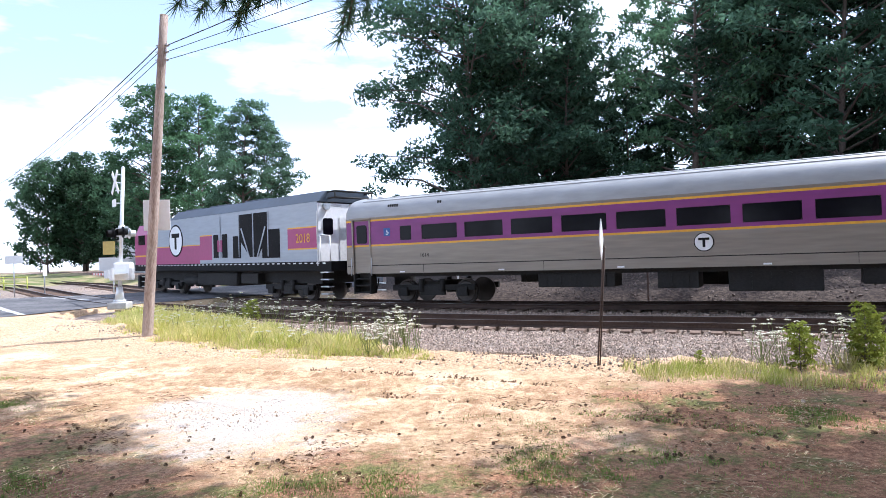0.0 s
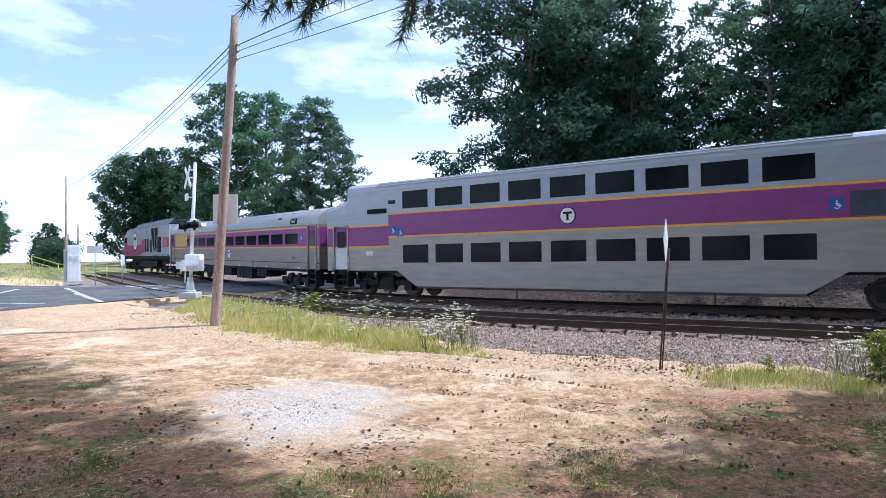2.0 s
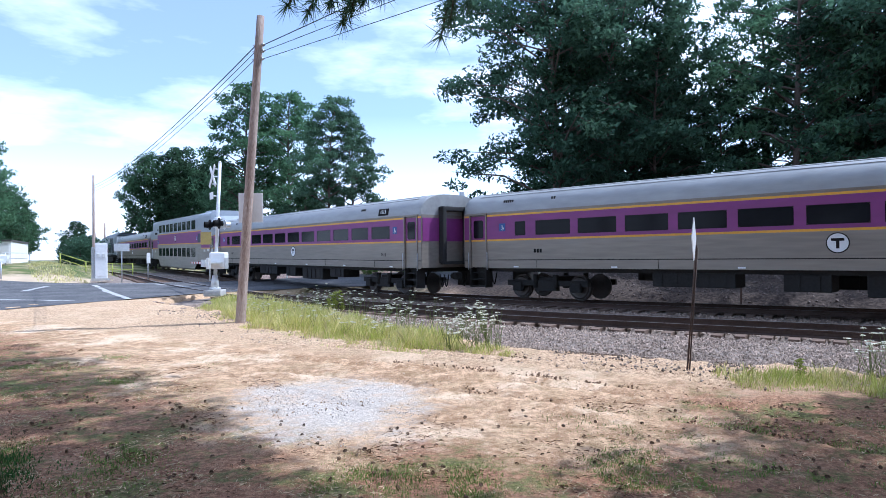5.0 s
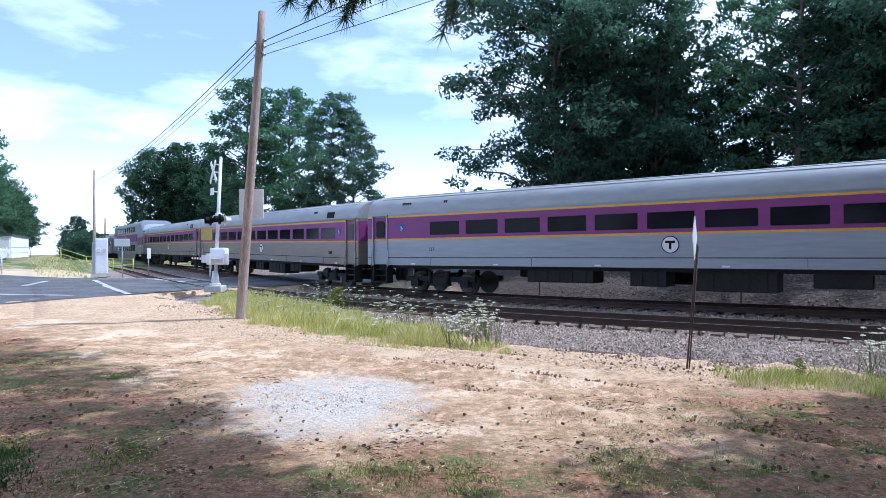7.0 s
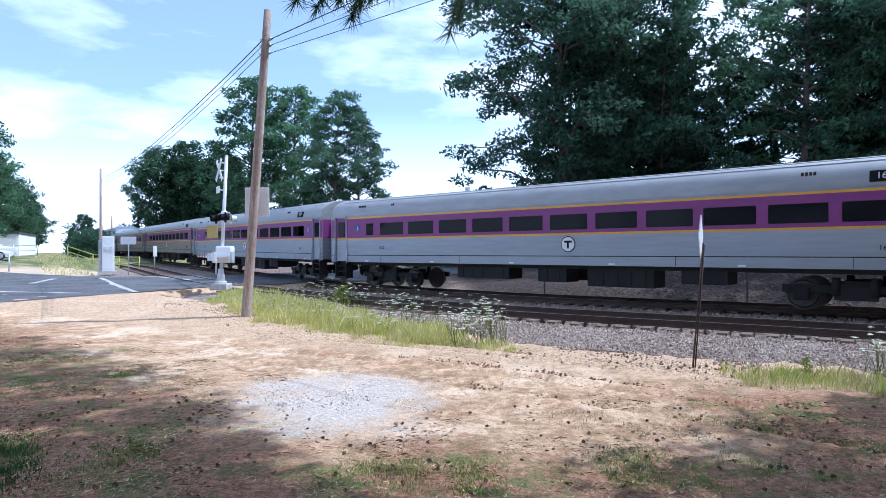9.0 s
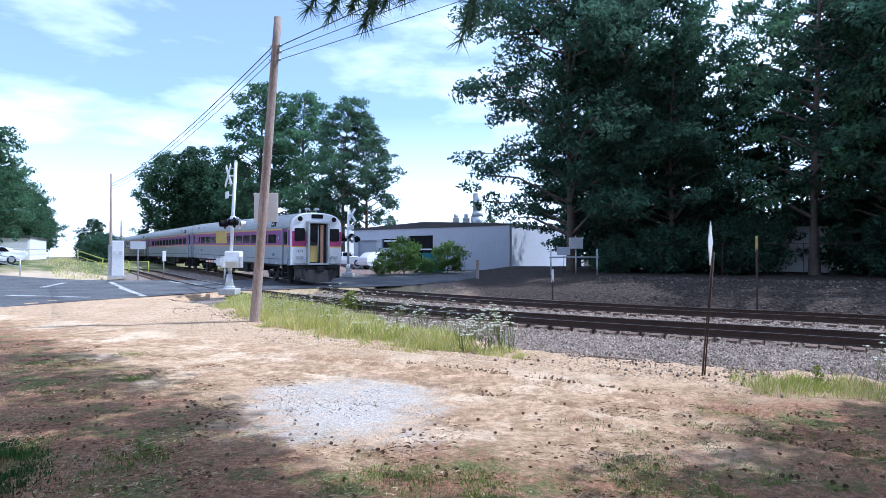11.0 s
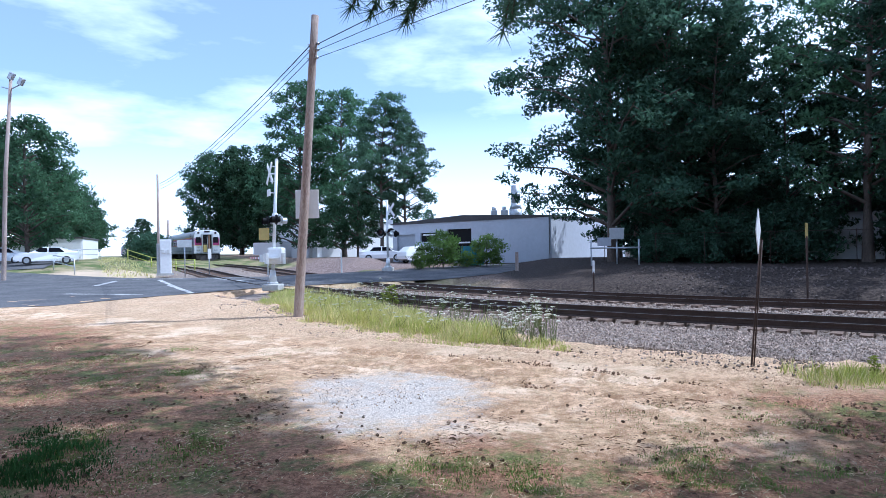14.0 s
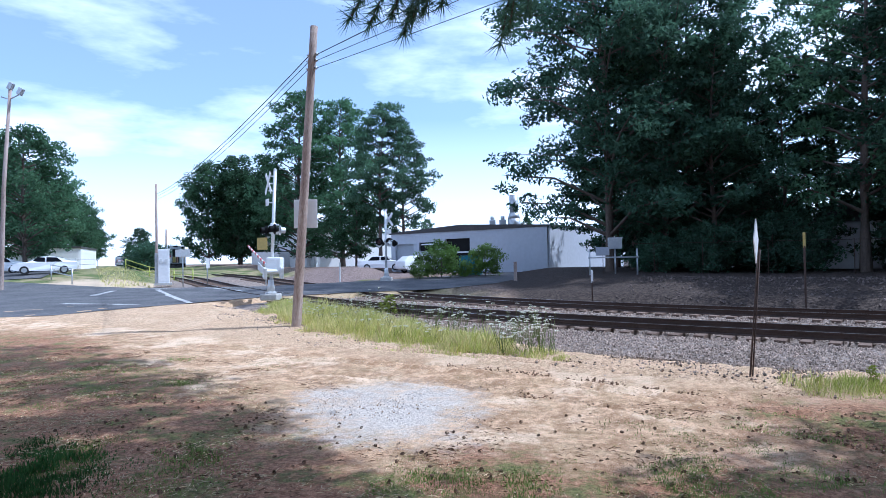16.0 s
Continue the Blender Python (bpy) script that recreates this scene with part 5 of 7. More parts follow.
plant_tree("shrub", SHRUB, -1.0, 51.2, 200, "leafy shrub beside the driveway", 1.1, "", "bush")
plant_tree("shrub", SHRUB, -2.6, 50.0, 130, "low scrub beside the driveway", 0.55, "", "bush")
for x, y, s in ((-150, 260, 0.42), (-120, 250, 0.36), (-175, 250, 0.45), (-95, 230, 0.4), (-70, 205, 0.5), (-50, 190, 0.55), (-20, 185, 0.5), (8, 170, 0.45), (-215, 240, 0.6), (-250, 230, 0.8), (28, 160, 0.5), (60, 140, 0.7), (-130, 215, 0.35)):
    plant_tree("broad_tree", BROAD, x, y, x * 7 % 360, "hazy tree on the skyline", s, "trees on the skyline")

# pines round the lot, out of view, their crowns placed to shade it
def limb_pine(x, y, h, shade, n, leaves, seed, label):
    """A pine whose limbs are placed sunward to shade the lot's given polygon."""
    z = ground_z(x, y)
    t = thing("pine_tree", label, "tree", Matrix.Translation((x, y, z)), "pines beside the lot")
    g = np.random.default_rng(seed)
    p = np.array(shade)
    q = p.min(0) + (p.max(0) - p.min(0)) * g.random((n * 6, 2))
    q = q[inside(shade, q[:, 0], q[:, 1])][:n]
    k = (h - 4 + 4.5 * g.random(len(q)))[:, None]
    c = np.concatenate([q + np.array([TO_SUN.x, TO_SUN.y]) / TO_SUN.z * k, k], 1) - np.array([x, y, z])
    v, f = leaf_cloud(c, 0.55 + 0.65 * g.random(len(c)), leaves, 0.15)
    bm = bm_()
    chain(bm, [(0, 0, -0.3), (0.1, 0.05, h * 0.35), (-0.05, 0.1, h * 0.7), (0.0, 0.0, h)], [0.34, 0.28, 0.22, 0.08], 10)
    for e in c[::4]:
        s = Vector((0, 0, max(4.5, min(h - 0.5, e[2] - 1.5))))
        e = Vector(e)
        chain(bm, [s, s.lerp(e, 0.5) + Vector((0, 0, 0.5)), e], [0.09, 0.06, 0.025], 6)
    part("trunk", bm, M_BARK, t)
    part("crown", raw("crown", v, f, M_NEEDLE), None, t)


limb_pine(-15.5, 11.5, 13.5, [(-13.5, 15.0), (-9.5, 13.6), (-5.2, 10.2), (-4.4, 8.6), (-6.0, 5.5), (-13, 9)], 60, 6500, 71, "tall unseen pine added to shade the left of the lot")
limb_pine(5.5, -2.5, 14.0, [(-5.0, 9.2), (-3.0, 8.0), (-1.9, 6.3), (-0.9, 5.6), (1.5, 4.4), (2.0, 3.0), (-5.5, 2.5), (-6.5, 6.0)], 60, 6000, 72, "tall pine leaning over the lot, crown placed to shade it")
limb_pine(-9.5, -1.5, 11.0, [(-6.2, 3.6), (-3.3, 4.0), (-3.5, 5.6), (-4.6, 6.6), (-6.4, 7.0)], 26, 5200, 74, "unseen pine added to shade the near left corner")
limb_pine(10.5, 3.0, 12.0, [(2.0, 5.8), (3.6, 7.0), (6.0, 8.0), (8.0, 6.0), (5.0, 3.5), (2.0, 4.0)], 34, 4600, 73, "unseen pine added to shade the right of the lot")
# unseen trees added to block sky light and darken what the windows reflect
for x, y, s, a in ((-18, -8, 0.9, 0), (-10, -12, 1.0, 50), (-3, -14, 0.95, 100), (4, -12, 1.0, 150), (12, -13, 0.9, 200), (19, -9, 1.0, 250), (-24, -2, 0.9, 300), (26, -12, 1.0, 20), (-14, -18, 1.1, 70), (0, -20, 1.1, 120), (15, -20, 1.1, 190), (17, -3.5, 1.05, 15), (24, -5, 1.1, 140), (31, -8, 1.1, 260)):
    plant_tree("oak_tree", OAK_C, x, y, a, "unseen tree added behind the lot to block skylight", s, "trees behind the lot")


def needle_spray(tips, seed):
    """Twigs with tufts of long needles."""
    g = np.random.default_rng(seed)
    v, f = [], []
    for tip, way, length in tips:
        tip, way = np.array(tip, float), np.array(way, float)
        way /= np.linalg.norm(way)
        for k in range(7):
            c = tip - way * 0.05 * k
            for j in range(38):
                d = g.normal(size=3) * 0.75 + way * 1.0
                d /= np.linalg.norm(d)
                e = c + d * length * (0.7 + 0.5 * g.random())
                w = np.cross(d, g.normal(size=3))
                w *= 0.0028 / np.linalg.norm(w)
                i = len(v)
                v += [c - w, c + w, e]
                f.append((i, i + 1, i + 2))
    return v, f


def pine_branch(at, tips, name_label):
    t = thing("pine_branch", name_label, "branch", Matrix.Translation(at))
    bm = bm_()
    for a, b in tips:
        a, b = Vector(a), Vector(b)
        chain(bm, [a, a.lerp(b, 0.5) + Vector((0, 0, 0.04)), b], [0.011, 0.008, 0.004], 6)
    hold = Vector((5.45, -2.45, 6.4)) - Vector(at)
    tip = Vector(tips[0][0])
    chain(bm, [hold, hold.lerp(tip, 0.5) + Vector((0, 0, 0.5)), tip], [0.06, 0.04, 0.011], 6)
    part("twig", bm, M_BARK, t)
    v, f = needle_spray([(b, Vector(b) - Vector(a), 0.10) for a, b in tips], len(tips))
    part("needles", raw("needles", v, f, M_NEEDLE), None, t, "long dark green needles")


pine_branch((-0.55, 3.0, 3.19), [((0.4, 0.3, 0.9), (-0.12, 0.05, -0.28)), ((0.4, 0.3, 0.9), (0.0, 0.0, -0.26)), ((0.4, 0.3, 0.9), (0.10, -0.02, -0.30)), ((0.4, 0.3, 0.9), (0.16, 0.0, -0.24)), ((0.4, 0.3, 0.9), (-0.22, 0.05, -0.25)),
                                 ((0.4, 0.3, 0.9), (0.05, 0.05, -0.33)), ((0.4, 0.3, 0.9), (0.24, 0.05, -0.20))], "dark pine branch hanging over the lot")
pine_branch((0.05, 3.0, 3.13), [((0.2, 0.3, 0.9), (-0.04, 0.0, -0.30)), ((0.2, 0.3, 0.9), (-0.08, 0.02, -0.36)), ((0.2, 0.3, 0.9), (0.05, 0.0, -0.22))], "thin pine twig hanging over the lot")


# ---- grass, flowers and stones ----
def scatter(poly, n):
    p = np.array(poly)
    lo, hi = p.min(0), p.max(0)
    q = lo + (hi - lo) * rng.random((int(n * 4), 2))
    q = q[inside(poly, q[:, 0], q[:, 1])]
    return q[:n]


def surface(x, y):
    """Top of ground or ballast."""
    d = off_track(x, y)
    bed = np.interp(d, [-5.2, -4.2, 4.0, 5.4, 7.4], [-0.30, -0.24, -0.235, -0.27, -0.42]) + grade(y)
    return np.where(np.abs(d) < 7.4, np.maximum(height(x, y), bed), height(x, y))


def blades(q, tall, width, z):
    n = len(q)
    a = rng.random(n) * math.tau
    h = tall * (0.5 + 0.9 * rng.random(n))
    lean = rng.normal(size=(n, 2)) * 0.28 * h[:, None]
    w = width * (0.6 + 0.8 * rng.random(n))
    base = np.stack([q[:, 0], q[:, 1], z - 0.02], 1)
    side = np.stack([np.cos(a) * w, np.sin(a) * w, 0 * a], 1)
    mid = base + np.stack([lean[:, 0] * 0.4, lean[:, 1] * 0.4, h * 0.6], 1)
    tip = base + np.stack([lean[:, 0], lean[:, 1], h], 1)
    v = np.stack([base - side, base + side, mid + side * 0.7, tip, mid - side * 0.7], 1).reshape(-1, 3)
    return v, np.arange(n * 5).reshape(-1, 5)


VERGE = [(-11.0, 28.6), (-8.9, 21.9), (-7.0, 19.0), (-5.4, 16.6), (-2.6, 13.5), (-0.6, 12.3), (1.3, 11.8), (1.6, 12.6), (0.4, 15.0), (-1.4, 18.0), (-3.6, 22.0), (-5.6, 25.5), (-8.0, 29.0), (-10.2, 30.8)]
def lumps(q, k, seed):
    return np.array([noise.noise(Vector((a * k, b * k, seed))) for a, b in q])


def rim_distance(poly, q):
    """How far each point of q lies within the outline."""
    ring = np.array(poly + poly[:1], float)
    k = np.linspace(0, len(poly), 240)
    ring = np.stack([np.interp(k, np.arange(len(poly) + 1), ring[:, c]) for c in (0, 1)], 1)
    return np.array([np.sqrt(((ring - p) ** 2).sum(1).min()) for p in q])


def grass_bed(name, label, poly, n, low, high, width, seed, ragged=0.7, thin=0.0):
    """A ragged bed of grass: green blades and, in patches, straw coloured ones, taller towards its middle."""
    q = scatter(poly, n)
    rim = rim_distance(poly, q)
    coarse, fine_ = lumps(q, 0.8, seed), lumps(q, 2.7, seed + 3)
    keep = rim + ragged * (coarse + 0.8 * fine_) > 0.08 + 0.55 * rng.random(len(q))
    keep &= coarse + 0.7 * fine_ + smooth(0, 0.9, rim) > thin + 0.7 * rng.random(len(q)) - 0.35
    q, rim, coarse, fine_ = q[keep], rim[keep], coarse[keep], fine_[keep]
    tall = (low + (high - low) * smooth(0.0, 1.1, rim + 0.5 * coarse)) * np.clip(0.75 + 0.9 * fine_ + 0.5 * coarse, 0.25, 1.8)
    straw = rng.random(len(q)) < np.clip(0.36 + 1.0 * lumps(q, 1.3, seed + 9), 0.08, 0.75)
    for pick, material, kind_of, k in ((~straw, M_GRASS, "green", 1.0), (straw, M_DRYGRASS, "straw coloured", 1.15)):
        v, f = blades(q[pick], tall[pick] * k, width, surface(q[pick, 0], q[pick, 1]))
        tagged(new(name, raw(name, v, f, material)), kind_of + " " + label, "grass", kind="stuff")


grass_bed("verge_grass", "tall ragged grass beside the track", VERGE, 60000, 0.05, 0.30, 0.005, 7, 1.0, 0.2)
WEEDS = [(3.4, 10.2), (4.2, 8.8), (4.6, 7.6), (6.5, 7.0), (9.0, 7.0), (9.5, 9.0), (8.0, 9.9), (6.5, 9.9), (5.0, 10.3)]
grass_bed("weed_grass", "ragged weeds along the gravel edge", WEEDS, 17000, 0.02, 0.15, 0.005, 12, 1.5, 0.95)
WEED_ROW = [(3.6, 10.0), (4.6, 9.1), (6.4, 8.3), (9.0, 8.0), (9.5, 9.4), (6.6, 9.7), (4.8, 10.2)]
grass_bed("weed_grass", "taller weeds along the gravel edge", WEED_ROW, 6500, 0.03, 0.34, 0.006, 31, 1.3, 0.85)
FAR_VERGE = [(-26, 41.8), (-24.6, 47), (-30, 55), (-36, 68), (-48, 88), (-58, 100), (-54, 84), (-40, 60), (-31, 47), (-28.5, 43.6)]
q = scatter(FAR_VERGE, 6000)
v, f = blades(q, 0.16, 0.03, surface(q[:, 0], q[:, 1]))
tagged(new("verge_grass", raw("verge_grass", v, f, M_DRYGRASS)), "pale dry grass strip along the far line", "grass", kind="stuff")
# single tufts on the sand
for x, y, n, tall in ((1.55, 7.55, 240, 0.075), (1.3, 6.6, 160, 0.06), (1.95, 6.9, 200, 0.07), (2.5, 6.4, 330, 0.08), (0.9, 5.9, 260, 0.06), (3.2, 6.9, 220, 0.06), (-0.2, 5.4, 500, 0.07), (0.3, 5.2, 380, 0.07), (-3.0, 5.2, 420, 0.08), (-2.6, 7.3, 200, 0.05),
                      (-5.2, 9.8, 420, 0.08), (-6.6, 12.4, 380, 0.09), (-4.4, 11.6, 200, 0.06), (2.2, 5.6, 420, 0.07), (4.0, 6.2, 300, 0.07)):
    q = np.array([x, y]) + rng.normal(size=(n * 2, 2)) * np.array([0.24, 0.17])
    q = q[np.array([noise.noise(Vector((c * 5, d * 5, 3))) for c, d in q]) > -0.05 - 0.2 * rng.random(len(q))]
    v, f = blades(q, tall * 0.5, 0.003, surface(q[:, 0], q[:, 1]))
    tagged(new("grass_tuft", raw("grass_tuft", v, f, M_LAWN)), "short green grass tuft on the sand", "grass tuft", kind="stuff")
# low weeds in the shade, their dark green also deepening that shade
for x, y, n, tall in ((-4.55, 5.75, 3600, 0.075), (-4.25, 5.1, 4200, 0.085), (-4.9, 6.5, 1500, 0.035), (-3.3, 4.8, 900, 0.03)):
    q = np.array([x, y]) + rng.normal(size=(n, 2)) * np.array([0.5, 0.42])
    q = q[np.array([noise.noise(Vector((c * 3, d * 3, 8))) for c, d in q]) > -0.3 + 0.35 * rng.random(len(q))]
    d2 = np.hypot((q[:, 0] - x) / 0.7, (q[:, 1] - y) / 0.5)
    v, f = blades(q, tall * (1.3 - 0.65 * np.minimum(d2, 1.6)), 0.006, surface(q[:, 0], q[:, 1]))
    tagged(new("weed_clump", raw("weed_clump", v, f, M_DARKGRASS)), "low dark green weeds in the shade", "weeds", kind="stuff")
# worn turf in the half shade
for poly, n, seed in (([(-1.4, 5.0), (-1.0, 6.0), (0.6, 6.3), (2.0, 6.9), (3.4, 6.6), (3.6, 5.0), (1.0, 4.6)], 30000, 51), ([(-7.6, 12.0), (-5.6, 11.6), (-4.2, 9.4), (-4.6, 8.0), (-6.6, 8.6), (-8.4, 10.6)], 16000, 57), ([(-4.6, 7.4), (-3.2, 6.8), (-2.4, 5.4), (-3.2, 4.6), (-5.2, 5.2)], 16000, 63), ([(3.6, 7.6), (5.6, 7.4), (6.6, 6.4), (5.0, 5.6), (3.8, 6.4)], 9000, 69)):
    q = scatter(poly, n)
    keep = lumps(q, 1.5, seed) + 0.7 * lumps(q, 4.0, seed + 2) + 0.5 * smooth(0, 0.7, rim_distance(poly, q)) > 0.28 + 0.35 * rng.random(len(q))
    q = q[keep]
    v, f = blades(q, 0.034 * (0.7 + 0.8 * rng.random(len(q))), 0.0035, surface(q[:, 0], q[:, 1]))
    tagged(new("turf", raw("turf", v, f, M_LAWN)), "worn patches of short green grass on the lot", "grass", kind="stuff")
# thin turf on the lot
LOT = [(-9, 13), (-4, 9.5), (-2.4, 7.2), (-0.5, 5.9), (1.5, 6.8), (3.2, 8.4), (6.5, 7.6), (7.5, 4.0), (-7, 4.0), (-12, 8)]
q = scatter(LOT, 60000)
thick = np.array([noise.noise(Vector((a * 0.8, b * 0.8, 2))) + 0.4 * noise.noise(Vector((a * 2.4, b * 2.4, 4))) for a, b in q])
q = q[thick > 0.02 + 0.30 * rng.random(len(q))]
v, f = blades(q, 0.028, 0.003, surface(q[:, 0], q[:, 1]))
tagged(new("turf", raw("turf", v, f, M_LAWN)), "thin short grass on the lot", "grass", kind="stuff")


def debris(name, label, q, length, material):
    """Thin bits lying nearly flat on the ground."""
    n = len(q)
    a = rng.random(n) * math.tau
    ln = length * (0.3 + 0.9 * rng.random(n))
    d = np.stack([np.cos(a), np.sin(a)], 1) * ln[:, None] * 0.5
    s = np.stack([-np.sin(a), np.cos(a)], 1) * (0.0016 + 0.0018 * rng.random(n))[:, None]
    z = surface(q[:, 0], q[:, 1]) + 0.004
    k = rng.random(n) * 0.012
    up = rng.random(n) * 0.010
    pts = [(q - d - s, z), (q - d + s, z), (q + s * 1.2, z + up + 0.004), (q + d, z + k), (q - s * 1.2, z + up)]
    v = np.stack([np.concatenate([c, h[:, None]], 1) for c, h in pts], 1).reshape(-1, 3)
    return tagged(new(name, raw(name, v, np.arange(n * 5).reshape(-1, 5), material)), label, "ground litter", kind="stuff")


q = scatter([(-10, 13), (-4, 9.8), (-1.8, 7.0), (0.5, 6.2), (3.0, 7.4), (6.5, 8.2), (7.5, 4.0), (-6, 4.0), (-12, 8)], 26000)
thick = np.array([noise.noise(Vector((a * 1.4, b * 1.4, 21))) for a, b in q])
debris("straw", "dry straw and dead grass on the lot", q[thick > -0.15 + 0.3 * rng.random(len(q))], 0.075, M_STRAW)
q = scatter([(-10, 15), (-4, 11.0), (0.5, 8.2), (3.0, 9.4), (7.5, 8.2), (7.5, 4.0), (-6, 4.0), (-12, 8)], 24000)
q = q[np.hypot((q[:, 0] + 1.55) / 1.2, (q[:, 1] - 8.3) / 1.7) > 0.9 + 0.2 * rng.random(len(q))]
thick = np.array([noise.noise(Vector((a * 1.2, b * 1.2, 33))) for a, b in q])
debris("needles", "fallen brown pine needles and twigs", q[thick > 0.3 * rng.random(len(q))], 0.085, M_TWIG)


def umbels(poly, n, tall):
    """Stalks of white wild carrot with flat flower heads."""
    q = scatter(poly, n)
    z = surface(q[:, 0], q[:, 1])
    sv, sf, fv, ff = [], [], [], []
    for (x, y), g in zip(q, z):
        h = tall * (0.55 + 0.7 * rng.random())
        for k in range(rng.integers(2, 6)):
            top = np.array([x + rng.normal() * 0.16, y + rng.normal() * 0.16, g + h * (0.6 + 0.5 * rng.random())])
            i = len(sv)
            sv += [(x - 0.006, y, g - 0.02), (x + 0.006, y, g - 0.02), tuple(top + (0.003, 0, 0)), tuple(top - (0.003, 0, 0))]
            sf.append((i, i + 1, i + 2, i + 3))
            r = 0.035 + 0.03 * rng.random()
            for j in range(12):
                a, rr = rng.random() * math.tau, r * math.sqrt(rng.random())
                c = top + np.array([rr * math.cos(a), rr * math.sin(a), 0.018 * (1 - rr / r) + 0.006 * rng.random()])
                s = 0.013
                i = len(fv)
                fv += [tuple(c + d) for d in ((-s, -s, 0), (s, -s, 0.004), (s, s, 0), (-s, s, 0.004), (0, 0, -0.012))]
                ff += [(i, i + 1, i + 2, i + 3), (i, i + 4, i + 1), (i + 2, i + 4, i + 3)]
    return (sv, sf), (fv, ff)


for poly, n, tall in (([(-6.2, 25.6), (-3.4, 20.5), (-0.8, 15.2), (1.0, 13.2), (1.6, 14.2), (0.4, 17.2), (-2.0, 21.0), (-5.2, 26.6)], 62, 0.72), ([(-9, 27), (-5.4, 18), (-2, 14), (0, 13.5), (-3, 19), (-7, 27)], 44, 0.48), ([(-0.2, 13.1), (0.4, 12.7), (1.1, 12.6), (1.0, 13.2), (0.2, 13.6)], 20, 0.72),
                      ([(5.6, 9.6), (7.4, 9.0), (8.2, 9.6), (6.6, 10.4)], 26, 0.7)):
    stems, heads = umbels(poly, n, tall)
    patch = thing("wild_carrot", "white wild carrot flowering among grass and gravel", "wildflowers", kind="stuff")
    part("stems", raw("stems", *stems, M_STEM), None, patch)
    part("flowers", raw("flowers", *heads, M_FLOWER), None, patch)


def stones(name, label, q, z, size, material, sink=0.3):
    """Angular crushed stones lying on the surface."""
    n = len(q)
    o = np.array([(1, 0, 0), (-1, 0, 0), (0, 1, 0), (0, -1, 0), (0, 0, 1), (0, 0, -1)], float)
    tri = np.array([(0, 2, 4), (2, 1, 4), (1, 3, 4), (3, 0, 4), (2, 0, 5), (1, 2, 5), (3, 1, 5), (0, 3, 5)])
    s = size * (0.55 + 0.9 * rng.random(n))
    v = o[None] * (0.65 + 0.7 * rng.random((n, 6, 1))) * s[:, None, None] * (0.7 + 0.6 * rng.random((n, 1, 3)))
    a = rng.random(n) * math.tau
    e = rng.normal(size=n) * 0.6
    ca, sa, ce, se = np.cos(a)[:, None], np.sin(a)[:, None], np.cos(e)[:, None], np.sin(e)[:, None]
    x, y, w = v[..., 0], v[..., 1], v[..., 2]
    y, w = y * ce - w * se, y * se + w * ce
    x, y = x * ca - y * sa, x * sa + y * ca
    v = np.stack([x + q[:, :1], y + q[:, 1:2], w + (z + s * (0.5 - sink))[:, None]], -1)
    f = (tri[None] + 6 * np.arange(n)[:, None, None]).reshape(-1, 3)
    return tagged(new(name, raw(name, v.reshape(-1, 3), f, material)), label, "stones", kind="stuff")


def bed_points(s0, s1, o0, o1, n):
    s = s0 + (s1 - s0) * rng.random(n)
    o = o0 + (o1 - o0) * rng.random(n)
    grid = np.linspace(s0 - 1, s1 + 1, 200)
    c = np.array([[*on_line(a)[0], *on_line(a)[1]] for a in grid])
    p = [np.interp(s, grid, c[:, k]) for k in range(4)]
    return np.stack([p[0] - p[3] * o, p[1] + p[2] * o], 1)


q = np.concatenate([bed_points(204, 232, SPACING + 1.3, SPACING + 4.8, 33000), bed_points(200, 236, SPACING - 0.7, SPACING + 0.7, 8000), bed_points(200, 236, 0.8, SPACING - 0.8, 11000), bed_points(200, 236, -0.7, 0.7, 4000), bed_points(236, 262, 0.9, SPACING + 2.5, 7000)])
q = q[~inside(SKIP_ROAD, q[:, 0], q[:, 1])]
stones("ballast_stones", "grey and brown crushed ballast stones", q, surface(q[:, 0], q[:, 1]), 0.031, M_STONE, 0.45)
# stones strewn thinner and thinner into the dirt
q = bed_points(202, 228, SPACING + 4.5, SPACING + 8.0, 16000)
out = off_track(q[:, 0], q[:, 1]) - SPACING / 2 - 4.5
ragged = np.array([noise.noise(Vector((a * 0.8, b * 0.8, 40))) for a, b in q])
q = q[rng.random(len(q)) < np.exp(-np.maximum(out - 0.5 - 0.7 * ragged, 0) / 0.5)]
stones("ballast_stones", "ballast stones strewn over the dirt edge", q, surface(q[:, 0], q[:, 1]), 0.023, M_STONE, 0.55)
q = scatter([(-3.2, 10.2), (-1.0, 9.3), (-0.2, 7.3), (-1.2, 6.2), (-2.2, 7.4)], 900)
stones("gravel", "pale gravel spread over the sandy lot", q, surface(q[:, 0], q[:, 1]), 0.007, M_GRAVEL, 0.6)
q = scatter([(-8, 20), (-4, 9), (0, 5), (6, 6), (4, 10), (0, 12), (-4, 15)], 4500)
clump = np.array([noise.noise(Vector((a * 0.9, b * 0.9, 17))) for a, b in q])
q = q[clump > 0.5 * rng.random(len(q)) - 0.2]
stones("pebbles", "small pebbles and clods on the sand", q, surface(q[:, 0], q[:, 1]), 0.010, M_CLOD, 0.5)
# clods thrown up along the wheel ruts
for o, x0, x1, n in ((1.75, -1.8, 3.6, 420), (3.45, -1.0, 4.2, 420), (5.25, 0.2, 3.8, 200)):
    q = np.stack([x0 + (x1 - x0) * rng.random(n), np.zeros(n)], 1)
    q[:, 1] = 14.4 - 0.62 * q[:, 0] - 0.03 * q[:, 0] ** 2 - o + rng.normal(size=n) * 0.16
    q = q[lumps(q, 1.1, 88) > 0.25 * rng.random(n) - 0.1]
    stones("clods", "dark clods of soil along the wheel ruts", q, surface(q[:, 0], q[:, 1]), 0.017, M_SOIL, 0.7)
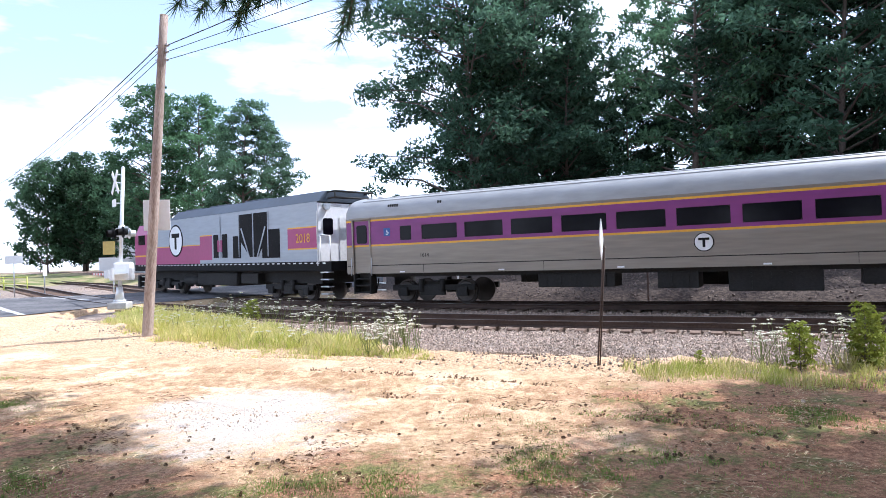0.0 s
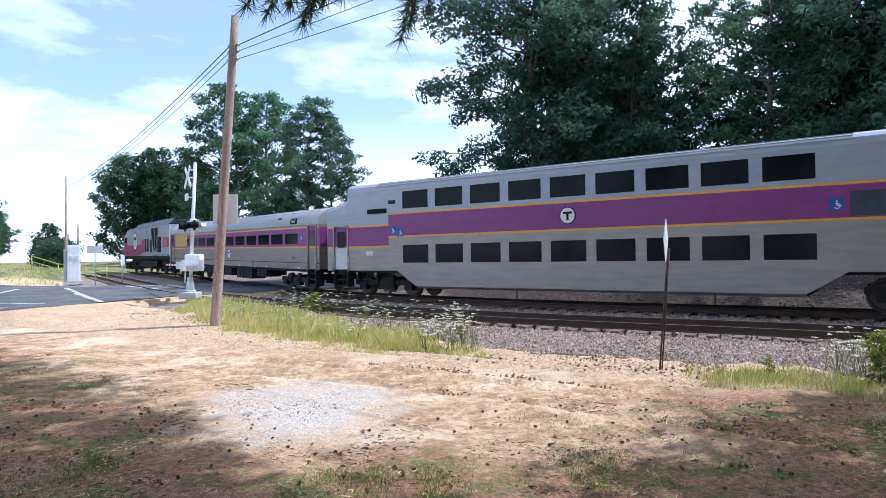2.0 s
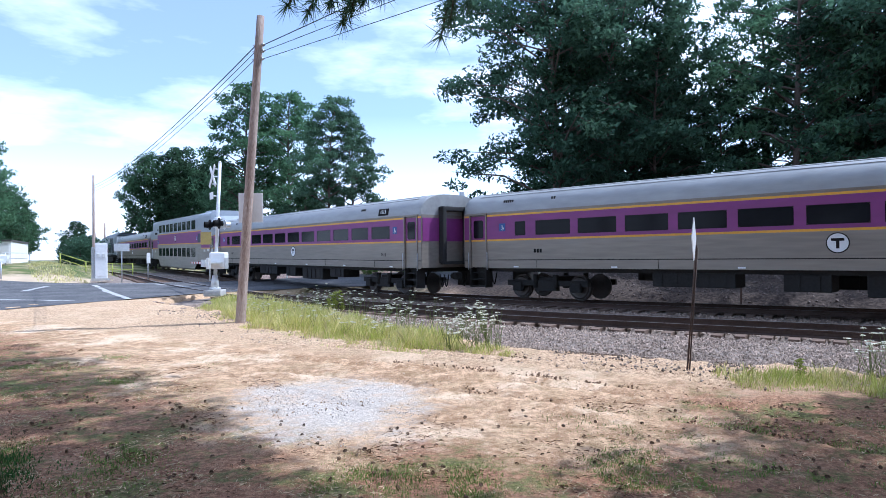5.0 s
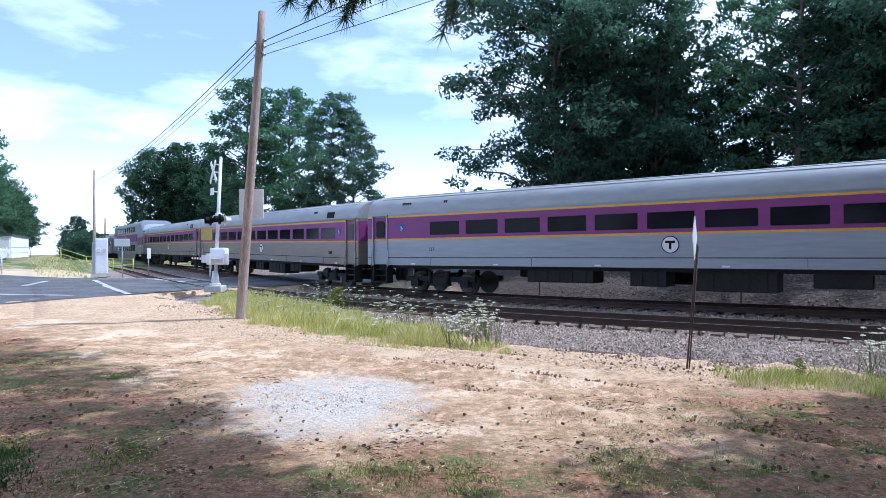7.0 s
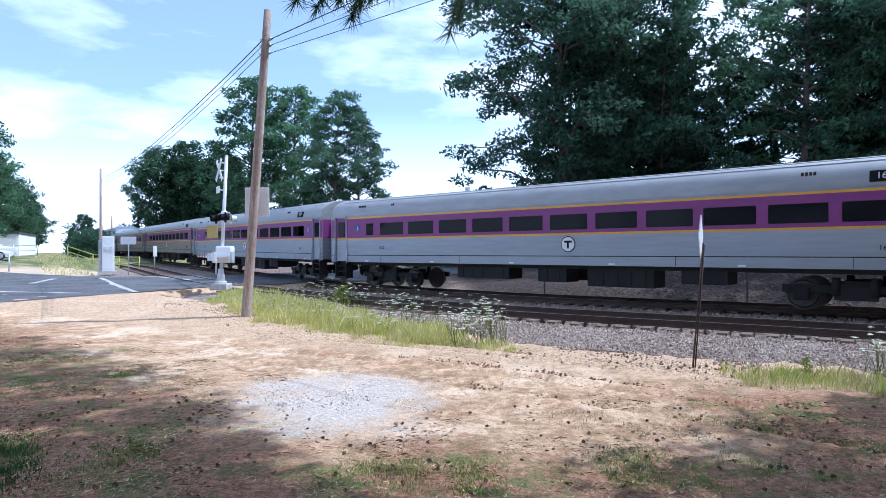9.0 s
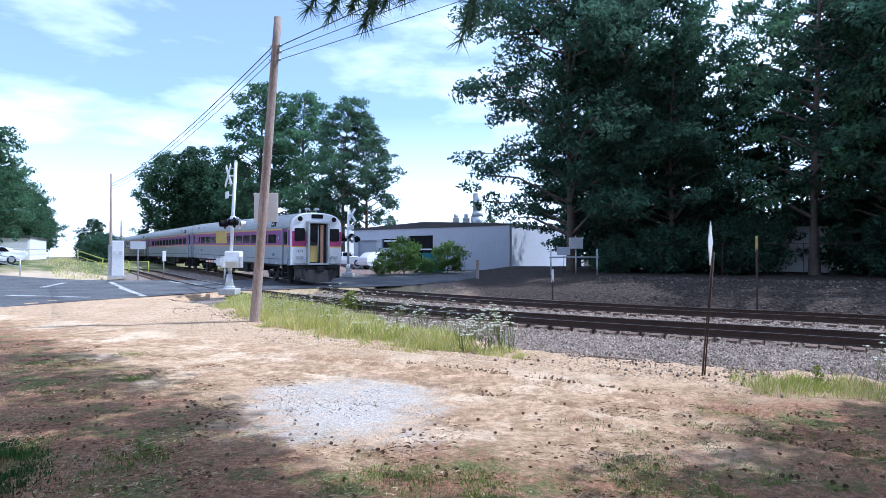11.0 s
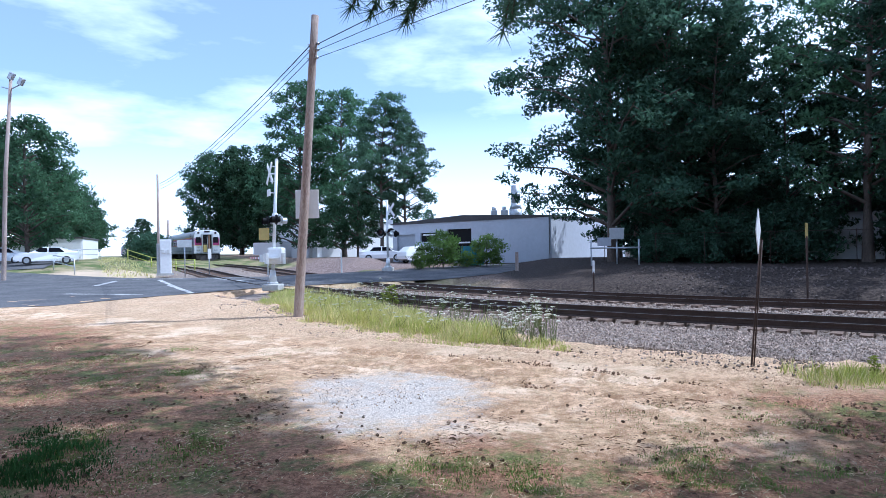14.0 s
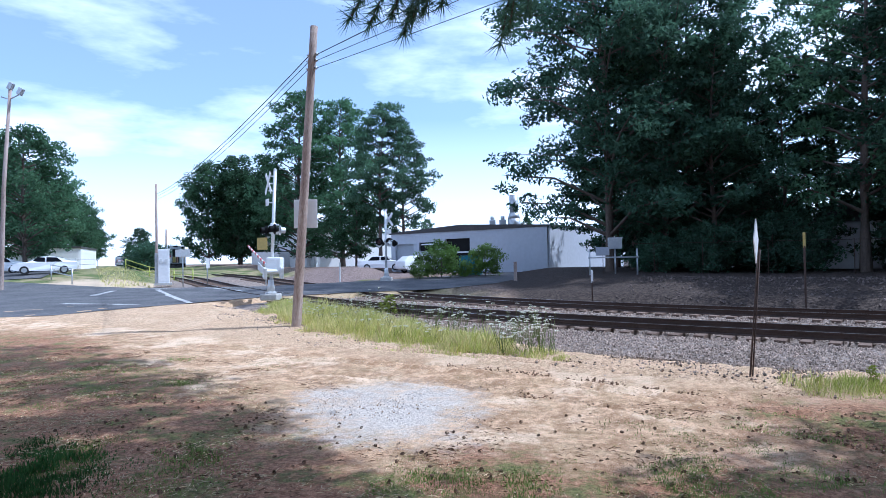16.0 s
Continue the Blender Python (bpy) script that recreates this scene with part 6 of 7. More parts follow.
q = scatter([(5, 28.5), (12, 23.5), (24, 16), (28, 22), (14, 33), (8, 36)], 1500)
stones("litter", "stones and dead wood bits on the bank", q, surface(q[:, 0], q[:, 1]), 0.055, M_MOULD)


def cone_mesh():
    bm = bm_()
    for k in range(6):
        z, r = 0.004 + 0.011 * k, 0.028 * math.sin(math.pi * (0.25 + 0.13 * k))
        for j in range(7):
            a = (j + 0.5 * (k % 2)) * math.tau / 7
            c = Vector((r * math.cos(a), r * math.sin(a), z))
            o = Vector((math.cos(a), math.sin(a), 0.35)) * 0.015
            t = Vector((-math.sin(a), math.cos(a), 0)) * 0.010
            vs = [bm.verts.new(p) for p in (c - t * 0.6 - o * 0.4, c + t * 0.6 - o * 0.4, c + t + o, c - t + o)]
            bm.faces.new(vs)
    return mesh_of(bm, "pine_cone", M_CONE)


CONE = cone_mesh()
q = np.concatenate([scatter([(-6, 9), (-3.0, 8.6), (-0.5, 6.0), (0.5, 5.0), (-4.5, 4.6)], 105), scatter([(-1.5, 6.3), (-0.3, 7.4), (1.5, 8.0), (3.5, 8.6), (6.5, 7.0), (4.5, 5.0), (0, 5.0)], 120)])
zq = surface(q[:, 0], q[:, 1])
for (x, y), z in zip(q, zq):
    ob = new("pine_cone", CONE)
    ob.matrix_basis = pose(x, y, z + 0.012, rng.uniform(40, 110), rng.uniform(-30, 30), rng.uniform(0, 360)) @ Matrix.Diagonal((rng.uniform(0.34, 0.58), rng.uniform(0.28, 0.46), rng.uniform(0.4, 0.7), 1))
    tagged(ob, "brown open pine cone lying on the sand", "pine cone", "pine cones")


# ---- pole, wires, signals, signs ----
def utility_pole():
    base, top = Vector((-5.92, 17.99, -0.25)), Vector((-5.23, 17.9, 8.58))
    t = thing("utility_pole", "weathered leaning wooden utility pole", "utility pole", Matrix.Translation(base))
    way = top - base
    bm = bm_()
    pts = [way * (k / 10) for k in range(11)]
    chain(bm, pts, [0.142 - 0.0035 * k for k in range(11)], 16)
    part("shaft", bm, M_POLE, t)
    bm = bm_()
    for u in (0.86, 0.885, 0.905):
        p = way * u
        tube(bm, p + Vector((-0.16, -0.02, 0)), p + Vector((0.2, -0.05, 0)), 0.02, n=6)
        tube(bm, p + Vector((0.14, -0.05, -0.03)), p + Vector((0.14, -0.05, 0.05)), 0.035, n=8)
    part("bracket", bm, M_GALV, t, "steel wire brackets")
    bm = bm_()
    box(bm, way * 0.385 + Vector((0.02, 0.19, 0)), (0.70, 0.03, 0.84), bevel=0.008)
    part("sign_board", bm, M_WHITE, t, "white back of a square sign")
    bm = bm_()
    box(bm, way * 0.385 + Vector((-0.22, 0.215, 0)), (0.05, 0.05, 0.80))
    part("sign_edge", bm, M_DULLWHITE, t)
    return base, way


def wire(a, b, sag, r, label):
    t = thing("power_line", label, "cable")
    bm = bm_()
    a, b = Vector(a), Vector(b)
    n = 22
    chain(bm, [a.lerp(b, k / n) - Vector((0, 0, 4 * sag * (k / n) * (1 - k / n))) for k in range(n + 1)], [r] * (n + 1), 5)
    part("strand", bm, M_WIRE, t)


pole_base, pole_way = utility_pole()
for u, r, end in ((0.905, 0.013, (14.8, 1.5, 9.5)), (0.885, 0.009, (17.5, 1.0, 9.2)), (0.86, 0.009, (20.5, 0.6, 8.9))):
    p = pole_base + pole_way * u + Vector((0.14, -0.05, 0))
    wire(p, end, 0.15, r, "black power line leaving the utility pole")
    wire(p + Vector((-0.2, 0, 0)), (-27.9, 50.0, 7.6 - (0.905 - u) * 10), 0.5, r * 1.2, "black power line along the railway")


def far_pole(x, y, top, label, r=0.13, lean=0.0, arm=True):
    z = ground_z(x, y)
    t = thing("utility_pole", label, "utility pole", Matrix.Translation((x, y, z)), "poles along the line")
    bm = bm_()
    chain(bm, [(0, 0, -0.2), (lean * 0.5, 0, (top - z) / 2), (lean, 0, top - z)], [r * 1.15, r, r * 0.75], 10)
    part("shaft", bm, M_POLE, t)
    if not arm:
        return
    bm = bm_()
    box(bm, (lean, 0, top - z - 0.7), (1.4, 0.1, 0.1))
    part("crossarm", bm, M_POLE, t)


far_pole(-28.0, 50.0, 8.4, "slim weathered utility pole beyond the road", 0.1, arm=False)
far_pole(-64, 118, 8.6, "distant wooden utility pole", 0.2, arm=False)
far_pole(-92, 165, 9.0, "distant wooden utility pole", 0.22, arm=False)
far_pole(-112, 200, 7.5, "distant wooden utility pole", 0.22, arm=False)


def light_pole():
    x, y = -33.4, 40.0
    t = thing("light_pole", "grey lamp pole with two flood lights", "light pole", Matrix.Translation((x, y, ground_z(x, y))))
    bm = bm_()
    chain(bm, [(0, 0, -0.2), (0.25, 0, 7), (0.75, 0, 13.6)], [0.15, 0.13, 0.10], 10)
    part("shaft", bm, M_POLE, t)
    bm = bm_()
    tube(bm, (0.7, 0, 12.9), (1.4, 0, 13.2), 0.04, n=6)
    tube(bm, (0.7, 0, 12.9), (0.1, 0, 13.1), 0.04, n=6)
    part("arm", bm, M_GALV, t)
    for dx, dz in ((1.5, 13.4), (0.8, 13.8)):
        bm = bm_()
        box(bm, (dx, 0, dz), (0.32, 0.3, 0.5), Euler((0, 0.5, 0)).to_matrix(), bevel=0.05)
        part("flood_light", bm, M_GALV, t)


light_pole()


def ring_lamp(parent, c, way, r=0.15, hood=True):
    """A signal lamp with its round backing and hood; way is where it shines."""
    way = Vector(way).normalized()
    c = Vector(c)
    bm = bm_()
    tube(bm, c - way * 0.16, c, r * 0.75, r * 0.95, n=16)
    lamp = part("signal_lamp", bm, M_BLACK if hood else M_ALU, parent, "round signal lamp")
    bm = bm_()
    tube(bm, c, c + way * 0.02, r * 1.65, n=22)
    part("backing", bm, M_BLACK if hood else M_ALU, lamp)
    bm = bm_()
    tube(bm, c + way * 0.021, c + way * 0.04, r * 0.85, n=18)
    part("lens", bm, M_LAMP, lamp)
    bm = bm_()
    tube(bm, c + way * 0.02, c + way * 0.25, r * 1.0, n=18, caps=False)
    part("hood", bm, M_BLACK if hood else M_ALU, lamp)


def crossbuck(parent, c, right, size=1.2):
    """Two white crossed boards on the plane spanned by right and z."""
    right = Vector(right).normalized()
    out = right.cross(Vector((0, 0, 1)))
    m0 = Matrix((right, out, Vector((0, 0, 1)))).transposed()
    for k, a in enumerate((48, -48)):
        bm = bm_()
        box(bm, Vector(c) + out * (0.03 * k), (size, 0.025, 0.2), m0 @ Euler((0, radians(a), 0)).to_matrix(), bevel=0.005)
        part("crossbuck_board", bm, M_WHITE, parent, "white crossbuck board")


def crossing_mast(x, y, top, z=None, face=(-0.8, -0.6), gate=True):
    z = flat_height(x, y) if z is None else z
    face = Vector((*face, 0)).normalized()
    right = Vector((-face.y, face.x, 0))
    t = thing("crossing_signal", "silver level crossing signal mast with white crossbuck" + (" and gate" if gate else ""), "crossing signal", Matrix.Translation((x, y, float(z) - 0.02)))
    bm = bm_()
    tube(bm, (0, 0, 0.5), (0.28 if gate else 0, 0, top), 0.085, 0.075, n=14)
    tube(bm, (0.28 if gate else 0, 0, top), (0.285 if gate else 0, 0, top + 0.08), 0.09, 0.03, n=12)
    part("mast", bm, M_ALU, t)
    bm = bm_()
    box(bm, (0, 0, 0.13), (0.8, 0.8, 0.3), bevel=0.06)
    part("foundation", bm, M_CONCRETE, t, "white washed concrete base")
    bm = bm_()
    tube(bm, (0, 0, 0.28), (0, 0, 0.38), 0.27, 0.27, n=4)
    tube(bm, (0, 0, 0.36), (0, 0, 0.95), 0.2, 0.12, n=14)
    part("base_casting", bm, M_ALU, t)
    lean = 0.28 / top if gate else 0
    crossbuck(t, Vector((lean * (top - 0.65), 0, top - 0.65)) + face * 0.3, right, 1.25)
    bm = bm_()
    for h in (top - 0.3, top - 0.65, top - 1.0, top - 1.55):
        tube(bm, (lean * h, 0, h), Vector((lean * h, 0, h)) + face * 0.3, 0.03, n=6)
    part("bracket", bm, M_ALU, t)
    bm = bm_()
    m0 = Matrix((right, -face, Vector((0, 0, 1)))).transposed()
    box(bm, Vector((lean * (top - 1.55), 0, top - 1.55)) + face * 0.33, (0.5, 0.02, 0.32), m0, bevel=0.005)
    part("track_count_sign", bm, M_WHITE, t)
    hz = top * 0.57
    bm = bm_()
    c = Vector((lean * hz, 0, hz))
    tube(bm, c - right * 0.75, c + right * 0.75, 0.045, n=8)
    tube(bm, c - Vector((0, 0, 0.12)), c + Vector((0, 0, 0.12)), 0.14, n=12)
    part("lamp_arm", bm, M_ALU, t)
    for o in (-0.7, 0.7):
        ring_lamp(t, c + right * o + face * 0.15 - Vector((0, 0, 0.2)), face)
        ring_lamp(t, c + right * o * 0.8 - face * 0.12 - Vector((0, 0, 0.25)), -face, 0.14, hood=False)
    if gate:
        bm = bm_()
        box(bm, c + Vector((-0.5, -0.15, -0.85)), (0.56, 0.02, 0.58), Euler((0, 0, -0.25)).to_matrix(), bevel=0.005)
        part("notice", bm, M_TAN, t, "faded yellow notice board")
        bm = bm_()
        box(bm, (0.2, 0, 1.62), (0.72, 0.62, 0.78), bevel=0.1)
        part("gate_mechanism", bm, M_WHITE, t, "white gate machine housing")
        bm = bm_()
        tube(bm, (-0.05, 0.1, 0.9), (0.0, 0.1, 1.3), 0.06, n=8)
        tube(bm, (-0.22, -0.05, 0.7), (-0.18, -0.05, 1.4), 0.04, n=8)
        part("conduit", bm, M_ALU, t)
    return t


MAST = crossing_mast(-10.75, 29.2, 6.15)


def gate_arm(parent, at, way, length):
    """A striped barrier arm with counterweights; its own x runs along the arm."""
    arm = new("gate_arm")
    arm.parent = parent
    arm["label"] = "red and white striped barrier arm"
    way = Vector((*way, 0)).normalized()
    turn = way.to_track_quat("X", "Z").to_matrix().to_4x4()
    bm = bm_()
    box(bm, (-0.6, 0, 0.02), (0.9, 0.5, 0.05))
    for y in (-0.38, 0.38):
        box(bm, (0.1, y, 0), (1.1, 0.06, 0.34), bevel=0.02)
        for k in range(4):
            box(bm, (-1.0 - 0.12 * k, y, 0), (0.1, 0.12, 0.5), bevel=0.02)
    part("counterweight", bm, M_DULLWHITE, arm, "white counterweight cheeks")
    k, x = 0, 0.6
    while x < length:
        bm = bm_()
        w = min(0.45, length - x)
        box(bm, (x + w / 2, 0, 0), (w, 0.05, 0.14 - 0.05 * x / length))
        part("stripe", bm, M_RED if k % 2 else M_WHITE, arm)
        x, k = x + w, k + 1
    return arm, Matrix.Translation(at) @ turn


ARM, ARM_REST = gate_arm(MAST, (-0.1, 0.0, 1.5), (-0.50, 0.87), 6.8)
FAR_MAST = crossing_mast(-8.2, 46.2, 5.2, face=(0.6, 0.8), gate=False)
for o in (-0.45, 0.3):
    ring_lamp(FAR_MAST, (o, -0.2, 2.9), (-0.1, -1, 0), 0.17)


def cabinet():
    x, y = -25.0, 45.6
    t = thing("signal_cabinet", "white steel railway signal cabinet on concrete", "cabinet", pose(x, y, float(flat_height(x, y)), 0, 0, 28))
    bm = bm_()
    box(bm, (0, 0, 1.35), (0.8, 0.7, 2.6), bevel=0.04)
    part("body", bm, M_WHITE, t)
    bm = bm_()
    box(bm, (0.0, -0.36, 1.4), (0.7, 0.03, 2.3), bevel=0.01)
    part("door", bm, M_WHITE, t)
    for o, z in ((-0.18, 1.75), (0.18, 1.75)):
        bm = bm_()
        box(bm, (o, -0.4, z), (0.2, 0.06, 0.3), bevel=0.02)
        part("meter_box", bm, M_DULLWHITE, t)
    bm = bm_()
    box(bm, (-0.52, 0.1, 1.2), (0.2, 0.5, 2.3), bevel=0.02)
    part("side_box", bm, M_GALV, t)
    bm = bm_()
    box(bm, (-0.05, 0, 0.04), (1.2, 0.95, 0.16))
    part("plinth", bm, M_CONCRETE, t)


cabinet()


def post_sign(x, y, h, w, s, label, turn, board=M_DULLWHITE, z=None):
    t = thing("post_sign", label, "sign", pose(x, y, float(flat_height(x, y)) if z is None else z, 0, 0, turn), "signs by the line")
    bm = bm_()
    tube(bm, (0, 0, -0.2), (0, 0, h), 0.04, n=8)
    part("post", bm, M_GALV, t)
    bm = bm_()
    box(bm, (0, -0.06, h - s / 2), (w, 0.02, s), bevel=0.005)
    part("board", bm, board, t)


post_sign(-23.2, 45.0, 2.6, 1.0, 0.55, "grey sign board on a post beside the cabinet", 20)
post_sign(-21.8, 46.0, 1.9, 0.3, 0.75, "narrow white marker on a leaning post", 60)


def crooked_sign():
    """The bent steel post with its white sign turned edge on."""
    t = thing("track_sign", "thin white sign on a rusty leaning steel post", "sign", Matrix.Translation((3.94, 10.51, -0.22)))
    bm = bm_()
    d = Vector((0.2, 0.04, 2.02))
    side = Vector((0.03, 0, 0))
    for o, w in ((-0.016, 0.012), (0.016, 0.012)):
        tube(bm, Vector((o, -0.2 * 0, -0.25)), d + Vector((o, 0, 0)), w, n=6)
    box(bm, d * 0.5 + Vector((0, 0.012, 0)), (0.03, 0.01, 2.1), d.to_track_quat("Z", "Y").to_matrix())
    part("post", bm, M_RUST, t)
    bm = bm_()
    m = (Euler((0, 0, radians(52))).to_matrix() @ Euler((0, radians(3), 0)).to_matrix())
    pts = [(-0.11, 0.02), (0, 0.36), (0.11, 0.02), (0, -0.36)]
    f = [bm.verts.new(Vector((0.12, -0.05, 2.16)) + m @ Vector((a * 1.0, -0.008, b))) for a, b in pts]
    g = [bm.verts.new(Vector((0.12, -0.05, 2.16)) + m @ Vector((a * 1.0, 0.008, b))) for a, b in pts]
    bm.faces.new(f), bm.faces.new(g[::-1])
    for k in range(4):
        bm.faces.new((f[k], g[k], g[(k + 1) % 4], f[(k + 1) % 4]))
    part("board", bm, M_WHITE, t, "white diamond board seen edge on")


crooked_sign()


def fence_rail(pts, h, material, label, name="fence", thin=1.0):
    t = thing(name, label, "fence")
    zs = [float(surface(np.array([x]), np.array([y]))[0]) for x, y in pts]
    for (x, y), z in zip(pts, zs):
        bm = bm_()
        tube(bm, (x, y, z - 0.2), (x, y, z + h), 0.05 * thin, n=8)
        part("post", bm, material, t)
    for (a, za), (b, zb) in zip(zip(pts, zs), zip(pts[1:], zs[1:])):
        for k in (0.95, 0.5) if thin == 1.0 else (0.97,):
            bm = bm_()
            tube(bm, (*a, za + h * k), (*b, zb + h * k), 0.035 * thin, n=6)
            part("rail", bm, material, t)


fence_rail([(-36.5, 59.5), (-33.5, 58.5), (-30.5, 57.5), (-28.3, 56.8)], 1.1, M_YGREEN, "low yellow green painted pipe fence")
fence_rail([(6.6, 40.5), (9.5, 39.5), (12.0, 38.3), (15.0, 36.6), (18.5, 34.6), (22.0, 32.4), (26.0, 29.6)], 1.9, M_RUST, "thin rusty pipe fence along the bank", thin=0.4)
fence_rail([(-31.5, 44.5), (-35.0, 47.0), (-38.0, 52), (-41, 58.5), (-45, 68)], 1.2, M_GALV, "grey metal fence along the parking lot")


def small_post(x, y, h, w, material, label, top=None):
    z = float(surface(np.array([x]), np.array([y]))[0])
    t = thing("marker_post", label, "post", Matrix.Translation((x, y, z)), "marker posts")
    bm = bm_()
    box(bm, (0, 0, h / 2 - 0.1), (w, w, h + 0.2), bevel=0.01)
    part("post", bm, material, t)
    if top:
        bm = bm_()
        box(bm, (0, 0, h + 0.2), (w * 1.6, w * 0.6, 0.55), bevel=0.02)
        part("marker", bm, top, t)


small_post(1.2, 43.8, 1.3, 0.22, M_POLE, "short wooden post beside the driveway")
small_post(3.95, 27.3, 1.0, 0.06, M_RUST, "thin rusty post with white marker", M_WHITE)
small_post(10.9, 23.6, 2.3, 0.06, M_RUST, "thin post with yellow marker", M_TAN)
small_post(-11.9, 47.0, 1.7, 0.1, M_DULLWHITE, "white marker post beside the crossing")


def pipe_barrier():
    x0, x1, y = 5.5, 8.3, 38.6
    z = ground_z(7.0, y)
    t = thing("pipe_barrier", "low grey pipe barrier with a small panel", "barrier", Matrix.Translation((0, y, z)))
    for x in (x0, x1):
        bm = bm_()
        tube(bm, (x, 0, -0.3), (x, 0, 1.55), 0.05, n=8)
        part("post", bm, M_GALV, t)
    bm = bm_()
    tube(bm, (x0 - 0.1, -0.06, 1.05), (x1 + 0.1, -0.06, 1.05), 0.045, n=8)
    part("bar", bm, M_GALV, t)
    bm = bm_()
    box(bm, (x0 + 0.75, -0.12, 1.42), (0.8, 0.04, 0.5), bevel=0.01)
    part("panel", bm, M_DOORGREY, t)


pipe_barrier()


def relay_box():
    x, y = 6.9, 40.2
    t = thing("relay_box", "grey relay box on a post by the fence", "box", Matrix.Translation((x, y, ground_z(x, y))))
    bm = bm_()
    box(bm, (0.4, 0, 1.9), (0.8, 0.5, 0.7), bevel=0.03)
    part("box", bm, M_GALV, t)
    bm = bm_()
    tube(bm, (0.4, 0, -0.2), (0.4, 0, 1.6), 0.05, n=8)
    part("post", bm, M_GALV, t)


relay_box()


# ---- buildings ----
def slab_building(name, label, corners, z0, z1, wall, roof_lift, doors=(), thick=0.3, eave=0.35, gable=0.0):
    """A plain shed on four corners with doors and windows in its first side."""
    t = thing(name, label, "building")
    n = len(corners)
    for k in range(n):
        a, b = Vector((*corners[k], 0)), Vector((*corners[(k + 1) % n], 0))
        way, ln = (b - a).normalized(), (b - a).length
        m = Matrix((way, Vector((-way.y, way.x, 0)), Vector((0, 0, 1)))).transposed()
        def wall_piece(u0, u1, h0, h1):
            bm = bm_()
            box(bm, a + way * ((u0 + u1) / 2) + Vector((0, 0, (h0 + h1) / 2)), (u1 - u0, thick, h1 - h0), m)
            part("wall", bm, wall, t)

        if k == 0 and doors:
            x = 0.0
            for u, w, d0, d1, kind in sorted(doors):
                wall_piece(x, u, z0, z1)
                if d0 > z0 + 0.05:
                    wall_piece(u, u + w, z0, d0)
                wall_piece(u, u + w, d1, z1)
                x = u + w
            wall_piece(x, ln, z0, z1)
        else:
            wall_piece(0.005, ln - 0.005, z0, z1)
        if k == 0:
            for u, w, d0, d1, kind in doors:
                bm = bm_()
                p = a + way * (u + w / 2) + Vector((0, 0, (d0 + d1) / 2)) + m @ Vector((0, 0.12, 0))
                box(bm, p, (w, 0.06, d1 - d0), m)
                # dark ones are black slabs standing in for the shaded inside of openings
                dr = part("door" if kind != "glass" else "window", bm, {"grey": M_DOORGREY, "dark": M_BLACK, "glass": M_GLASS}[kind], t)
                if kind == "dark":
                    bm = bm_()
                    box(bm, p + Vector((0, 0, 0.25)) - m @ Vector((0, 0.1, 0)), (w * 0.8, 0.06, 0.14), m)
                    part("door_panel", bm, M_WHITE, dr)
    c = sum((Vector((*p, 0)) for p in corners), Vector()) / n
    bm = bm_()
    ring = [Vector((*p, 0)) + (Vector((*p, 0)) - c).normalized() * eave for p in corners]
    lo = [bm.verts.new((p.x, p.y, z1)) for p in ring]
    hi = [bm.verts.new((p.x, p.y, z1 + roof_lift)) for p in ring]
    for k in range(n):
        bm.faces.new((lo[k], lo[(k + 1) % n], hi[(k + 1) % n], hi[k]))
    bm.faces.new(lo[::-1])
    if gable:
        m1 = [bm.verts.new(((ring[i].x + ring[j].x) / 2, (ring[i].y + ring[j].y) / 2, z1 + roof_lift + gable)) for i, j in ((0, 1), (3, 2))]
        bm.faces.new((hi[0], hi[3], m1[1], m1[0])), bm.faces.new((hi[1], m1[0], m1[1], hi[2]))
        bm.faces.new((hi[0], m1[0], hi[1])), bm.faces.new((hi[3], hi[2], m1[1]))
    else:
        bm.faces.new(hi)
    part("roof", bm, M_EAVE, t, "dark flat roof edge")
    return t


SHED = slab_building("workshop_building", "long grey block workshop with open loading door", [(-11.0, 66.0), (4.4, 55.2), (13.5, 70.0), (-2.0, 81.0)], 0.3, 4.45, M_WALL, 0.16,
                     doors=[(0.6, 2.6, 0.4, 3.4, "grey"), (3.9, 2.2, 2.6, 3.5, "dark"), (7.4, 3.0, 0.6, 3.75, "dark"), (11.3, 0.8, 1.9, 2.7, "dark")], gable=0.45)
bm = bm_()
tube(bm, (1.7, 62, 4.6), (1.7, 62, 5.6), 0.62, 0.62, n=16)
tube(bm, (1.7, 62, 5.6), (1.7, 62, 6.2), 0.62, 0.42, n=16)
tube(bm, (1.7, 62, 6.2), (1.7, 62, 7.9), 0.42, 0.42, n=16)
tube(bm, (1.7, 62, 7.0), (1.7, 62, 7.1), 0.5, 0.5, n=16)
part("exhaust_stack", bm, M_GALV, SHED, "round galvanised exhaust stack")
for x, w in ((0.6, 0.7), (-0.4, 0.6)):
    bm = bm_()
    box(bm, (x, 62.4, 5.1), (w, 0.8, 0.9), bevel=0.08)
    tube(bm, (x, 62.4, 5.5), (x, 62.4, 5.9), 0.2, n=10)
    part("roof_vent", bm, M_GALV, SHED, "galvanised roof vent")
slab_building("warehouse", "white metal warehouse behind the pines", [(-28, 92), (-15, 103), (-27, 117), (-40, 106)], 0.4, 6.2, M_WALLWHITE, 0.2)
slab_building("house", "pale clad house behind the trees", [(20.6, 43.0), (23.6, 41.4), (25.4, 45.0), (22.4, 46.6)], 0.6, 3.7, M_WALLWHITE, 0.2, gable=0.8)
slab_building("warehouse", "low pale building behind the parking lot", [(-62, 66), (-50, 72), (-56, 84), (-68, 78)], 0.8, 3.9, M_WALLWHITE, 0.2)
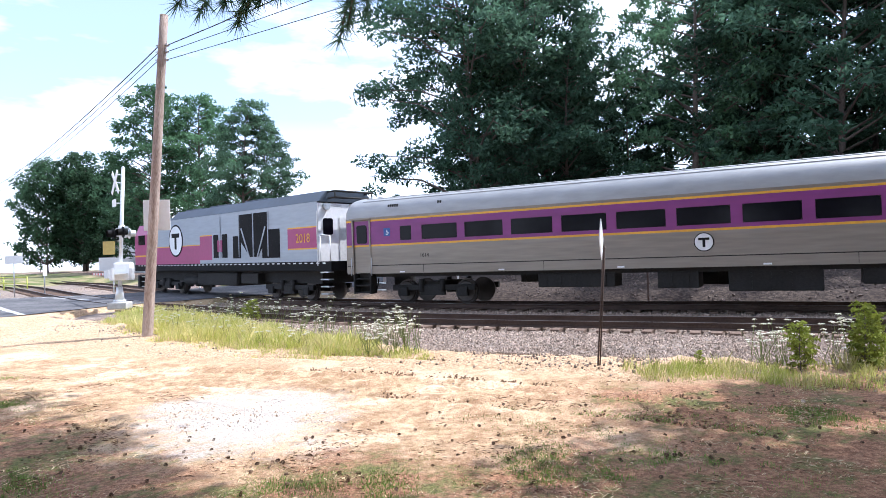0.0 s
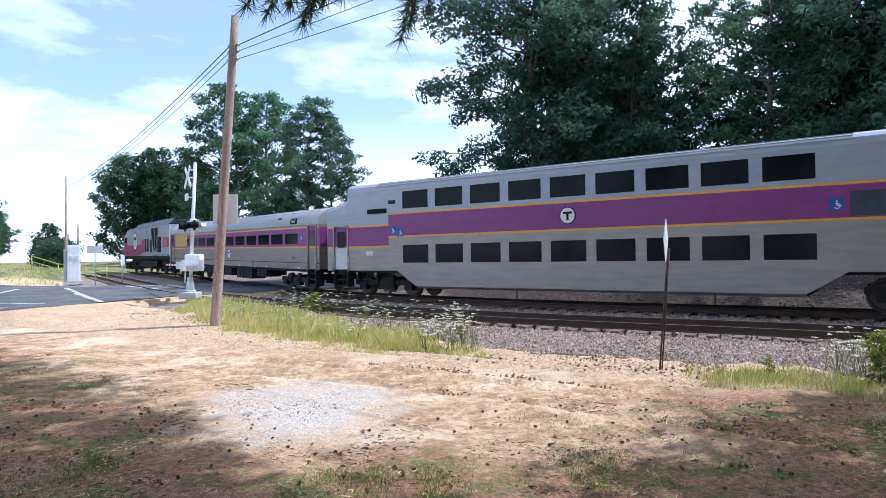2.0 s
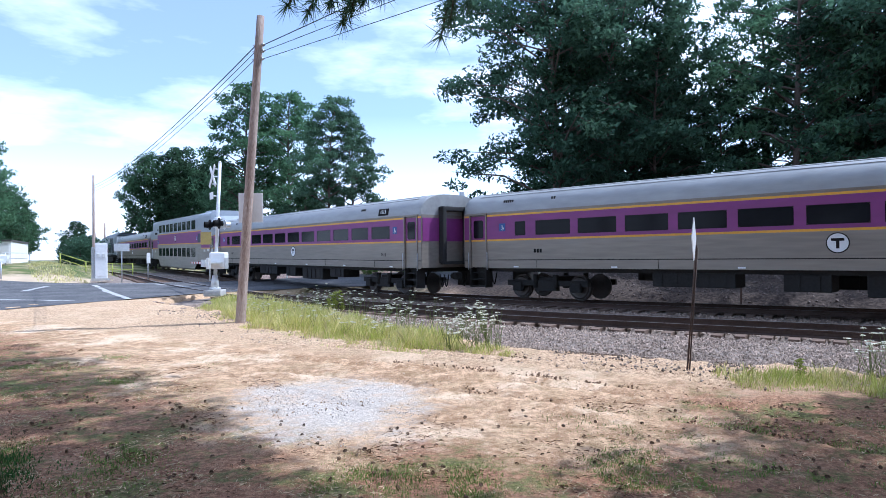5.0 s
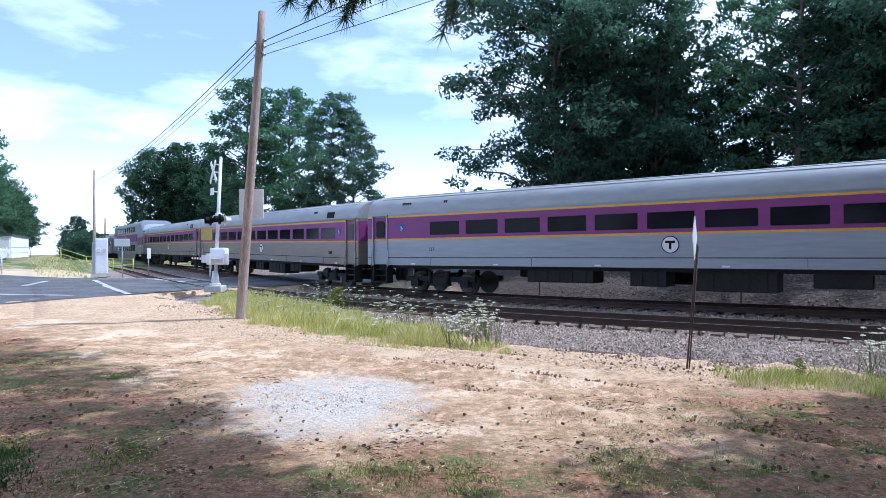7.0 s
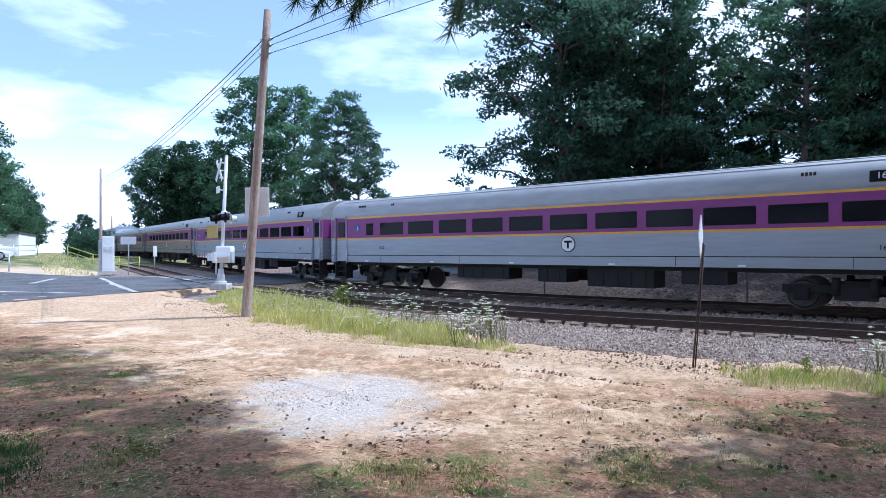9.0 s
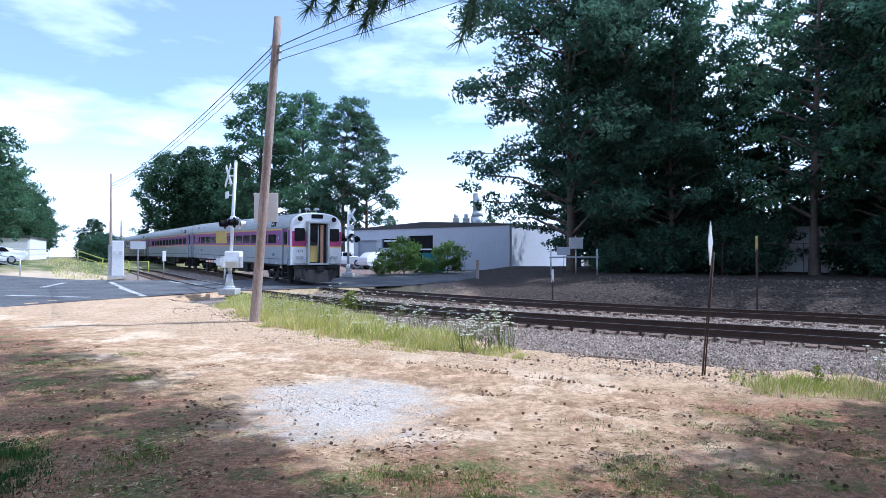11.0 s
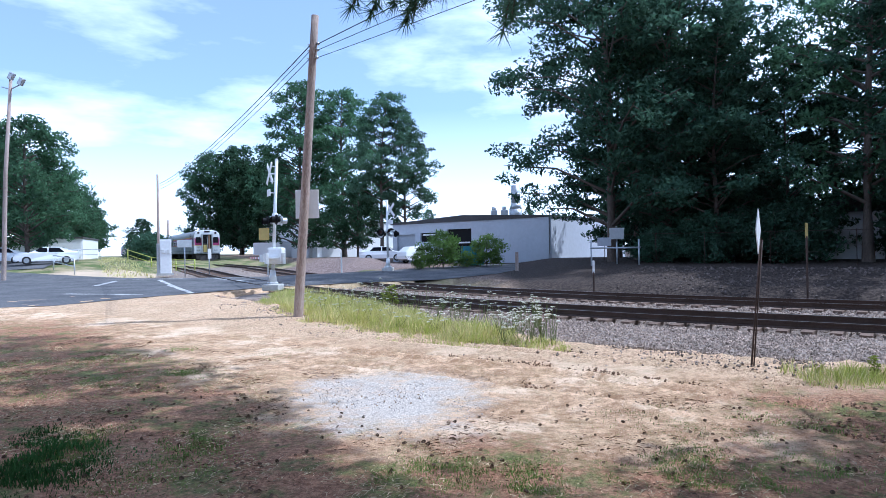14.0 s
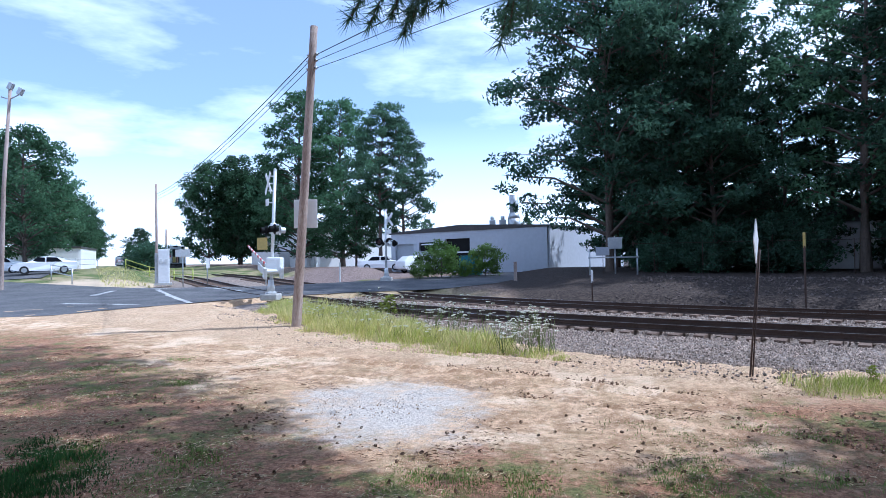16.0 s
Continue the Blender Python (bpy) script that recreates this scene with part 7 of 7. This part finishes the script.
slab_building("trailer", "white box trailer parked beyond the line", [(-38.5, 97), (-33.5, 95), (-32.6, 97.4), (-37.6, 99.4)], 0.9, 3.4, M_WALLWHITE, 0.1, eave=0.02)
slab_building("trailer", "white box trailer parked beyond the line", [(-31.0, 93.5), (-27.0, 92), (-26.2, 94.3), (-30.2, 95.8)], 0.9, 3.2, M_WALLWHITE, 0.1, eave=0.02)


def bin_box():
    x, y = -2.2, 52.6
    t = thing("steel_bin", "teal steel refuse container by the workshop", "bin", pose(x, y, ground_z(x, y), 0, 0, -35))
    bm = bm_()
    box(bm, (0, 0, 0.85), (1.5, 1.2, 1.6), bevel=0.04)
    for k in range(4):
        box(bm, (-0.6 + 0.4 * k, -0.62, 0.8), (0.07, 0.05, 1.4))
    part("tub", bm, M_BIN, t)
    bm = bm_()
    box(bm, (0, 0, 1.7), (1.55, 1.25, 0.1), bevel=0.03)
    part("lid", bm, M_BLACK, t)


bin_box()


# ---- parked cars ----
def sedan_parts(suv=False):
    k = 1.14 if suv else 1.0
    prof = [(-2.3, 0.38), (-2.36, 0.62), (-2.32, 0.98), (-1.75, 1.06), (-0.95, 1.38), (-0.35, 1.46), (0.25, 1.42), (1.15, 1.0), (1.95, 0.86), (2.3, 0.68), (2.34, 0.4), (1.85, 0.26), (-1.85, 0.26)]
    if suv:
        prof[3:7] = [(-2.25, 1.05), (-1.75, 1.40), (-0.3, 1.5), (0.35, 1.45)]
    rows = []
    for y, s in ((-0.88, 0.0), (-0.8, 1.0), (0.8, 1.0), (0.88, 0.0)):
        rows.append([(x, y * (0.82 if z > 1.0 and s else 1.0) * (0.9 if z > 1.0 else 1), z * k if s else min(z, 0.95) * k) for x, z in prof])
    v = [p for r in rows for p in r]
    n = len(prof)
    f = [(a * n + j, a * n + (j + 1) % n, (a + 1) * n + (j + 1) % n, (a + 1) * n + j) for a in range(3) for j in range(n)] + [tuple(range(n)), tuple(range(3 * n, 4 * n))[::-1]]
    body = raw("body", v, f, M_CARPAINT, smooth_faces=False)
    bm = bm_()
    for y in (-0.745, 0.745):
        for xs_ in ((-1.3, -0.9, -0.15, -0.15), (-0.05, -0.05, 0.45, 0.95)):
            z = [1.0, 1.36, 1.39, 1.0]
            bm.faces.new([bm.verts.new((x, y + math.copysign(0.05 if q < 1.2 else 0.0, y), q * k)) for x, q in zip(xs_, z)])
    for a, b in (((0.56, 1.385), (1.1, 1.02)), ((-1.0, 1.34), (-1.58, 1.0))):
        bm.faces.new([bm.verts.new((x + math.copysign(0.03, x), y, q * k + 0.015)) for (x, q), y in ((a, -0.58), (a, 0.58), (b, 0.66), (b, -0.66))])
    glass = mesh_of(bm, "windows", M_GLASS)
    bm = bm_()
    tube(bm, (0, -0.1, 0), (0, 0.1, 0), 0.33, n=20)
    tyre = mesh_of(bm, "tyre", M_RUBBER)
    bm = bm_()
    tube(bm, (0, -0.11, 0), (0, 0.11, 0), 0.2, n=14)
    rim = mesh_of(bm, "rim", M_GALV)
    return body, glass, tyre, rim


def parked_car(x, y, z, turn, label, suv=False, name="car"):
    body, glass, tyre, rim = SUV if suv else SEDAN
    t = thing(name, label, "car", pose(x, y, z, 0, 0, turn), "parked cars")
    part("body", body, None, t)
    part("windows", glass, None, t)
    for dx in (-1.4, 1.4):
        for dy in (-0.8, 0.8):
            w = part("wheel", tyre, None, t, at=(dx, dy, 0.33))
            part("rim", rim, None, w)
    bm = bm_()
    for dy in (-0.6, 0.6):
        box(bm, (2.24, dy, 0.7), (0.1, 0.34, 0.12), bevel=0.03)
    part("headlight", bm, M_GLASS, t)
    bm = bm_()
    for dy in (-0.66, 0.66):
        box(bm, (-2.22, dy, 0.78), (0.1, 0.26, 0.14), bevel=0.03)
    part("tail_light", bm, M_RED, t)


SEDAN, SUV = sedan_parts(), sedan_parts(True)
parked_car(-37.8, 50.0, ground_z(-37.8, 50.0), 215, "white sedan parked beside the fence")
parked_car(-42.6, 57.0, ground_z(-42.6, 57.0), 205, "white car parked in the lot")
parked_car(-44.5, 52.5, ground_z(-44.5, 52.5), 220, "pale car parked in the lot")
parked_car(-11.6, 63.0, ground_z(-11.6, 63.0), 5, "white sedan parked by the workshop")
parked_car(-7.5, 61.5, ground_z(-7.5, 61.5), 40, "white van parked at the loading door", True, "van")


# ---- ties, laid last ----
def lay_ties():
    bm = bm_()
    box(bm, (0, 0, -0.27), (0.23, 2.6, 0.2), bevel=0.012)
    tie = mesh_of(bm, "tie", M_TIE)
    for track, side in zip(TRACKS, (0.0, SPACING)):
        s, k = (196.0, 0)
        while s < 262 and k < 130:
            s += 0.55 + rng.normal() * 0.015
            p, d = on_line(s, side)
            if inside(SKIP_ROAD, np.array([p[0]]), np.array([p[1]]))[0]:
                continue
            ob = part("tie", tie, None, track, at=pose(p[0], p[1], float(grade(on_line(s)[0][1])) + rng.normal() * 0.006, 0, 0, math.degrees(math.atan2(d[1], d[0])) + rng.normal() * 1.2))
            k += 1


lay_ties()


# ---- what moves ----
def motions():
    for car, index, reach in TRAIN:
        middle = CAR * index + CAR / 2 if index < 6 else CAR * 6 + 10.9
        walk(car, [(t, ride(s + middle, reach)) for t, s in REAR])
    lift = [(0.0, 0), (14.8, 0), (15.2, 1), (15.4, 3.5), (15.6, 5.8), (16.0, 10.5)]
    walk(ARM, [(t, ARM_REST @ pose(0, 0, 0, 0, -a, 0)) for t, a in lift])


motions()
